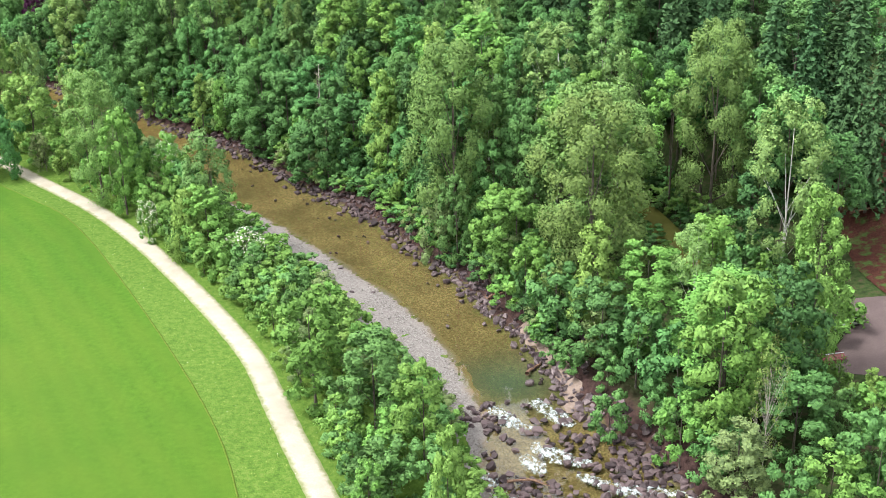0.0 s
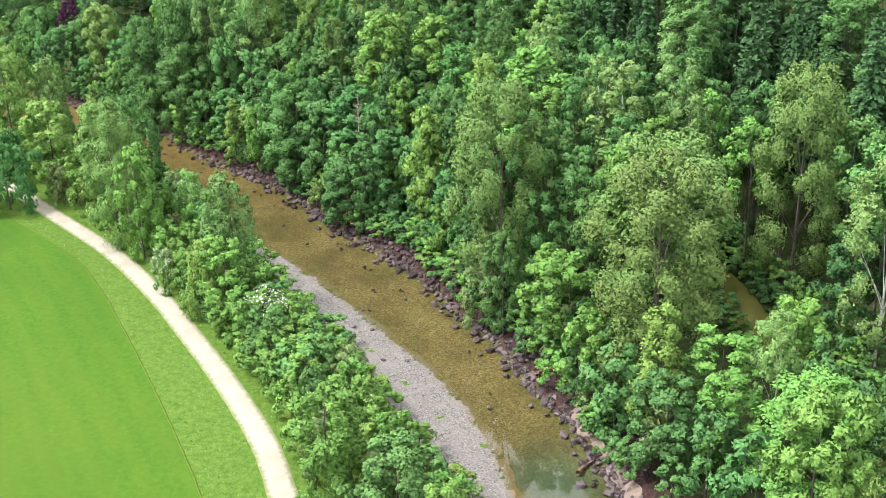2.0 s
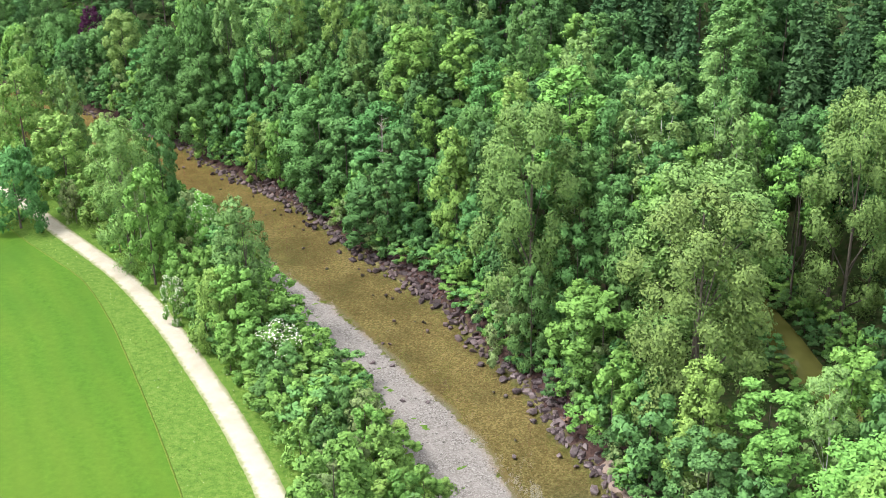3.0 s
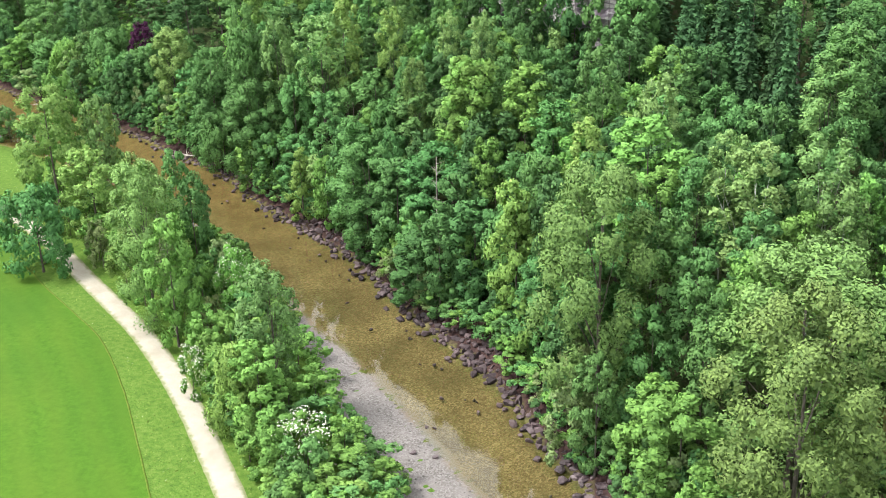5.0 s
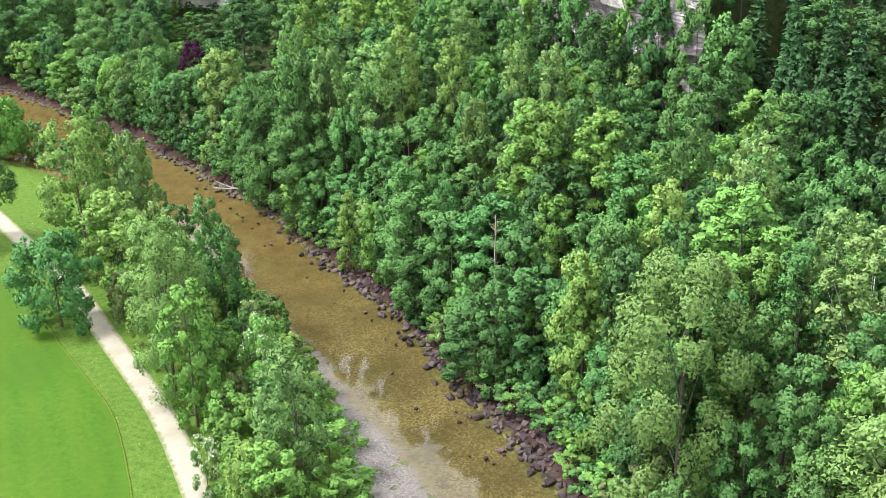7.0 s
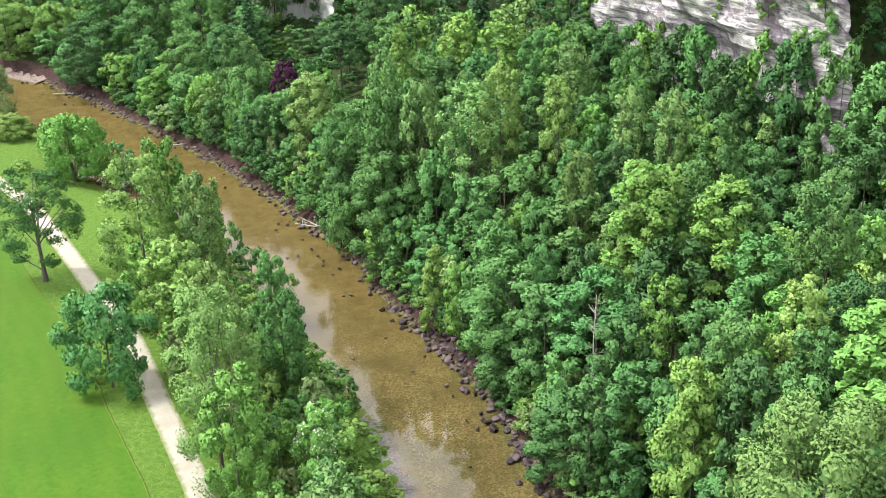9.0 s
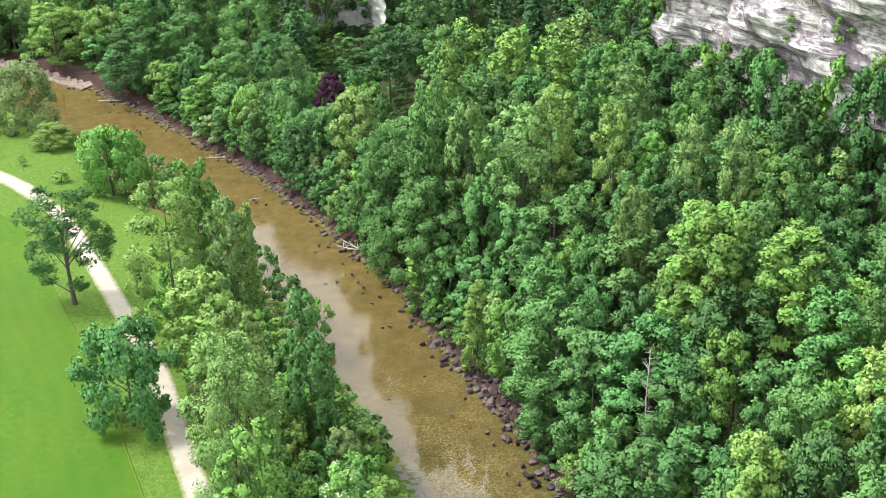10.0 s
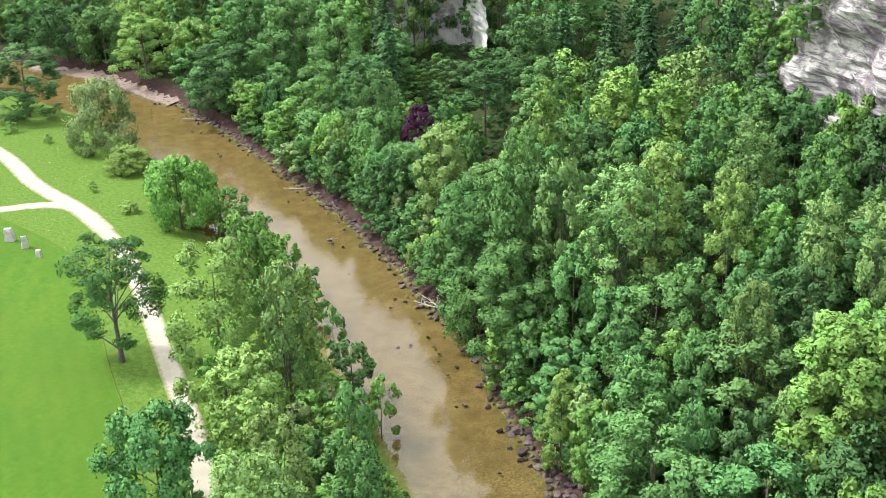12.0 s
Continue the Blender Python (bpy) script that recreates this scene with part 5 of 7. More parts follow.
shrub("ash", -72.8, 320.3, 6.4, 3.4)
shrub("blue", -75.5, 323.5, 5.9, 2.8)
shrub("bright", -76.7, 324.5, 5.7, 3.5)
shrub("dark", -80.1, 327.0, 4.3, 2.6)
shrub("bright", -82.2, 329.4, 5.5, 2.9)
shrub("ash", -84.0, 330.8, 5.1, 3.1)
shrub("willow", 23.8, 170.3, 10.6, 4.4)
shrub("bright", 23.4, 175.5, 10.4, 3.6)
shrub("ash", 20.8, 180.4, 9.3, 3.7)
shrub("ash", 18.0, 185.3, 12.0, 3.9)
shrub("ash", 17.4, 191.5, 12.3, 3.6)
shrub("bright", 15.4, 197.7, 11.6, 4.5)
shrub("blue", 13.5, 202.1, 11.7, 3.6)
shrub("willow", 10.7, 205.1, 10.3, 4.3)
shrub("ash", 8.9, 210.5, 9.6, 3.6)
shrub("dark", 8.5, 215.8, 11.7, 4.0)
shrub("blue", 4.2, 220.7, 8.8, 4.4)
shrub("ash", 0.9, 224.6, 10.5, 3.6)
shrub("willow", -2.2, 229.1, 10.7, 3.6)
shrub("willow", -4.1, 232.9, 12.1, 4.2)
shrub("dark", -5.4, 238.7, 11.9, 3.6)
shrub("ash", -8.1, 243.2, 9.7, 3.7)
shrub("bright", -11.4, 248.8, 12.6, 4.4)
shrub("bright", -12.7, 254.2, 12.6, 3.5)
shrub("dark", -17.3, 256.9, 9.6, 4.4)
shrub("bright", -18.1, 263.1, 10.2, 3.4)
shrub("dark", -24.6, 266.4, 8.6, 4.0)
shrub("bright", -25.2, 270.7, 12.7, 4.5)
shrub("willow", -30.0, 273.1, 10.6, 4.2)
shrub("willow", -33.6, 277.4, 11.7, 3.6)
shrub("willow", -35.7, 281.8, 11.1, 3.5)
shrub("bright", -38.6, 285.5, 11.0, 3.8)
shrub("bright", -40.8, 290.4, 9.8, 4.0)
shrub("ash", -43.6, 295.2, 12.1, 4.1)
shrub("dark", -46.5, 301.2, 12.4, 3.5)
shrub("blue", -50.5, 305.0, 12.4, 4.3)
shrub("bright", -53.8, 309.9, 12.0, 4.4)
shrub("blue", -59.1, 312.7, 10.0, 3.5)
shrub("bright", -61.3, 317.3, 11.5, 3.7)
shrub("blue", -65.7, 318.5, 8.3, 4.6)
shrub("bright", -69.9, 322.4, 10.7, 4.5)
shrub("dark", -73.3, 325.5, 11.1, 4.0)
shrub("willow", -75.7, 331.6, 9.9, 3.5)
shrub("bright", -80.6, 333.1, 12.5, 4.4)
shrub("ash", 35.2, 263.3, 3.4, 2.6)
shrub("dark", 36.8, 260.4, 3.0, 2.2)
shrub("ash", 37.2, 257.9, 2.8, 2.3)
shrub("bright", 38.8, 253.3, 3.4, 2.9)
shrub("dark", 40.0, 250.2, 3.5, 2.4)
shrub("ash", 39.9, 246.5, 4.1, 2.6)
shrub("ash", 41.0, 243.4, 3.5, 2.8)
shrub("bright", 41.4, 240.0, 4.4, 2.8)
shrub("dark", 42.7, 236.7, 3.5, 2.8)
shrub("bright", 42.4, 233.0, 3.4, 2.6)
shrub("bright", 44.2, 230.2, 3.4, 2.6)
shrub("ash", 44.3, 227.2, 3.5, 2.9)
shrub("bright", 45.7, 223.6, 4.1, 2.5)
shrub("ash", 46.0, 219.5, 4.3, 2.2)
shrub("dark", 47.0, 216.4, 3.7, 2.6)
shrub("dark", 47.7, 213.0, 3.8, 2.7)
shrub("bright", 48.5, 210.9, 3.6, 2.2)
shrub("ash", 49.3, 207.3, 3.5, 2.9)
shrub("bright", 49.7, 203.6, 4.5, 2.2)
shrub("dark", 50.4, 200.6, 3.0, 2.5)
shrub("ash", 50.3, 197.2, 2.9, 2.5)
shrub("ash", 53.0, 194.5, 4.4, 3.0)
shrub("bright", 53.6, 191.6, 2.8, 2.8)
shrub("bright", 55.2, 188.5, 3.0, 3.0)
shrub("ash", 55.7, 185.4, 3.6, 2.3)
shrub("bright", 55.8, 182.0, 4.3, 2.3)
shrub("dark", 57.7, 179.7, 3.3, 2.4)
shrub("ash", 38.3, 263.8, 6.8, 2.0)
shrub("dark", 38.5, 259.8, 6.8, 2.6)
shrub("ash", 41.0, 256.4, 6.7, 2.8)
shrub("dark", 41.9, 251.8, 6.7, 2.5)
shrub("dark", 42.8, 248.3, 5.1, 2.6)
shrub("ash", 44.4, 243.7, 5.0, 2.6)
shrub("dark", 44.2, 238.8, 6.8, 2.1)
shrub("ash", 45.9, 235.3, 6.6, 2.1)
shrub("bright", 46.6, 230.7, 5.4, 2.5)
shrub("dark", 47.5, 227.9, 5.5, 2.0)
shrub("bright", 48.3, 222.7, 5.3, 2.7)
shrub("bright", 50.1, 218.4, 6.3, 2.9)
shrub("ash", 50.6, 214.7, 5.7, 2.6)
shrub("bright", 51.7, 211.5, 5.5, 2.2)
shrub("bright", 52.7, 207.3, 6.5, 2.4)
shrub("dark", 54.1, 202.3, 5.1, 2.2)
shrub("ash", 54.2, 198.9, 6.0, 2.9)
shrub("ash", 55.7, 195.5, 4.9, 2.5)
shrub("bright", 55.8, 191.1, 6.0, 2.2)
shrub("ash", 57.4, 188.4, 6.8, 2.2)
shrub("bright", 59.8, 183.7, 6.2, 2.2)
shrub("bright", 61.3, 180.2, 6.0, 2.7)
shrub("ash", 26.0, 260.9, 2.3, 2.5)
shrub("ash", 28.1, 257.0, 3.0, 2.8)
shrub("ash", 29.1, 253.7, 2.2, 2.8)
shrub("dark", 30.2, 249.4, 3.5, 2.7)
shrub("ash", 31.5, 245.7, 2.5, 2.7)
shrub("ash", 33.1, 242.3, 3.4, 2.0)
shrub("dark", 33.2, 238.9, 3.5, 2.3)
shrub("ash", 33.6, 233.4, 3.7, 2.7)
shrub("bright", 34.5, 230.1, 3.4, 2.1)
shrub("ash", 36.2, 226.3, 2.9, 2.0)
shrub("ash", 36.1, 222.9, 2.4, 2.9)
shrub("dark", 37.5, 218.4, 2.5, 2.1)
shrub("ash", 38.8, 214.2, 3.4, 2.6)
shrub("dark", 38.7, 210.6, 2.3, 2.9)
shrub("bright", 40.0, 207.0, 3.2, 2.2)
shrub("bright", 40.2, 202.4, 2.3, 2.5)
shrub("bright", 41.4, 198.6, 2.0, 2.1)
shrub("dark", 41.9, 193.9, 2.2, 2.9)
shrub("ash", 44.2, 192.0, 3.2, 2.8)
shrub("dark", 45.3, 186.2, 4.0, 2.5)
shrub("bright", 46.7, 181.9, 3.2, 2.7)
shrub("bright", 48.5, 179.4, 4.0, 2.6)
shrub("dark", 50.2, 175.7, 3.0, 2.5)
tree("bright", -102.3, 289.9, 11.0, 4.4, 1)
shrub("ash", -39.5, 222.3, 5.9, 3.0)
tree("bright", -106.3, 300.2, 11.0, 3.8, 1)
shrub("ash", -28.8, 189.0, 9.5, 3.1)
shrub("willow", -104.8, 304.7, 9.9, 4.1)
tree("bright", -76.6, 260.8, 11.0, 4.1, 1)
shrub("bright", -1.4, 136.3, 6.5, 3.2)
shrub("ash", -11.3, 132.5, 9.5, 4.1)
shrub("ash", -19.4, 150.9, 9.0, 3.2)
shrub("bright", -14.7, 171.5, 8.1, 3.7)
shrub("lime", -36.5, 200.1, 6.8, 4.2)
tree("lime", -94.8, 279.4, 11.0, 4.7, 1)
tree("ash", -90.5, 275.3, 11.0, 3.6, 1)
tree("willow", -105.9, 294.9, 11.0, 4.9, 1)
shrub("lime", -84.5, 266.7, 10.3, 3.2)
tree("ash", -92.6, 286.7, 11.0, 4.5, 1)
tree("ash", -61.0, 245.3, 12.0, 4.6, 1)
shrub("lime", -37.4, 188.4, 8.7, 3.4)
shrub("lime", -92.8, 291.8, 10.4, 4.8)
shrub("lime", -94.7, 270.4, 9.0, 3.6)
shrub("bright", -62.0, 231.4, 8.2, 3.5)
shrub("lime", -33.3, 180.6, 9.0, 3.4)
tree("bright", -71.5, 251.5, 13.9, 3.5, 1)
shrub("ash", -6.2, 131.3, 9.5, 4.0)
tree("ash", -96.7, 289.0, 11.0, 3.7, 1)
shrub("lime", -118.0, 295.0, 9.0, 2.8)
shrub("ash", -40.2, 197.6, 9.0, 3.2)
shrub("lime", -20.4, 166.4, 9.5, 4.3)
shrub("ash", -74.4, 277.0, 8.5, 4.6)
shrub("lime", -21.3, 179.1, 9.5, 4.0)
shrub("willow", -105.1, 281.2, 9.0, 3.0)
tree("bright", -84.1, 277.5, 11.0, 3.7, 1)
shrub("bright", -19.0, 185.6, 6.3, 3.7)
shrub("lime", -14.3, 162.3, 9.5, 3.2)
shrub("ash", -32.3, 211.2, 5.9, 4.5)
shrub("ash", -29.6, 180.5, 9.5, 3.1)
shrub("bright", -8.7, 151.8, 9.5, 4.4)
shrub("lime", -59.0, 253.9, 7.6, 4.7)
shrub("bright", -16.6, 167.0, 9.5, 3.0)
shrub("lime", -58.8, 240.5, 8.4, 4.1)
shrub("willow", -27.8, 166.9, 9.0, 3.3)
tree("bright", -64.7, 255.7, 10.7, 4.8, 1)
shrub("lime", -19.0, 171.5, 9.5, 3.9)
shrub("bright", -26.6, 193.0, 7.6, 4.0)
shrub("bright", -128.8, 306.3, 9.0, 3.0)
shrub("willow", -28.0, 174.9, 8.3, 3.1)
shrub("bright", -24.1, 170.1, 9.5, 3.7)
shrub("lime", -54.7, 230.6, 9.5, 3.7)
shrub("bright", -107.0, 309.2, 8.7, 4.1)
tree("bright", -131.6, 312.8, 11.0, 3.9, 1)
shrub("ash", -43.4, 216.7, 7.0, 4.5)
shrub("lime", -21.7, 191.3, 6.2, 4.7)
shrub("bright", -98.8, 277.9, 9.0, 3.3)
shrub("bright", -87.3, 288.3, 9.3, 3.6)
shrub("lime", -12.2, 154.7, 9.5, 3.5)
shrub("willow", -5.7, 158.1, 6.1, 3.4)
shrub("bright", -75.1, 250.2, 9.0, 3.1)
shrub("bright", -33.7, 190.8, 9.5, 4.2)
shrub("bright", -44.0, 200.3, 5.6, 3.6)
tree("lime", -97.4, 295.0, 11.0, 4.7, 1)
shrub("bright", -69.9, 264.8, 10.1, 3.8)
shrub("lime", -7.9, 164.1, 5.9, 4.2)
shrub("ash", -10.5, 160.1, 8.8, 3.8)
shrub("lime", -65.6, 234.5, 8.3, 3.0)
tree("bright", -121.5, 311.5, 11.0, 3.7, 1)
shrub("bright", -44.3, 224.0, 8.3, 4.5)
shrub("bright", -0.8, 129.8, 6.8, 4.0)
shrub("lime", -65.2, 262.1, 8.7, 4.7)
tree("bright", -84.1, 262.5, 11.0, 3.9, 1)
shrub("ash", -40.2, 203.0, 9.2, 4.0)
shrub("bright", -80.6, 283.7, 8.2, 3.0)
shrub("lime", -32.2, 195.9, 7.6, 4.8)
shrub("ash", -5.5, 144.5, 8.6, 4.1)
tree("bright", -101.0, 286.1, 11.0, 3.5, 1)
tree("willow", -74.2, 268.8, 11.0, 3.5, 1)
shrub("ash", -58.2, 222.2, 8.1, 2.7)
shrub("ash", -56.4, 235.1, 9.6, 3.5)
shrub("lime", -31.6, 185.9, 9.5, 3.7)
tree("lime", -84.7, 273.2, 11.0, 4.2, 1)
shrub("bright", -51.5, 240.3, 7.4, 4.4)
shrub("bright", -105.7, 284.9, 9.0, 3.8)
shrub("bright", -67.9, 242.7, 8.8, 3.6)
shrub("willow", -17.3, 158.0, 9.5, 3.7)
shrub("bright", -87.0, 260.7, 9.0, 2.8)
shrub("ash", -16.6, 134.4, 9.0, 2.5)
shrub("bright", -55.2, 243.9, 8.6, 3.2)
shrub("bright", -29.9, 206.9, 5.9, 3.8)
shrub("bright", -46.4, 211.4, 9.4, 4.6)
shrub("bright", -66.6, 238.7, 9.0, 3.8)
shrub("bright", -55.6, 224.6, 7.8, 3.8)
shrub("bright", -18.0, 140.3, 9.0, 3.2)
tree("bright", -101.2, 297.6, 11.0, 3.7, 1)
shrub("bright", -36.6, 211.2, 8.6, 3.5)
tree("lime", -116.3, 302.5, 11.0, 4.5, 1)
shrub("lime", -19.8, 145.5, 9.0, 3.4)
shrub("lime", -112.2, 314.2, 8.4, 3.1)
tree("bright", -97.3, 283.0, 11.0, 3.6, 1)
shrub("lime", -13.3, 175.5, 5.8, 3.7)
shrub("bright", -60.0, 226.5, 9.0, 3.4)
shrub("bright", -14.3, 128.9, 8.3, 2.7)
shrub("willow", -67.9, 246.3, 9.2, 3.2)
shrub("willow", -102.8, 277.7, 9.0, 2.5)
tree("ash", -73.5, 256.4, 11.0, 3.7, 1)
tree("bright", -125.3, 308.0, 11.0, 4.1, 1)
tree("ash", -113.5, 294.8, 11.0, 3.5, 1)
shrub("lime", -21.8, 161.9, 9.5, 3.2)
shrub("ash", -28.3, 198.8, 7.8, 3.6)
tree("lime", -80.9, 267.9, 11.0, 3.7, 1)
tree("bright", -62.2, 237.6, 11.4, 4.1, 1)
shrub("ash", -36.3, 217.5, 5.9, 3.8)
shrub("bright", -26.9, 162.3, 8.7, 2.6)
tree("ash", -68.8, 259.2, 11.0, 4.2, 1)
tree("bright", -110.7, 297.3, 11.0, 3.5, 1)
shrub("ash", -117.9, 315.7, 10.4, 4.0)
tree("bright", -79.6, 276.3, 11.0, 4.0, 1)
shrub("bright", -35.7, 206.7, 6.2, 4.3)
shrub("bright", -45.8, 231.6, 6.5, 4.4)
shrub("ash", -33.3, 202.9, 6.0, 3.5)
shrub("bright", -57.7, 248.8, 8.5, 3.4)
shrub("bright", -46.1, 204.3, 9.0, 3.7)
shrub("bright", -38.5, 193.9, 8.4, 3.8)
shrub("bright", -12.7, 137.6, 8.4, 3.4)
shrub("willow", -25.2, 176.9, 8.7, 3.0)
shrub("bright", -71.9, 273.4, 9.0, 3.4)
shrub("bright", -23.2, 183.4, 9.5, 3.5)
tree("lime", -101.4, 281.2, 11.0, 3.6, 1)
tree("bright", -89.2, 279.5, 11.0, 4.6, 1)
shrub("lime", -51.0, 210.2, 7.8, 2.5)
shrub("lime", -29.4, 171.4, 8.5, 3.4)
shrub("willow", -24.9, 187.2, 9.5, 3.7)
shrub("willow", -4.2, 153.6, 6.3, 3.9)
shrub("lime", -68.6, 255.3, 9.7, 3.1)
shrub("bright", -2.9, 147.9, 6.3, 3.5)
tree("lime", -110.6, 308.0, 11.0, 3.4, 1)
shrub("bright", -83.9, 287.3, 8.1, 3.0)
shrub("bright", -53.1, 247.8, 5.8, 3.1)
shrub("bright", -10.7, 141.2, 8.9, 3.7)
tree("ash", -72.9, 262.1, 11.0, 3.5, 1)
shrub("bright", -48.2, 222.4, 9.5, 3.0)
far_tree("blue", -85.2, 335.1, 4.6, 2.7, 1)
far_tree("bright", -86.5, 337.2, 4.1, 2.7, 1)
far_tree("ash", -89.5, 339.5, 5.3, 2.9, 1)
far_tree("ash", -89.3, 342.4, 4.6, 2.7, 1)
far_tree("bright", -92.4, 345.6, 6.0, 2.6, 1)
far_tree("blue", -93.8, 347.5, 7.1, 3.1, 1)
far_tree("willow", -96.3, 349.9, 4.0, 3.4, 1)
far_tree("bright", -98.8, 353.0, 7.4, 2.8, 1)
far_tree("bright", -101.9, 356.4, 4.4, 3.2, 1)
far_tree("ash", -105.3, 357.6, 4.1, 2.5, 1)
far_tree("blue", -107.4, 358.1, 5.1, 3.2, 1)
far_tree("blue", -109.7, 361.7, 6.2, 3.4, 1)
far_tree("ash", -112.3, 362.6, 6.1, 3.3, 1)
far_tree("ash", -114.6, 365.4, 5.3, 3.3, 1)
far_tree("bright", -117.6, 365.4, 5.1, 3.5, 1)
far_tree("blue", -120.1, 367.5, 5.9, 3.4, 1)
far_tree("ash", -123.0, 371.1, 6.9, 2.7, 1)
far_tree("bright", -125.1, 372.6, 7.5, 2.8, 1)
far_tree("willow", -127.0, 373.8, 6.2, 2.8, 1)
far_tree("ash", -129.6, 377.1, 4.5, 2.7, 1)
far_tree("dark", -132.2, 379.1, 4.6, 2.7, 1)
far_tree("blue", -133.7, 381.5, 4.2, 3.1, 1)
far_tree("dark", -137.3, 383.4, 5.5, 2.9, 1)
far_tree("dark", -139.8, 385.2, 5.7, 2.8, 1)
far_tree("ash", -141.1, 387.5, 5.0, 2.9, 1)
far_tree("dark", -144.9, 388.2, 5.6, 3.3, 1)
far_tree("blue", -146.3, 392.2, 4.7, 3.1, 1)
far_tree("ash", -148.5, 394.0, 6.0, 3.1, 1)
far_tree("blue", -151.2, 395.7, 5.1, 2.8, 1)
far_tree("blue", -153.3, 397.5, 5.5, 3.0, 1)
far_tree("blue", -156.0, 400.1, 6.2, 2.7, 1)
far_tree("bright", -158.6, 402.7, 6.9, 2.5, 1)
far_tree("dark", -161.4, 403.2, 4.9, 2.7, 1)
far_tree("blue", -164.4, 405.8, 4.7, 3.4, 1)
far_tree("willow", -167.5, 406.9, 4.8, 2.8, 1)
far_tree("bright", -169.6, 409.2, 4.6, 2.5, 1)
far_tree("bright", -172.3, 411.1, 4.8, 2.5, 1)
far_tree("blue", -175.1, 411.5, 7.0, 3.2, 1)
far_tree("dark", -177.5, 413.9, 6.3, 3.5, 1)
far_tree("dark", -181.2, 416.0, 5.1, 3.3, 1)
far_tree("ash", -183.4, 417.6, 7.2, 3.3, 1)
far_tree("ash", -185.4, 419.6, 6.4, 3.3, 1)
far_tree("bright", -189.4, 420.6, 5.4, 3.0, 1)
far_tree("ash", -191.4, 423.3, 6.0, 2.5, 1)
far_tree("dark", -194.2, 423.6, 4.2, 2.8, 1)
far_tree("blue", -197.0, 425.9, 4.3, 2.9, 1)
far_tree("blue", -199.1, 428.1, 5.5, 2.8, 1)
far_tree("ash", -202.3, 429.9, 4.8, 2.8, 1)
far_tree("bright", -204.0, 432.2, 7.0, 3.5, 1)
far_tree("dark", -207.2, 434.2, 4.7, 3.3, 1)
far_tree("blue", -209.7, 435.2, 5.4, 2.6, 1)
far_tree("blue", -212.1, 437.0, 4.2, 3.3, 1)
far_tree("blue", -215.8, 439.3, 4.6, 3.0, 1)
far_tree("dark", -217.7, 441.2, 5.0, 3.3, 1)
far_tree("ash", -221.1, 442.0, 6.2, 3.1, 1)
far_tree("bright", -81.3, 339.2, 11.1, 3.6, 1)
far_tree("ash", -85.0, 342.1, 12.6, 3.9, 1)
far_tree("bright", -88.9, 347.0, 8.9, 4.6, 1)
far_tree("willow", -91.0, 351.8, 10.0, 4.0, 1)
far_tree("bright", -95.7, 356.5, 10.0, 3.5, 1)
far_tree("dark", -99.9, 361.5, 10.6, 3.7, 1)
far_tree("blue", -105.0, 361.8, 9.6, 4.0, 1)
far_tree("ash", -110.1, 364.6, 11.0, 3.8, 1)
far_tree("ash", -112.4, 369.8, 9.3, 4.4, 1)
far_tree("bright", -117.3, 370.0, 12.7, 4.3, 1)
far_tree("blue", -119.9, 375.2, 11.3, 4.0, 1)
far_tree("willow", -124.5, 378.7, 9.6, 4.0, 1)
far_tree("bright", -128.5, 383.4, 9.5, 4.2, 1)
far_tree("dark", -133.3, 385.9, 9.2, 4.2, 1)
far_tree("willow", -137.8, 389.3, 10.4, 4.1, 1)
far_tree("ash", -141.4, 391.4, 9.8, 3.8, 1)
far_tree("willow", -144.7, 395.7, 10.7, 4.4, 1)
far_tree("ash", -149.2, 399.2, 11.5, 4.2, 1)
far_tree("dark", -152.6, 402.5, 12.7, 4.1, 1)
far_tree("bright", -156.3, 406.8, 13.0, 4.1, 1)
far_tree("dark", -160.8, 459.6, 5.9, 3.8, 1)
far_tree("dark", -193.0, 463.3, 4.0, 2.5, 1)
far_tree("ash", -208.9, 452.8, 6.5, 3.9, 1)
far_tree("ash", -206.4, 447.1, 2.8, 3.3, 1)
far_tree("bright", -182.0, 483.7, 5.3, 3.3, 1)
far_tree("dark", -186.0, 509.3, 4.9, 3.1, 1)
far_tree("ash", -136.9, 469.4, 6.3, 4.1, 1)
far_tree("ash", -178.6, 441.2, 2.9, 2.5, 1)
far_tree("dark", -197.6, 478.2, 6.5, 3.1, 1)
far_tree("dark", -182.6, 473.1, 6.1, 3.6, 1)
far_tree("ash", -163.8, 494.7, 4.6, 3.1, 1)
far_tree("ash", -214.5, 470.6, 4.2, 2.5, 1)
far_tree("dark", -199.0, 508.2, 2.8, 3.7, 1)
far_tree("blue", -213.9, 467.0, 4.8, 3.3, 1)
far_tree("ash", -146.7, 510.1, 2.8, 4.1, 1)
far_tree("bright", -158.0, 455.5, 5.5, 3.8, 1)
far_tree("ash", -181.7, 501.0, 3.4, 2.4, 1)
far_tree("ash", -208.6, 464.8, 5.5, 3.9, 1)
far_tree("dark", -134.8, 435.1, 3.1, 3.3, 1)
far_tree("blue", -217.3, 496.5, 3.4, 4.1, 1)
far_tree("ash", -176.6, 456.1, 3.4, 2.4, 1)
far_tree("ash", -172.2, 475.2, 4.6, 3.9, 1)
far_tree("bright", -189.5, 452.3, 3.8, 4.0, 1)
far_tree("ash", -166.6, 468.7, 5.9, 2.9, 1)
far_tree("blue", -175.2, 430.4, 5.5, 3.9, 1)
far_tree("blue", -219.8, 493.2, 5.1, 3.0, 1)
far_tree("bright", -141.0, 514.1, 4.2, 2.5, 1)
far_tree("ash", -201.7, 440.0, 2.7, 4.1, 1)
far_tree("bright", -220.7, 500.5, 3.6, 3.8, 1)
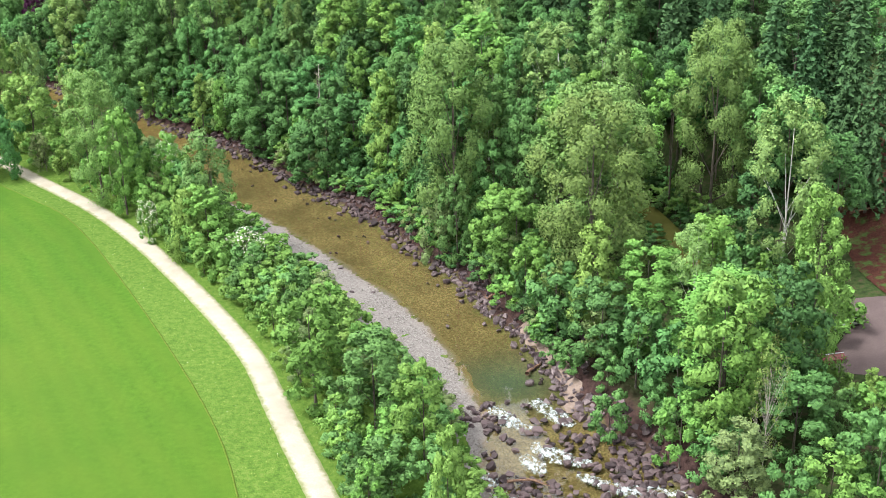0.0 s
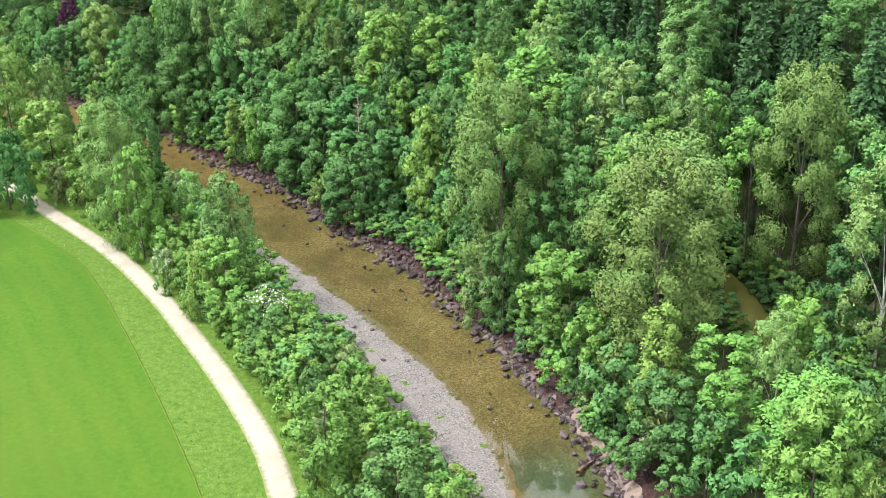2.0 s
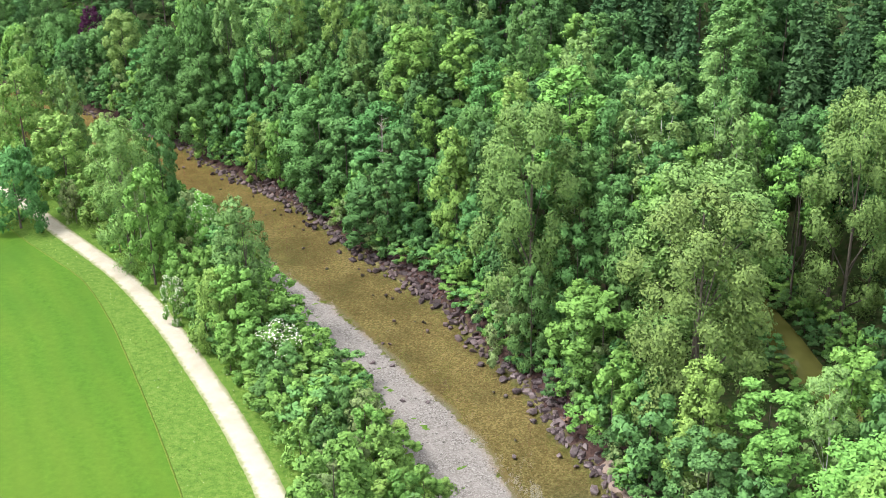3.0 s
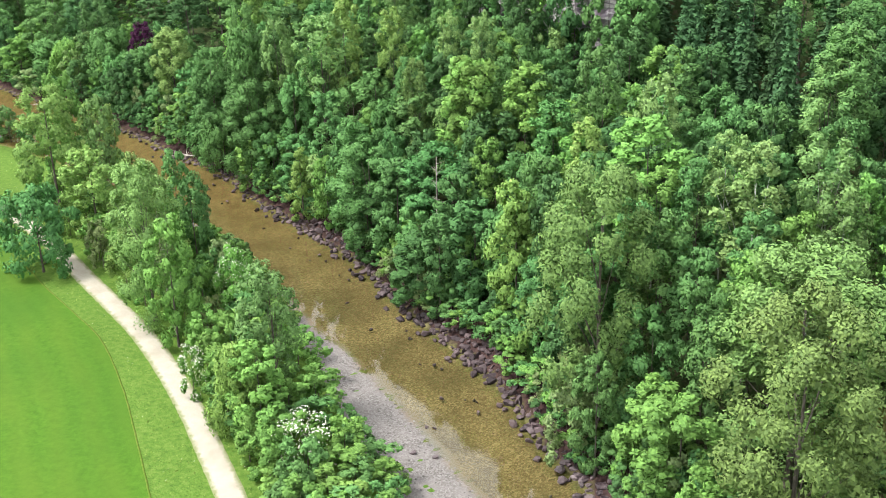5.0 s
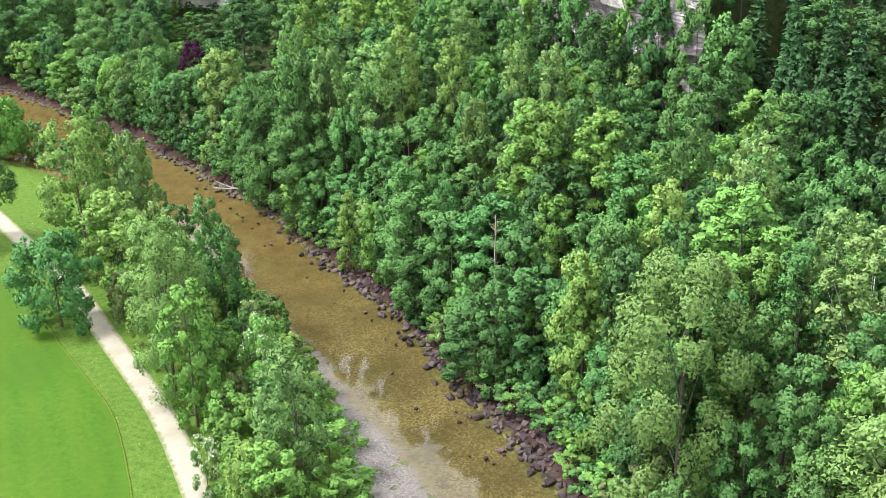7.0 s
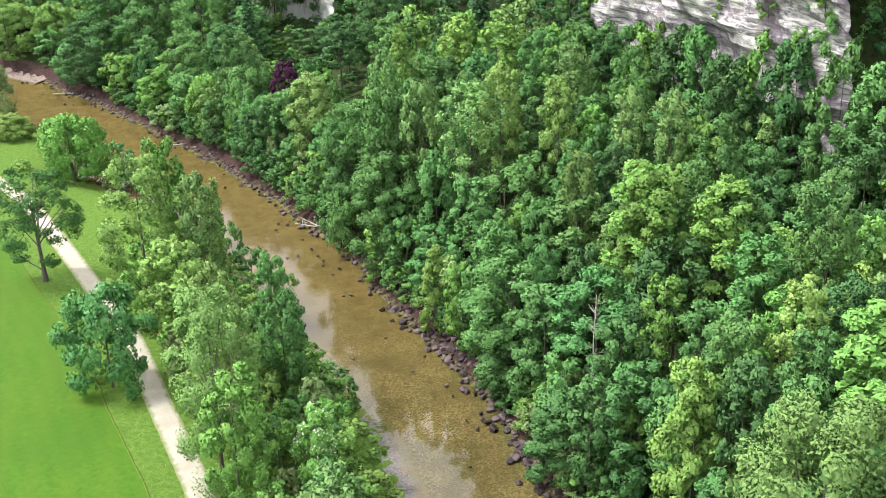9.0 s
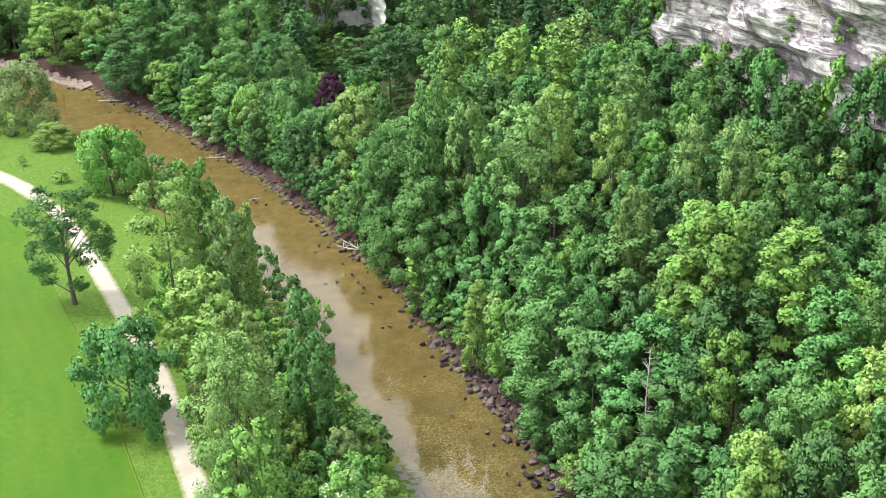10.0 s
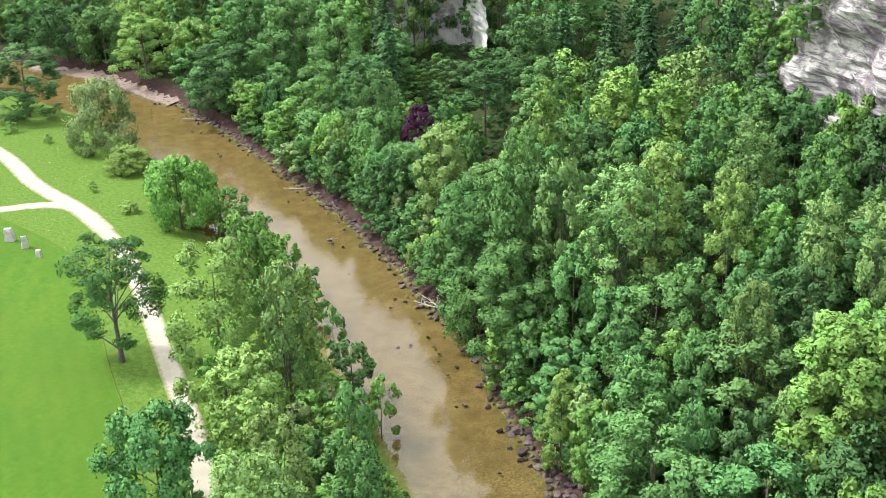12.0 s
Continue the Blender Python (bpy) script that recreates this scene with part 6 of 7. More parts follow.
far_tree("bright", -171.6, 505.6, 6.1, 3.8, 1)
far_tree("bright", -178.6, 486.9, 2.8, 2.6, 1)
far_tree("dark", -181.8, 515.5, 4.4, 3.2, 1)
far_tree("dark", -205.5, 486.6, 5.0, 2.9, 1)
far_tree("bright", -161.7, 513.8, 5.0, 4.2, 1)
far_tree("ash", -198.6, 481.6, 6.5, 2.6, 1)
far_tree("dark", -178.7, 452.1, 4.1, 3.8, 1)
far_tree("ash", -206.8, 489.9, 4.6, 3.8, 1)
far_tree("bright", -145.5, 495.6, 5.4, 4.0, 1)
far_tree("bright", -134.8, 484.5, 2.7, 3.5, 1)
far_tree("blue", -206.3, 513.6, 3.6, 2.6, 1)
far_tree("bright", -135.4, 473.4, 3.9, 2.5, 1)
far_tree("blue", -147.5, 436.5, 3.9, 3.2, 1)
far_tree("ash", -190.1, 440.2, 3.4, 3.5, 1)
far_tree("dark", -151.9, 511.5, 3.6, 3.4, 1)
far_tree("bright", -184.4, 497.6, 5.5, 3.0, 1)
far_tree("blue", -193.2, 454.0, 3.3, 2.7, 1)
far_tree("ash", -204.2, 465.4, 3.8, 3.9, 1)
far_tree("blue", -142.2, 447.4, 5.4, 4.0, 1)
far_tree("bright", -209.0, 475.9, 3.1, 3.5, 1)
far_tree("bright", -199.1, 514.1, 2.7, 2.7, 1)
far_tree("dark", -203.4, 502.8, 5.8, 4.0, 1)
far_tree("dark", -171.1, 496.3, 3.4, 2.9, 1)
far_tree("blue", -176.7, 460.1, 2.6, 3.0, 1)
far_tree("dark", -173.4, 487.6, 5.1, 2.6, 1)
far_tree("dark", -201.3, 457.5, 4.3, 3.3, 1)
far_tree("bright", -141.5, 478.9, 6.3, 3.9, 1)
far_tree("blue", -174.8, 509.6, 5.0, 2.4, 1)
far_tree("bright", -159.6, 438.3, 5.1, 2.7, 1)
far_tree("blue", -159.5, 430.7, 5.3, 2.4, 1)
far_tree("dark", -197.9, 443.0, 3.2, 2.5, 1)
far_tree("blue", -198.3, 451.9, 3.1, 3.4, 1)
far_tree("ash", -167.3, 506.6, 6.5, 2.5, 1)
far_tree("bright", -138.4, 491.5, 4.9, 3.1, 1)
far_tree("bright", -212.2, 457.4, 6.0, 2.4, 1)
far_tree("dark", -220.9, 478.7, 4.4, 3.2, 1)
far_tree("dark", -191.6, 429.5, 3.7, 3.0, 1)
far_tree("bright", -189.8, 492.9, 3.2, 3.6, 1)
far_tree("blue", -197.6, 503.5, 5.1, 3.0, 1)
far_tree("blue", -161.0, 443.2, 3.7, 4.1, 1)
far_tree("dark", -174.9, 472.1, 2.9, 3.2, 1)
far_tree("blue", -166.5, 434.8, 5.5, 3.8, 1)
far_tree("bright", -145.0, 482.7, 4.8, 4.1, 1)
far_tree("ash", -158.9, 503.4, 3.7, 3.9, 1)
far_tree("bright", -220.2, 468.4, 4.5, 3.0, 1)
far_tree("blue", -164.9, 482.5, 6.1, 3.7, 1)
far_tree("bright", -186.0, 479.0, 3.4, 4.1, 1)
far_tree("blue", -154.9, 486.3, 2.9, 3.4, 1)
far_tree("blue", -164.9, 510.4, 4.5, 2.4, 1)
far_tree("bright", -182.3, 476.6, 3.5, 4.1, 1)
far_tree("blue", -165.4, 503.1, 5.9, 3.0, 1)
far_tree("blue", -210.4, 444.2, 4.1, 3.3, 1)
far_tree("ash", -218.2, 456.5, 5.0, 4.0, 1)
far_tree("ash", -191.5, 482.7, 3.0, 3.3, 1)
far_tree("blue", -214.6, 483.6, 4.9, 3.9, 1)
far_tree("blue", -214.9, 488.7, 4.6, 3.3, 1)
far_tree("dark", -208.6, 484.0, 4.1, 4.1, 1)
far_tree("ash", -136.3, 477.4, 2.7, 3.7, 1)
far_tree("ash", -139.6, 496.7, 6.1, 2.5, 1)
far_tree("blue", -150.7, 508.2, 4.3, 3.6, 1)
far_tree("ash", -211.8, 480.1, 3.2, 2.6, 1)
far_tree("dark", -184.6, 445.9, 5.6, 3.1, 1)
far_tree("bright", -211.3, 488.5, 3.1, 3.6, 1)
far_tree("ash", -152.0, 495.4, 3.6, 2.4, 1)
far_tree("ash", -167.1, 448.2, 3.7, 3.0, 1)
far_tree("bright", -155.6, 469.7, 4.5, 2.5, 1)
far_tree("bright", -172.6, 462.9, 3.9, 2.9, 1)
far_tree("dark", -142.7, 485.2, 4.0, 3.3, 1)
far_tree("ash", -199.8, 469.9, 4.4, 2.6, 1)
far_tree("ash", -176.9, 437.2, 5.7, 2.7, 1)
far_tree("dark", -199.0, 446.4, 6.1, 4.1, 1)
far_tree("dark", -163.1, 455.8, 3.5, 3.2, 1)
far_tree("dark", -190.4, 513.1, 5.5, 2.5, 1)
far_tree("ash", -168.9, 498.9, 2.8, 3.0, 1)
far_tree("bright", -160.3, 447.7, 4.7, 3.5, 1)
far_tree("ash", -179.0, 472.8, 5.0, 3.3, 1)
far_tree("blue", -170.3, 447.4, 2.7, 3.9, 1)
far_tree("dark", -196.5, 433.0, 2.9, 3.5, 1)
far_tree("ash", -206.5, 480.8, 3.3, 3.2, 1)
far_tree("dark", -169.8, 467.2, 3.5, 3.4, 1)
far_tree("bright", -194.2, 460.1, 2.5, 4.2, 1)
far_tree("blue", -210.8, 506.4, 4.7, 3.0, 1)
far_tree("bright", -149.4, 500.7, 6.3, 3.1, 1)
far_tree("blue", -213.1, 494.9, 6.1, 4.0, 1)
far_tree("ash", -155.4, 511.9, 3.4, 2.4, 1)
far_tree("dark", -221.7, 484.6, 2.7, 2.6, 1)
far_tree("bright", -154.9, 504.4, 6.1, 4.1, 1)
far_tree("bright", -181.5, 468.5, 4.0, 4.2, 1)
far_tree("dark", -159.0, 427.3, 5.3, 3.7, 1)
far_tree("ash", -170.9, 483.8, 3.1, 2.5, 1)
far_tree("ash", -134.4, 449.7, 5.1, 2.5, 1)
far_tree("bright", -156.8, 451.6, 4.8, 2.7, 1)
far_tree("ash", -161.5, 472.4, 2.9, 3.9, 1)
far_tree("ash", -182.7, 429.9, 3.4, 4.1, 1)
far_tree("dark", -193.6, 469.9, 6.5, 4.2, 1)
far_tree("dark", -139.7, 431.7, 2.9, 3.4, 1)
far_tree("blue", -215.2, 479.4, 5.3, 3.2, 1)
far_tree("ash", -155.3, 496.6, 2.7, 2.7, 1)
far_tree("bright", -146.1, 442.1, 6.0, 2.9, 1)
far_tree("bright", -152.8, 428.7, 3.3, 3.7, 1)
far_tree("bright", -202.0, 449.9, 5.7, 3.4, 1)
far_tree("ash", -189.7, 448.2, 4.5, 3.0, 1)
far_tree("blue", -153.3, 433.1, 3.9, 2.5, 1)
far_tree("bright", -207.8, 496.0, 6.1, 3.8, 1)
far_tree("dark", -184.3, 490.4, 5.8, 3.4, 1)
far_tree("blue", -188.6, 443.9, 4.0, 3.8, 1)
far_tree("dark", -333.4, 502.9, 6.8, 3.1, 1)
far_tree("dark", -274.3, 481.0, 9.5, 3.4, 1)
far_tree("bright", -391.7, 503.8, 7.2, 3.2, 1)
far_tree("ash", -363.0, 513.0, 8.5, 4.2, 1)
far_tree("ash", -261.9, 475.9, 6.9, 3.2, 1)
far_tree("ash", -315.4, 495.7, 6.1, 3.8, 1)
far_tree("bright", -293.5, 486.5, 8.4, 3.4, 1)
far_tree("blue", -236.8, 475.1, 5.1, 4.9, 1)
far_tree("dark", -384.5, 518.5, 8.0, 4.2, 1)
far_tree("ash", -271.4, 502.0, 9.3, 3.8, 1)
far_tree("ash", -408.1, 512.6, 7.1, 4.7, 1)
far_tree("ash", -270.8, 487.4, 4.7, 3.5, 1)
far_tree("ash", -243.9, 487.3, 5.5, 3.8, 1)
far_tree("ash", -345.5, 518.7, 4.4, 4.1, 1)
far_tree("blue", -406.6, 498.8, 8.7, 3.7, 1)
far_tree("blue", -366.3, 501.5, 8.5, 4.5, 1)
far_tree("ash", -312.1, 489.4, 7.3, 4.5, 1)
far_tree("ash", -345.2, 505.9, 8.7, 4.2, 1)
far_tree("blue", -378.2, 503.9, 5.4, 4.4, 1)
far_tree("ash", -386.7, 501.7, 9.6, 5.0, 1)
far_tree("ash", -289.9, 497.1, 4.3, 3.1, 1)
far_tree("bright", -341.5, 514.5, 7.5, 4.1, 1)
far_tree("blue", -283.3, 490.2, 6.4, 3.7, 1)
far_tree("ash", -284.0, 494.6, 4.6, 3.9, 1)
far_tree("bright", -329.2, 498.1, 7.7, 4.2, 1)
far_tree("blue", -408.6, 507.0, 4.6, 4.8, 1)
far_tree("blue", -252.1, 495.1, 7.8, 3.9, 1)
far_tree("blue", -309.6, 508.2, 6.3, 4.3, 1)
far_tree("blue", -402.4, 508.8, 4.3, 4.6, 1)
far_tree("bright", -250.8, 480.1, 6.7, 3.1, 1)
far_tree("bright", -287.3, 509.2, 6.0, 4.3, 1)
far_tree("ash", -419.9, 511.8, 5.2, 4.3, 1)
far_tree("dark", -404.9, 523.6, 4.7, 4.8, 1)
far_tree("ash", -294.3, 510.7, 8.8, 3.8, 1)
far_tree("bright", -360.6, 520.2, 6.9, 3.8, 1)
far_tree("dark", -395.4, 524.1, 7.8, 4.5, 1)
far_tree("blue", -322.2, 505.2, 4.7, 4.3, 1)
far_tree("dark", -310.1, 514.6, 7.7, 4.9, 1)
far_tree("ash", -355.1, 511.0, 7.4, 3.0, 1)
far_tree("bright", -286.3, 484.6, 7.5, 3.7, 1)
far_tree("dark", -365.3, 495.0, 9.2, 3.9, 1)
far_tree("bright", -257.5, 489.9, 8.9, 3.2, 1)
far_tree("bright", -391.9, 513.1, 9.7, 4.6, 1)
far_tree("blue", -279.3, 502.5, 6.5, 4.5, 1)
far_tree("bright", -300.8, 513.6, 5.5, 3.8, 1)
far_tree("blue", -305.5, 488.8, 4.7, 4.2, 1)
far_tree("bright", -373.6, 521.9, 9.7, 4.6, 1)
far_tree("blue", -314.5, 515.5, 7.9, 4.1, 1)
far_tree("ash", -223.3, 465.3, 4.7, 3.3, 1)
far_tree("bright", -245.2, 468.0, 4.6, 3.5, 1)

# the woods further off
far_tree("blue", -244.5, 510.8, 32.0, 7.4)
far_tree("bright", -361.6, 544.2, 38.1, 5.9)
far_tree("ash", -170.0, 516.4, 37.9, 5.8)
far_tree("airy", -337.6, 524.4, 31.3, 7.0)
far_tree("bright", -236.8, 549.6, 35.4, 6.9)
far_tree("dark", -165.2, 524.7, 31.5, 7.3)
far_tree("airy", -76.7, 406.8, 37.2, 7.3)
far_tree("bright", -244.1, 528.1, 35.8, 6.3)
far_tree("dark", -291.9, 520.9, 26.1, 5.5)
far_tree("bright", -388.1, 536.3, 30.0, 5.8)
far_tree("dark", -279.2, 553.6, 32.9, 7.5)
far_tree("ash", -318.0, 524.0, 29.1, 5.4)
far_tree("ash", -365.3, 521.3, 26.5, 7.6)
far_tree("airy", -370.7, 534.3, 30.9, 5.9)
far_tree("ash", -103.8, 425.9, 29.7, 6.0)
far_tree("bright", -300.3, 544.5, 36.7, 7.6)
far_tree("bright", -273.6, 534.5, 39.9, 7.0)
far_tree("dark", -327.7, 548.5, 37.9, 7.2)
far_tree("conifer", -95.0, 467.3, 24.4, 7.4)
far_tree("ash", -339.0, 542.2, 40.5, 6.9)
far_tree("bright", -349.0, 521.1, 25.9, 6.8)
far_tree("bright", -303.4, 554.3, 28.7, 5.5)
far_tree("ash", -406.1, 534.7, 32.5, 5.7)
far_tree("bright", -261.4, 490.0, 22.9, 6.6)
far_tree("bright", -386.5, 506.4, 26.0, 6.5)
far_tree("conifer", -80.6, 464.7, 31.1, 5.8)
far_tree("bright", -265.9, 546.8, 30.3, 5.7)
far_tree("airy", -230.7, 541.1, 28.9, 5.9)
far_tree("bright", -204.8, 479.5, 29.2, 7.4)
far_tree("bright", -251.1, 519.7, 39.7, 6.2)
far_tree("bright", -260.5, 565.5, 29.8, 6.7)
far_tree("blue", -339.5, 506.8, 26.2, 6.9)
far_tree("bright", -305.8, 533.5, 31.5, 7.4)
far_tree("dark", -124.7, 498.1, 32.0, 7.4)
far_tree("ash", -213.9, 484.4, 35.6, 6.7)
far_tree("lime", -231.2, 560.9, 26.1, 5.9)
far_tree("ash", -261.7, 510.7, 26.2, 6.1)
far_tree("conifer", -106.7, 471.1, 27.9, 5.5)
far_tree("dark", -283.8, 507.3, 29.8, 5.5)
far_tree("conifer", -51.6, 442.5, 30.9, 6.9)
far_tree("dark", -109.3, 481.5, 29.3, 6.9)
far_tree("bright", -391.1, 498.8, 14.2, 4.5)
far_tree("ash", -207.7, 443.7, 20.0, 4.3)
far_tree("dark", -144.6, 473.1, 28.7, 7.3)
far_tree("blue", -331.7, 533.1, 30.9, 7.4)
far_tree("ash", -274.1, 523.8, 32.2, 6.7)
far_tree("ash", -292.7, 535.8, 30.1, 7.3)
far_tree("ash", -231.9, 516.4, 34.4, 7.6)
far_tree("dark", -255.4, 499.8, 33.4, 6.9)
far_tree("ash", -347.9, 546.3, 36.4, 6.6)
far_tree("ash", -199.9, 519.4, 35.7, 6.2)
far_tree("ash", -93.4, 403.5, 28.4, 5.5)
far_tree("ash", -127.8, 480.0, 27.8, 7.3)
far_tree("ash", -303.9, 522.5, 35.7, 7.4)
far_tree("bright", -422.7, 537.9, 28.2, 7.1)
far_tree("dark", -408.4, 514.9, 23.7, 7.5)
far_tree("ash", -382.0, 543.3, 33.6, 7.0)
far_tree("blue", -288.4, 545.1, 32.8, 5.5)
far_tree("ash", -136.0, 496.1, 25.2, 7.2)
far_tree("blue", -261.8, 539.3, 29.3, 6.4)
far_tree("dark", -89.1, 476.0, 25.7, 5.9)
far_tree("ash", -227.1, 491.3, 35.6, 5.6)
far_tree("pale", -58.3, 431.1, 30.2, 7.5)
far_tree("dark", -178.6, 520.3, 34.8, 6.8)
far_tree("dark", -71.4, 442.6, 28.8, 5.8)
far_tree("dark", -214.1, 496.3, 36.5, 5.5)
far_tree("ash", -219.9, 510.3, 32.8, 6.3)
far_tree("airy", -381.5, 500.3, 18.5, 4.1)
far_tree("ash", -222.6, 531.0, 28.5, 6.5)
far_tree("ash", -198.2, 529.7, 37.1, 7.2)
far_tree("conifer", -59.6, 439.0, 31.7, 6.8)
far_tree("ash", -210.1, 527.7, 37.8, 7.2)
far_tree("ash", -234.4, 505.1, 37.7, 7.0)
far_tree("blue", -139.7, 484.7, 31.9, 7.1)
far_tree("blue", -315.6, 537.4, 37.5, 5.9)
far_tree("ash", -41.9, 433.0, 26.7, 6.4)
far_tree("dark", -248.9, 562.3, 37.8, 6.0)
far_tree("ash", -421.6, 524.8, 28.7, 5.8)
far_tree("ash", -246.7, 545.7, 34.2, 6.5)
far_tree("bright", -160.8, 515.4, 31.9, 5.7)
far_tree("bright", -255.2, 529.7, 38.0, 7.5)
far_tree("ash", -218.8, 520.2, 39.3, 6.6)
far_tree("ash", -53.0, 424.6, 31.2, 6.3)
far_tree("bright", -146.9, 497.4, 25.8, 6.8)
far_tree("bright", -296.0, 504.4, 22.9, 6.5)
far_tree("ash", -139.2, 508.5, 26.5, 7.5)
far_tree("lime", -107.0, 413.4, 34.5, 7.6)
far_tree("ash", -270.7, 499.4, 26.8, 5.7)
far_tree("bright", -95.5, 417.2, 29.8, 6.5)
far_tree("conifer", -115.9, 492.5, 30.4, 6.3)
far_tree("ash", -51.2, 430.6, 29.2, 5.6)
far_tree("bright", -234.8, 528.6, 39.6, 6.6)
far_tree("bright", -397.4, 533.7, 33.5, 5.9)
far_tree("blue", -384.4, 523.2, 27.6, 6.4)
far_tree("ash", -286.6, 497.6, 29.0, 6.3)
far_tree("ash", -356.6, 513.0, 26.6, 6.3)
far_tree("blue", -244.4, 496.0, 26.8, 6.0)
far_tree("airy", -211.4, 504.6, 41.0, 6.8)
far_tree("conifer", -48.5, 417.9, 29.0, 7.4)
far_tree("poplar", -197.2, 507.1, 36.9, 7.3)
far_tree("airy", -203.6, 491.0, 29.8, 5.5)
far_tree("dark", -294.0, 556.1, 35.0, 5.6)
far_tree("ash", -218.0, 542.5, 31.1, 6.8)
far_tree("ash", -271.0, 563.0, 38.3, 6.0)
far_tree("ash", -78.0, 451.7, 26.1, 6.5)
far_tree("airy", -396.7, 519.7, 28.9, 7.4)
far_tree("bright", -85.1, 422.3, 30.4, 6.8)
far_tree("conifer", -149.2, 513.1, 27.3, 6.9)
far_tree("airy", -371.6, 543.5, 39.4, 6.0)
far_tree("dark", -74.8, 431.6, 28.8, 5.6)
far_tree("ash", -232.0, 483.1, 33.1, 7.0)
far_tree("dark", -265.2, 519.4, 30.3, 6.2)
far_tree("blue", -272.8, 509.8, 27.8, 5.8)
far_tree("conifer", -116.7, 474.0, 27.3, 5.8)
far_tree("lime", -294.0, 513.1, 27.8, 5.8)
far_tree("bare", -240.3, 559.4, 35.0, 5.6)
far_tree("ash", -351.1, 534.9, 28.6, 6.7)
far_tree("bright", -307.6, 510.6, 32.0, 5.4)
finish_far_woods()


# ---- cliffs behind the woods ----
def cliff(name, line, foot, top, gap, bulge, seed, material):
    """A rock face along a line: beds step in and out, ledges and clefts; it overhangs a little."""
    mid = resample(line, gap)
    tan = np.gradient(mid, axis=0)
    tan /= np.linalg.norm(tan, axis=1)[:, None]
    nor = np.stack([tan[:, 1], -tan[:, 0]], 1)
    zs = np.arange(foot, top, gap * 0.75)
    rng = np.random.default_rng(seed)
    verts = []
    for j, z in enumerate(zs):
        bed = rng.uniform(-0.55, 0.55) * bulge * 0.22
        for i, (m, n) in enumerate(zip(mid, nor)):
            p = Vector((m[0] * 0.09, m[1] * 0.09, z * 0.13 + seed))
            q = Vector((m[0] * 0.3, m[1] * 0.3, z * 0.9 + seed))
            d = bulge * (noise.noise(p) * 1.3 + 0.45 * noise.noise(p * 2.7)) + bed * (0.5 + noise.noise(p * 3)) + 0.5 * noise.noise(q) - 0.10 * (z - foot)
            verts.append((m[0] - n[0] * d, m[1] - n[1] * d, z))
    w = len(mid)
    for m, n in zip(mid, nor):
        verts.append((m[0] + n[0] * 14, m[1] + n[1] * 14, top + 1.5))
    faces = [(j * w + i, j * w + w + i, j * w + w + i + 1, j * w + i + 1) for j in range(len(zs)) for i in range(w - 1)]
    return new(name, mesh_of(name, verts, [f[::-1] for f in faces], material))


tagged(cliff("cliff", [(-62, 410), (-51, 396), (-41, 385), (-26, 367), (-10, 349), (4, 334)], 10, 84, 1.5, 2.6, 3, M_CLIFF), "pale layered limestone cliff with dark weathered bands", "cliff", kind="structure")
tagged(cliff("cliff", [(-232, 518), (-220, 521.5), (-209, 524), (-201, 527), (-192, 529.5), (-183, 523), (-172, 513)], 8, 46, 1.2, 1.3, 9, M_CLIFF_PALE), "bare whitish rock wall above a small clearing", "cliff", kind="structure")

# ---- the car park, the mill canal and the litter slope on the other bank ----
park = ribbon("parking_area", [(63.5, 157), (66, 163), (68.5, 170), (70, 181)], [-5.5, -3, 0, 3, 5.5], M_PARK, 0.10, 1.5, 0.5)
tagged(park, "worn brownish gravel parking area under the trees", "parking area", kind="structure")
canal = ribbon("canal", [(31, 262), (36, 245), (39, 231), (41.8, 219.6), (43.6, 208.6), (46.2, 197.7), (49, 189.5), (55, 176)], [-3, -1.5, 0, 1.5, 3], M_CANAL, 0.12, 2.0)
tagged(canal, "still olive-green mill canal between grassy banks", "canal", kind="structure")
slope = ribbon("leaf_litter_slope", [(82, 166), (76, 184), (76, 198), (78, 210), (79, 222), (77, 236)], [-3, 1, 5, 10, 18, 28, 40], M_LITTER, 0.20, 2.0, 0.6)
tagged(slope, "steep bank covered in rust-brown leaf litter", "slope", kind="structure")


def stone_mesh(rng, n=16, squash=(1, 1, 0.7)):
    """An angular block: the hull of points round an egg."""
    bm = bmesh.new()
    for _ in range(n):
        v = Vector(rng.normal(size=3)).normalized()
        p = Vector((abs(v.x) ** 0.75 * math.copysign(1, v.x), abs(v.y) ** 0.75 * math.copysign(1, v.y), abs(v.z) ** 0.75 * math.copysign(1, v.z)))
        bm.verts.new([float(p[i] * squash[i] * rng.uniform(0.8, 1.05)) for i in range(3)])
    hull = bmesh.ops.convex_hull(bm, input=bm.verts[:])
    bmesh.ops.delete(bm, geom=[g for g in hull["geom_interior"] if isinstance(g, bmesh.types.BMVert)], context="VERTS")
    return bm


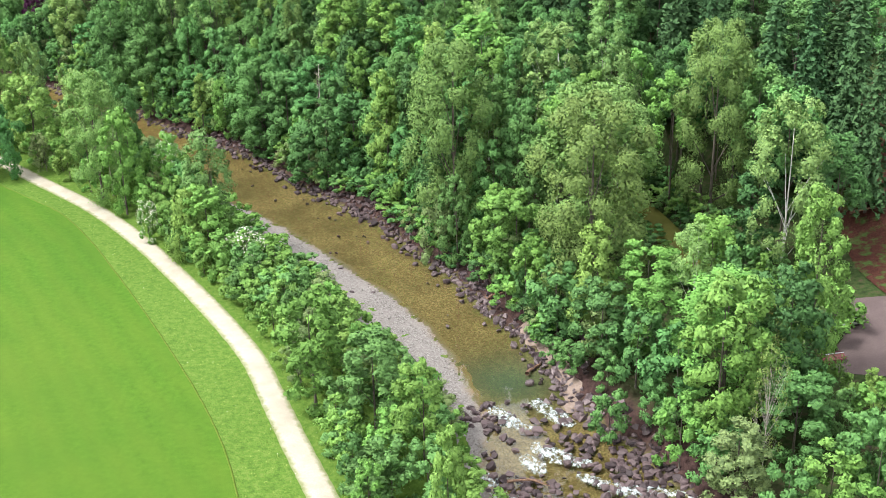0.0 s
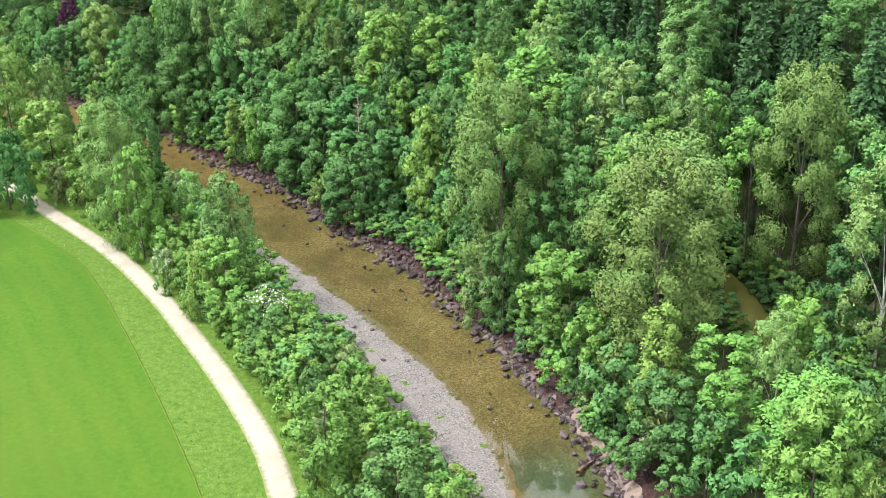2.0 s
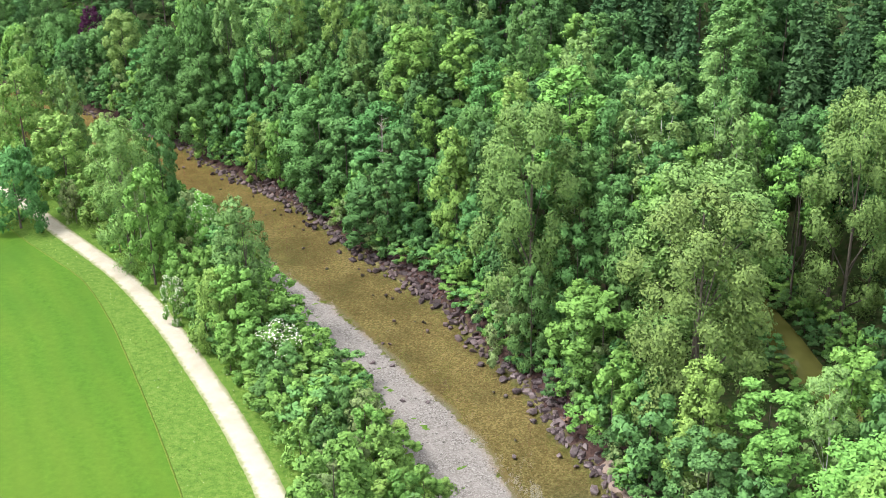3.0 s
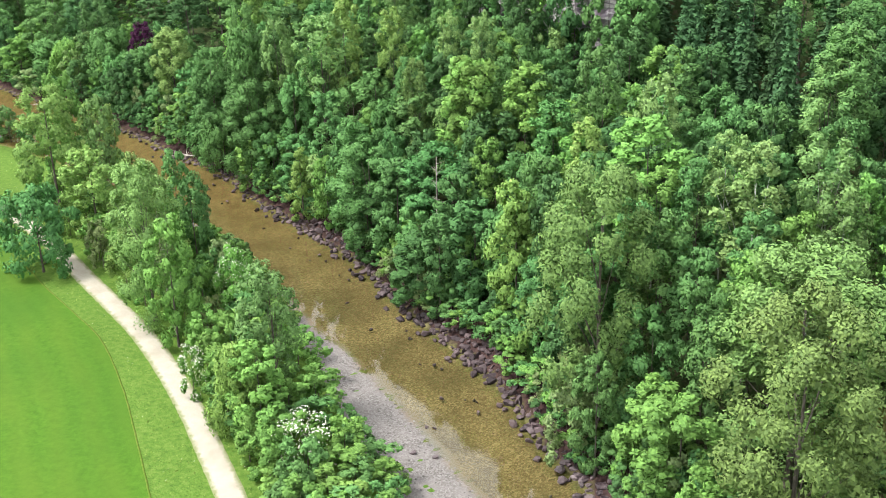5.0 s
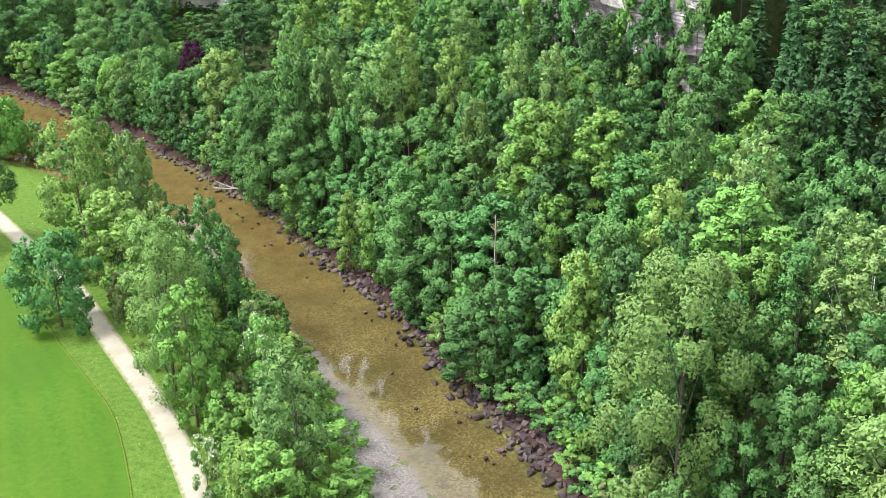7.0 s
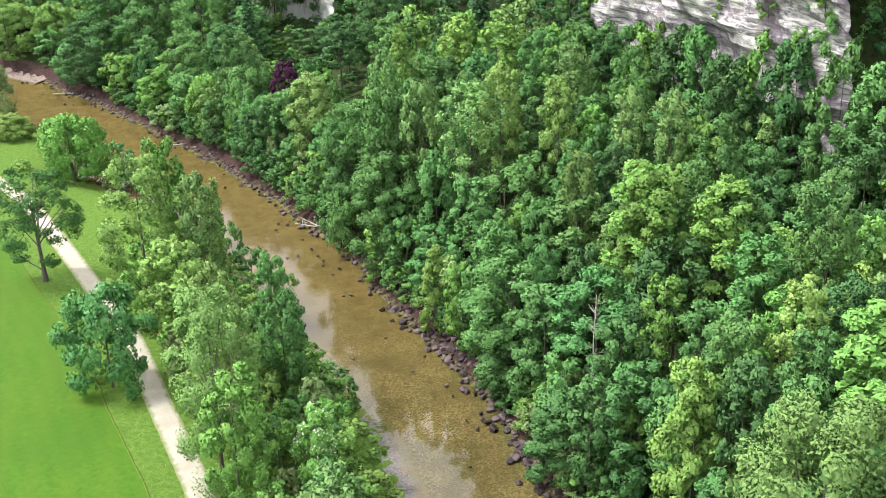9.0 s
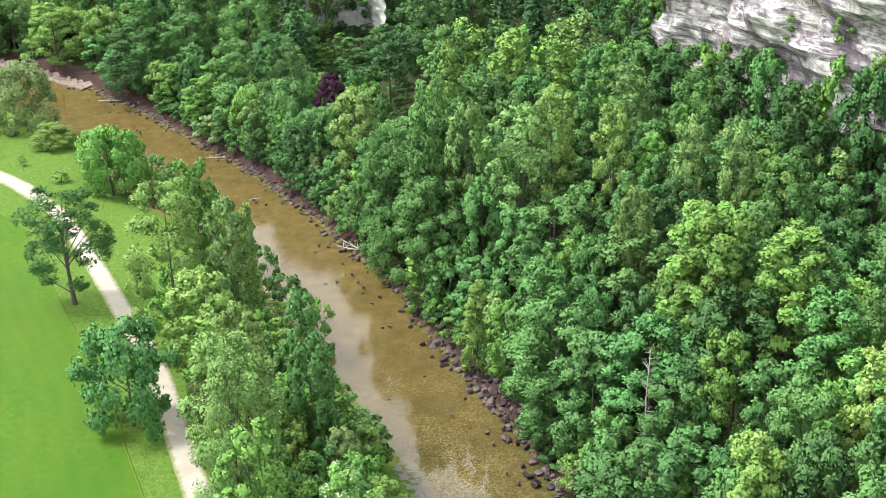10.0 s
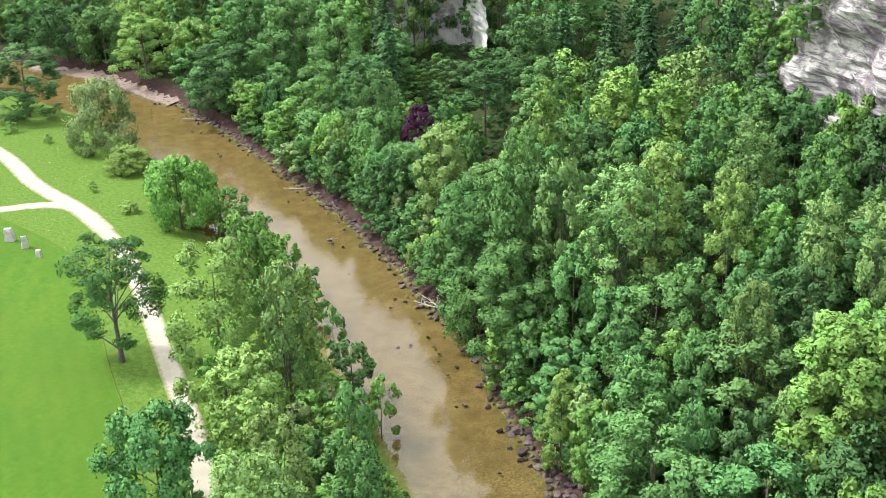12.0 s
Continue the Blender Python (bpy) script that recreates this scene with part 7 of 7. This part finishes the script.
def standing_stone(x, y, h, w, turn):
    rng = np.random.default_rng(int(h * 100))
    bm = bmesh.new()
    bmesh.ops.create_cube(bm, size=1)
    bmesh.ops.subdivide_edges(bm, edges=bm.edges[:], cuts=4, use_grid_fill=True)
    for v in bm.verts:
        taper = 1.1 - 0.35 * (v.co.z + 0.5)
        v.co = Vector((v.co.x * w * taper, v.co.y * w * 0.6 * taper, (v.co.z + 0.5) * h - 0.15))
        v.co += 0.16 * noise.noise_vector(v.co * 0.9 + Vector((h, 0, 0))) + 0.05 * noise.noise_vector(v.co * 3)
    bmesh.ops.bevel(bm, geom=[e for e in bm.edges if e.calc_face_angle(0) > 0.9], offset=0.06, segments=1, affect="EDGES")
    me = bpy.data.meshes.new("standing_stone")
    bm.to_mesh(me)
    bm.free()
    me.materials.append(M_STONE)
    ob = new("standing_stone", me)
    ob.matrix_basis = pose(x, y, float(height(x, y)), 3, -2, turn)
    return tagged(ob, f"{'tall' if h > 2.5 else 'low'} rough grey standing stone on the meadow", "standing stone", "stones on the meadow")


standing_stone(-219.0, 347.1, 3.4, 2.2, 20)
standing_stone(-212.6, 345.4, 3.2, 1.5, 50)
standing_stone(-206.0, 343.0, 1.9, 1.3, 10)


# ---- cars ----
def plain(name, rgb, rough=0.4, metal=0.0, coat=0.0):
    k = Mat(name, rough, 0.5)
    p = k.local()
    k.color(k.mix(k.math("MULTIPLY", k.noise(p, 3, 4), 0.25), rgb, tuple(v * 0.75 for v in rgb)))
    k.bsdf.inputs["Metallic"].default_value, k.bsdf.inputs["Coat Weight"].default_value = metal, coat
    return k.m


M_WHITE, M_SILVER = plain("paint_white", (0.6, 0.61, 0.64), 0.35, 0, 0.6), plain("paint_silver", (0.36, 0.36, 0.40), 0.35, 0.4, 0.6)
M_GLASS, M_TYRE, M_RIM = plain("car_glass", (0.015, 0.018, 0.022), 0.08), plain("tyre", (0.02, 0.02, 0.02), 0.9), plain("rim", (0.5, 0.5, 0.52), 0.3, 1)
M_RED, M_LAMP = plain("tail_lamp", (0.35, 0.01, 0.01), 0.25), plain("head_lamp", (0.7, 0.7, 0.72), 0.15)
M_ROOF, M_ROOF2, M_TRIM = plain("roof_red", (0.075, 0.014, 0.014), 0.8), plain("wall_red", (0.17, 0.06, 0.058), 0.85), plain("trim_white", (0.5, 0.52, 0.56), 0.6)


def section_body(profile, half, inset):
    """A closed body from a side outline (y, z), narrower towards its top."""
    bm = bmesh.new()
    top = max(z for y, z in profile)
    low = min(z for y, z in profile)
    sides = []
    for s in (-1, 1):
        sides.append([bm.verts.new((s * (half - inset * ((z - low) / (top - low)) ** 2), y, z)) for y, z in profile])
    bm.faces.new(sides[0])
    bm.faces.new(sides[1][::-1])
    n = len(profile)
    for i in range(n):
        j = (i + 1) % n
        bm.faces.new((sides[0][j], sides[0][i], sides[1][i], sides[1][j]))
    bmesh.ops.recalc_face_normals(bm, faces=bm.faces[:])
    bmesh.ops.bevel(bm, geom=bm.edges[:], offset=0.05, segments=2, affect="EDGES")
    return bm


def box(cx, cy, cz, sx, sy, sz, bevel=0.0):
    bm = bmesh.new()
    bmesh.ops.create_cube(bm, size=1)
    for v in bm.verts:
        v.co = Vector((cx + v.co.x * sx, cy + v.co.y * sy, cz + v.co.z * sz))
    if bevel:
        bmesh.ops.bevel(bm, geom=bm.edges[:], offset=bevel, segments=2, affect="EDGES")
    return bm


def wheel(car, x, y, r):
    bm = bmesh.new()
    bmesh.ops.create_cone(bm, cap_ends=True, segments=20, radius1=r, radius2=r, depth=0.22, matrix=pose(x, y, r, 0, 90, 0))
    bmesh.ops.bevel(bm, geom=[e for e in bm.edges if len(e.link_faces) == 2 and e.calc_face_angle(0) > 1], offset=0.03, segments=2, affect="EDGES")
    tyre = part("wheel", bm, M_TYRE, car)
    bm = bmesh.new()
    bmesh.ops.create_cone(bm, cap_ends=True, segments=16, radius1=r * 0.62, radius2=r * 0.5, depth=0.25, matrix=pose(x, y, r, 0, 90 if x > 0 else -90, 0))
    part("rim", bm, M_RIM, tyre, "silver wheel rim")


def car(x, y, turn, paint, words, tall):
    root = new("car")
    root.matrix_basis = pose(x, y, float(height(x, y)) + 0.10, 0, 0, turn)
    t = tall
    part("body", section_body([(-2.1, 0.35), (-2.12, 0.80), (-1.95, 0.95), (2.05, 0.98), (2.18, 0.80), (2.15, 0.35)], 0.90, 0.10), paint, root)
    part("cabin", section_body([(-1.98, 0.93), (-1.62, t - 0.06), (-1.2, t), (0.35, t), (0.6, t - 0.04), (1.25, 0.96)], 0.80, 0.22), M_GLASS, root, "dark tinted glazing")
    part("roof", section_body([(-1.70, t - 0.05), (-1.2, t + 0.03), (0.38, t + 0.03), (0.62, t - 0.03)], 0.60, 0.05), paint, root)
    for s in (-1, 1):
        part("pillar", section_body([(-1.35, 0.95), (-1.28, t), (-1.05, t), (-1.0, 0.95)], 0.02, 0.0), paint, root).location = (s * 0.72, 0, 0)
        part("tail_lamp", box(s * 0.70, -2.10, 0.83, 0.30, 0.10, 0.18, 0.02), M_RED, root, "red tail lamp")
        part("headlight", box(s * 0.68, 2.13, 0.75, 0.36, 0.10, 0.16, 0.02), M_LAMP, root, "clear headlight")
        part("door_mirror", box(s * 0.98, 0.75, 1.02, 0.20, 0.12, 0.14, 0.03), paint, root)
        for yy in (-1.3, 1.35):
            wheel(root, s * 0.80, yy, 0.34)
    part("bumper", box(0, -2.13, 0.48, 1.7, 0.12, 0.26, 0.03), M_TYRE, root, "dark plastic rear bumper")
    return tagged(root, words, "car", "parked cars")


car(65.2, 173.0, 4, M_WHITE, "white estate car parked on the gravel", 1.62)
car(62.4, 171.2, 22, M_SILVER, "silver grey hatchback parked beside the trees", 1.48)

# a small red-roofed shed
shed = new("shed")
shed.matrix_basis = pose(59.2, 162.4, float(height(59.2, 162.4)), 0, 0, 12) @ Matrix.Diagonal((0.66, 0.62, 0.6, 1))
part("wall", box(0, 0, 1.0, 4.4, 2.6, 2.0, 0.03), M_ROOF2, shed)
# one roof slope is dark red, the other takes the lighter wall red
part("roof", section_body([(-0.15, 2.42), (-0.1, 2.52), (2.0, 1.95), (2.0, 1.83)], 2.6, 0.0), M_ROOF, shed, "dark red roof slope")
part("roof", section_body([(0.15, 2.42), (0.1, 2.52), (-1.9, 1.70), (-1.9, 1.58)], 2.6, 0.0), M_ROOF2, shed, "lighter red roof slope")
part("ridge", box(0, 0, 2.54, 5.3, 0.34, 0.12, 0.03), M_TRIM, shed, "white ridge strip")
tagged(shed, "low shed with dark and lighter red roof slopes and white ridge", "shed")


# ---- dead wood ----
def log(x, y, length, r, turn, tip, words, lift=0.1, forks=2):
    rng = np.random.default_rng(int(abs(x) * 10 + length * 7))
    pts = [((i / 6 - 0.5) * length, 0.06 * length * math.sin(i * 0.9) * 0.5, 0) for i in range(7)]
    pieces = [tube(pts, [r * (1.1 - 0.12 * i) for i in range(7)], 8)]
    for _ in range(forks):
        i = int(rng.integers(2, 6))
        p = Vector(pts[i])
        w = Vector((rng.uniform(0.5, 1.4), rng.uniform(-1.2, 1.2), rng.uniform(0.1, 0.9))) * length * 0.16
        pieces.append(tube([p, p + w * 0.6, p + w * 1.2 + Vector((0, 0, 0.1))], [r * 0.5, r * 0.32, r * 0.12], 5))
    v, f = joined(pieces)
    ob = new("log", mesh_of("log", v, f, BARK_DEAD if "grey" in words else M_DRIFT, True))
    ob.matrix_basis = pose(x, y, max(float(height(x, y)), -0.1) + lift, 0, tip, turn)
    return tagged(ob, words, "log", "dead wood")


M_DRIFT = make_bark("driftwood", (0.10, 0.055, 0.04), (0.30, 0.19, 0.13))
log(6.2, 201.0, 4.5, 0.28, 70, 3, "reddish driftwood trunk stranded on the rocks", 0.9)
log(7.0, 200.2, 3.5, 0.20, 20, -8, "reddish driftwood trunk stranded on the rocks", 1.0)
log(5.2, 200.6, 3.0, 0.18, 120, 10, "reddish driftwood trunk stranded on the rocks", 1.0)
log(11.6, 174.6, 4.0, 0.35, 60, 4, "broken brown tree stump lying in the shallows", 0.4, 4)
log(7.4, 140.6, 4.6, 0.22, 10, 3, "wet brown log jammed between boulders", 0.9)
log(9.6, 140.0, 3.6, 0.16, -25, 3, "wet brown log jammed between boulders", 0.9)
log(-115.5, 361.0, 9.0, 0.20, 150, 4, "grey fallen branch hanging over the water", 0.7, 6)
log(-117.0, 360.0, 7.0, 0.14, 165, 6, "grey fallen branch hanging over the water", 0.9, 6)
log(-182.0, 410.0, 6.0, 0.18, 200, 3, "grey fallen branch lying in the shallows", 0.3, 4)
log(-154.3, 383.5, 3.0, 0.18, 60, 3, "grey stranded branch in the middle of the river", 0.25, 3)
log(-247.0, 452.0, 9.0, 0.18, 30, 3, "grey fallen branch hanging over the water", 0.5, 5)
for lx, ly, ll, lt in ((82, 218, 13, 35), (86, 224, 15, -25), (90, 232, 12, 10), (84, 210, 9, 60), (94, 226, 14, 80), (80, 207, 8, 0)):
    log(lx, ly, ll, 0.26, lt, 12 * math.cos(radians(lt)) * -1, "fallen reddish tree trunk on the leaf-littered slope", 0.8, 3)
snag(-32.5, 279.5, 26)
snag(-81.0, 257.5, 22)
for bx, by, bz, bh, br in ((-58, 402, 52, 7, 3.2), (-54, 398, 60, 6, 2.8), (-50, 393, 66, 7, 3.0), (-46, 388, 70, 6, 2.6), (-30, 371, 58, 5, 2.2), (-22, 361, 54, 6, 2.4), (-18, 356, 62, 5, 2.0),
                          (-12, 349, 57, 6, 2.6), (-6, 342, 50, 7, 3.0), (-2, 338, 60, 6, 2.4), (-36, 377, 72, 6, 2.5), (-26, 366, 70, 5, 2.2), (-60, 405, 46, 7, 3.0), (-52, 396, 72, 8, 3.6), (-47, 390, 76, 8, 3.6), (-42, 384, 78, 8, 3.4), (-57, 401, 66, 8, 3.4), (-36, 378, 80, 8, 3.4), (-186, 522, 22, 5, 2.4), (-180, 518, 28, 6, 2.6)):
    back = 0.07 * (bz - 10) if bx > -100 else 0
    ledge_shrub("ash" if bx % 2 else "bright", bx - 0.77 * back, by - 0.64 * back, bz, bh, br)

# trees at the foot of the big cliff and bushes on its overgrown end
rng = np.random.default_rng(41)
for i in range(13):
    f = i / 12
    fx, fy = -68 + 74 * f + rng.uniform(-1.5, 1.5), 404 - 78 * f + rng.uniform(-1.5, 1.5)
    top = 43 + 12 * f + rng.uniform(-3, 3)
    fx, fy = fx - 1.5, fy - 1.3
    tree(("ash", "bright", "dark", "ash")[i % 4], fx, fy, top - float(height(fx, fy)), rng.uniform(5.2, 6.8), 4)
for i in range(46):
    f, z = rng.uniform(0, 1), rng.uniform(36, 80)
    reach = 10 + 9 * min(max((z - 40) / 20, 0), 1)
    bx, by = -63.5 + reach * f, 408.5 - 1.22 * reach * f
    lean = 0.10 * (z - 10)
    ledge_shrub(("ash", "bright", "dark")[i % 3], bx - 0.77 * lean, by - 0.64 * lean, z, rng.uniform(5, 8), rng.uniform(2.2, 3.8))


# ---- rapids, gravel and the blocks of the bank ----
def foam_patch(x, y, length, width, turn):
    """White water: a ragged, lumpy sheet on the stream."""
    rng = np.random.default_rng(int(abs(x) * 13 + length * 11))
    bm = bmesh.new()
    n, m = 26, 9
    grid = []
    for i in range(n):
        u = i / (n - 1)
        wide = width * (0.35 + 0.65 * math.sin(math.pi * u) ** 0.6) * rng.uniform(0.65, 1.2)
        row = []
        for j in range(m):
            v = j / (m - 1) * 2 - 1
            q = Vector((u * length * 1.3, v * wide * 2, x))
            z = 0.10 + 0.30 * (1 - v * v) * abs(noise.noise(q * 0.9)) + 0.14 * noise.noise(q * 2.3) - 0.25 * (abs(v) > 0.95) - 0.2 * (i in (0, n - 1))
            row.append(bm.verts.new(((u - 0.5) * length, v * wide * 0.5 + 0.5 * noise.noise(q * 0.5), z)))
        grid.append(row)
    for i in range(n - 1):
        for j in range(m - 1):
            bm.faces.new((grid[i][j], grid[i + 1][j], grid[i + 1][j + 1], grid[i][j + 1]))
    for f in bm.faces:
        f.smooth = True
    me = bpy.data.meshes.new("white_water")
    bm.to_mesh(me)
    bm.free()
    me.materials.append(M_FOAM)
    ob = new("white_water", me)
    ob.matrix_basis = pose(x, y, 0.02, 0, 0, turn)
    return tagged(ob, "foaming white water tumbling between boulders", "water", "rapids", "structure")


for fx, fy, fl, fw, ft in ((5.6, 160.2, 6.5, 2.2, -50), (7.6, 157.0, 5.0, 1.6, -20), (12.2, 162.6, 4.5, 2.0, -60), (14.8, 158.8, 5.5, 2.4, -50), (9.4, 145.8, 5.0, 2.4, -60),
                           (13.6, 147.8, 6.0, 2.6, -40), (16.2, 146.2, 4.0, 1.6, -20), (2.4, 142.0, 3.5, 2.0, -50), (20.4, 139.4, 6.0, 1.8, -35), (25.0, 138.0, 6.0, 2.4, -10),
                           (30.0, 136.8, 4.5, 1.6, -30), (17.5, 141.5, 4.0, 1.6, -30), (10.6, 149.6, 4.0, 1.5, -75), (5.0, 136.5, 6.0, 2.0, -40)):
    foam_patch(fx, fy, fl * 1.15, fw * 1.5, ft)

block_rng = np.random.default_rng(21)
BLOCKS = []
for b in range(14):
    bm = stone_mesh(block_rng, 18 if b % 2 else 14, (1.0, block_rng.uniform(0.6, 0.9), block_rng.uniform(0.5, 0.75)))
    me = bpy.data.meshes.new("boulder")
    bm.to_mesh(me)
    bm.free()
    me.materials.append(M_ROCK)
    BLOCKS.append(me)


def bank_places(line, lo, hi, gap, near, far, rng):
    """Places for blocks along a line, in rows from lo to hi beside it."""
    mid = resample(line, gap)
    tan = np.gradient(mid, axis=0)
    tan /= np.linalg.norm(tan, axis=1)[:, None]
    for m, t in zip(mid, tan):
        if not near < m[1] < far:
            continue
        wide = hi * (0.72 + 0.38 * math.sin(m[1] * 0.13) + 0.15 * math.sin(m[1] * 0.41))
        for o in np.arange(lo, wide, gap):
            if rng.random() < 0.90 if o > -0.3 else rng.random() < 0.16:
                q = m + t * rng.normal(0, gap * 0.3) + np.array([t[1], -t[0]]) * (o + rng.normal(0, gap * 0.25))
                yield q[0], q[1]


places = []
for x, y in bank_places(RIGHT_WATER, -2.4, 3.7, 1.08, 166, 325, block_rng):
    places.append((x, y, block_rng.uniform(0.45, 1.10)))
for x, y in bank_places(RIGHT_WATER, -1.6, 2.0, 1.0, 325, 500, block_rng):
    places.append((x, y, block_rng.uniform(0.35, 0.85)))
for x, y in bank_places(RIGHT_WATER, -9.0, 4.0, 1.2, 126, 166, block_rng):
    places.append((x, y, block_rng.uniform(0.45, 1.10)))
for _ in range(230):
    x, y = block_rng.uniform(2, 36), block_rng.uniform(128, 166)
    if offset(RIGHT_WATER, x, y) < -0.5 and offset(LEFT_WATER, x, y) > 0.2 and block_rng.random() < 0.75:
        places.append((x, y, block_rng.uniform(0.45, 1.0)))
for _ in range(520):  # the boulder field beside the rapids
    x, y = block_rng.uniform(14, 40), block_rng.uniform(126, 168)
    if -11 < offset(RIGHT_WATER, x, y) < 1.5:
        places.append((x, y, block_rng.uniform(0.5, 1.1)))
for cx, cy, n, spread in ((0.8, 159.5, 26, 2.2), (3.4, 157.0, 22, 2.0), (7.5, 139.5, 34, 3.0), (11.0, 138.0, 20, 2.5), (17.8, 169, 18, 2.2), (16.6, 184, 16, 2.5), (20, 177, 16, 2.4)):
    for _ in range(n):
        places.append((cx + block_rng.normal(0, spread), cy + block_rng.normal(0, spread * 0.7), block_rng.uniform(0.4, 0.95)))
for x, y, s in ((-28.3, 220.6, 0.75), (-24.7, 220.2, 0.6), (-27.5, 229.3, 0.5), (-17.4, 207.8, 0.55), (-21.6, 207.3, 0.6), (-29.1, 212.2, 0.4), (-26.2, 229.0, 0.45), (-133.4, 374.1, 0.6), (-154.5, 383.2, 0.7), (-153.2, 382.2, 0.5)):
    places.append((x, y, s))
for _ in range(60):  # loose stones in the stream
    i = int(block_rng.integers(8, 34))
    x, y = RIGHT_WATER[i][0] - abs(block_rng.normal(0, 5)) - 1, RIGHT_WATER[i][1] - abs(block_rng.normal(0, 4))
    places.append((x, y, block_rng.uniform(0.3, 0.6)))

bank = new("rock_bank")
tagged(bank, "bank of rough purplish-grey boulders along the river", "boulders", kind="structure")
order = sorted(range(len(places)), key=lambda i: abs(places[i][1] - 190))
loose_v, loose_f, loose_n = [], [], 0
zs = height(np.array([p[0] for p in places]), np.array([p[1] for p in places]))
for rank, i in enumerate(order):
    x, y, s = places[i]
    z = float(zs[i])
    if z < 0:
        z = max(z, -0.45) + 0.20
    me = BLOCKS[i % len(BLOCKS)]
    m = Matrix.LocRotScale((x, y, z + 0.20 * s), Euler((block_rng.normal(0, 0.25), block_rng.normal(0, 0.25), block_rng.uniform(0, 6.28))), (s, s, s * 0.95))
    if rank < 300:
        ob = new("boulder", me)
        ob.parent = bank
        ob.matrix_basis = m
    else:
        co = np.array([v.co for v in me.vertices]) @ np.array(m)[:3, :3].T + np.array(m)[:3, 3]
        loose_v.append(co)
        loose_f += [tuple(k_ + loose_n for k_ in p_.vertices) for p_ in me.polygons]
        loose_n += len(co)
rest = new("boulders", mesh_of("boulders", np.vstack(loose_v), loose_f, M_ROCK_FAR))
tagged(rest, "continuing rows of dark boulders edging the far bank", "boulders", kind="stuff")

# ---- cobbles on the gravel bar ----
peb = np.random.default_rng(8)
pv, pf, pn = [], [], 0
octa = np.array([(1, 0, 0), (0.2, 0.9, 0), (-1, 0.1, 0), (0, -0.8, 0), (0.1, 0, 0.55)])
for _ in range(9000):
    i = peb.random()
    x, y = peb.uniform(-70, 6), peb.uniform(122, 284)
    pv.append((x, y))
pv = np.array(pv)
ok = (offset(LEFT_WATER, pv[:, 0], pv[:, 1]) < 0.8) & (offset(LEFT_BANK, pv[:, 0], pv[:, 1]) > -0.5)
pv = pv[ok]
pz = height(pv[:, 0], pv[:, 1])
verts, faces = [], []
for (x, y), z in zip(pv, pz):
    s, a = peb.uniform(0.10, 0.30), peb.uniform(0, 6.28)
    c_, s_ = math.cos(a), math.sin(a)
    n = len(verts)
    verts += [(x + s * (c_ * p_[0] - s_ * p_[1]), y + s * (s_ * p_[0] + c_ * p_[1]), z + 0.10 + s * p_[2]) for p_ in octa]
    faces += [(n, n + 1, n + 4), (n + 1, n + 2, n + 4), (n + 2, n + 3, n + 4), (n + 3, n, n + 4)]
k = Mat("cobble", 0.85, 0.25)
M_COBBLE = k.color(k.ramp(k.island(), (0.0, (0.11, 0.10, 0.095)), (0.6, (0.20, 0.185, 0.175)), (1.0, (0.34, 0.32, 0.30)))).m
tagged(new("cobbles", mesh_of("cobbles", verts, faces, M_COBBLE)), "loose pale cobbles scattered over the gravel bar", "cobbles", kind="stuff")

# ---- tufts and flowers of the unmown verge ----
k = Mat("grass_tuft", 0.85, 0.12)
M_TUFT = k.color(k.mix(k.island(), (0.110, 0.190, 0.028), (0.210, 0.280, 0.070))).m
tuft = np.random.default_rng(12)
n = 60000
tx, ty = tuft.uniform(-300, -2, n), tuft.uniform(118, 420, n)
po, mo = offset(PATH_LINE, tx, ty), offset(MOWN_EDGE, tx, ty)
lbk = offset(LEFT_BANK, tx, ty)
ok = (mo > 0.3) & (np.abs(po) > 2.0) & (lbk < -1)
tx, ty = tx[ok], ty[ok]
tz = height(tx, ty)
c = np.stack([tx, ty, tz + 0.10], 1)
v, f = leaves(tuft, c, tuft.normal(size=c.shape) * 0.6 + np.array([0, 0, 0.8]), tuft.uniform(0.10, 0.22, len(c)), 0.6, 0.3)
tagged(new("verge_grass", mesh_of("verge_grass", v, f, M_TUFT)), "rough unmown grass tufts beside the path", "grass", kind="stuff")
pick = tuft.random(len(c)) < 0.10 * (0.4 + np.sin(tx * 0.3) * np.sin(ty * 0.21) > 0)
fc = c[pick] + np.array([0, 0, 0.28])
v, f = leaves(tuft, fc, tuft.normal(0, 0.3, fc.shape) + np.array([0, 0, 1]), tuft.uniform(0.05, 0.10, len(fc)), 0.8, 0.0)
tagged(new("wildflowers", mesh_of("wildflowers", v, f, M_BLOOM)), "scattered small white meadow flowers", "flowers", kind="stuff")
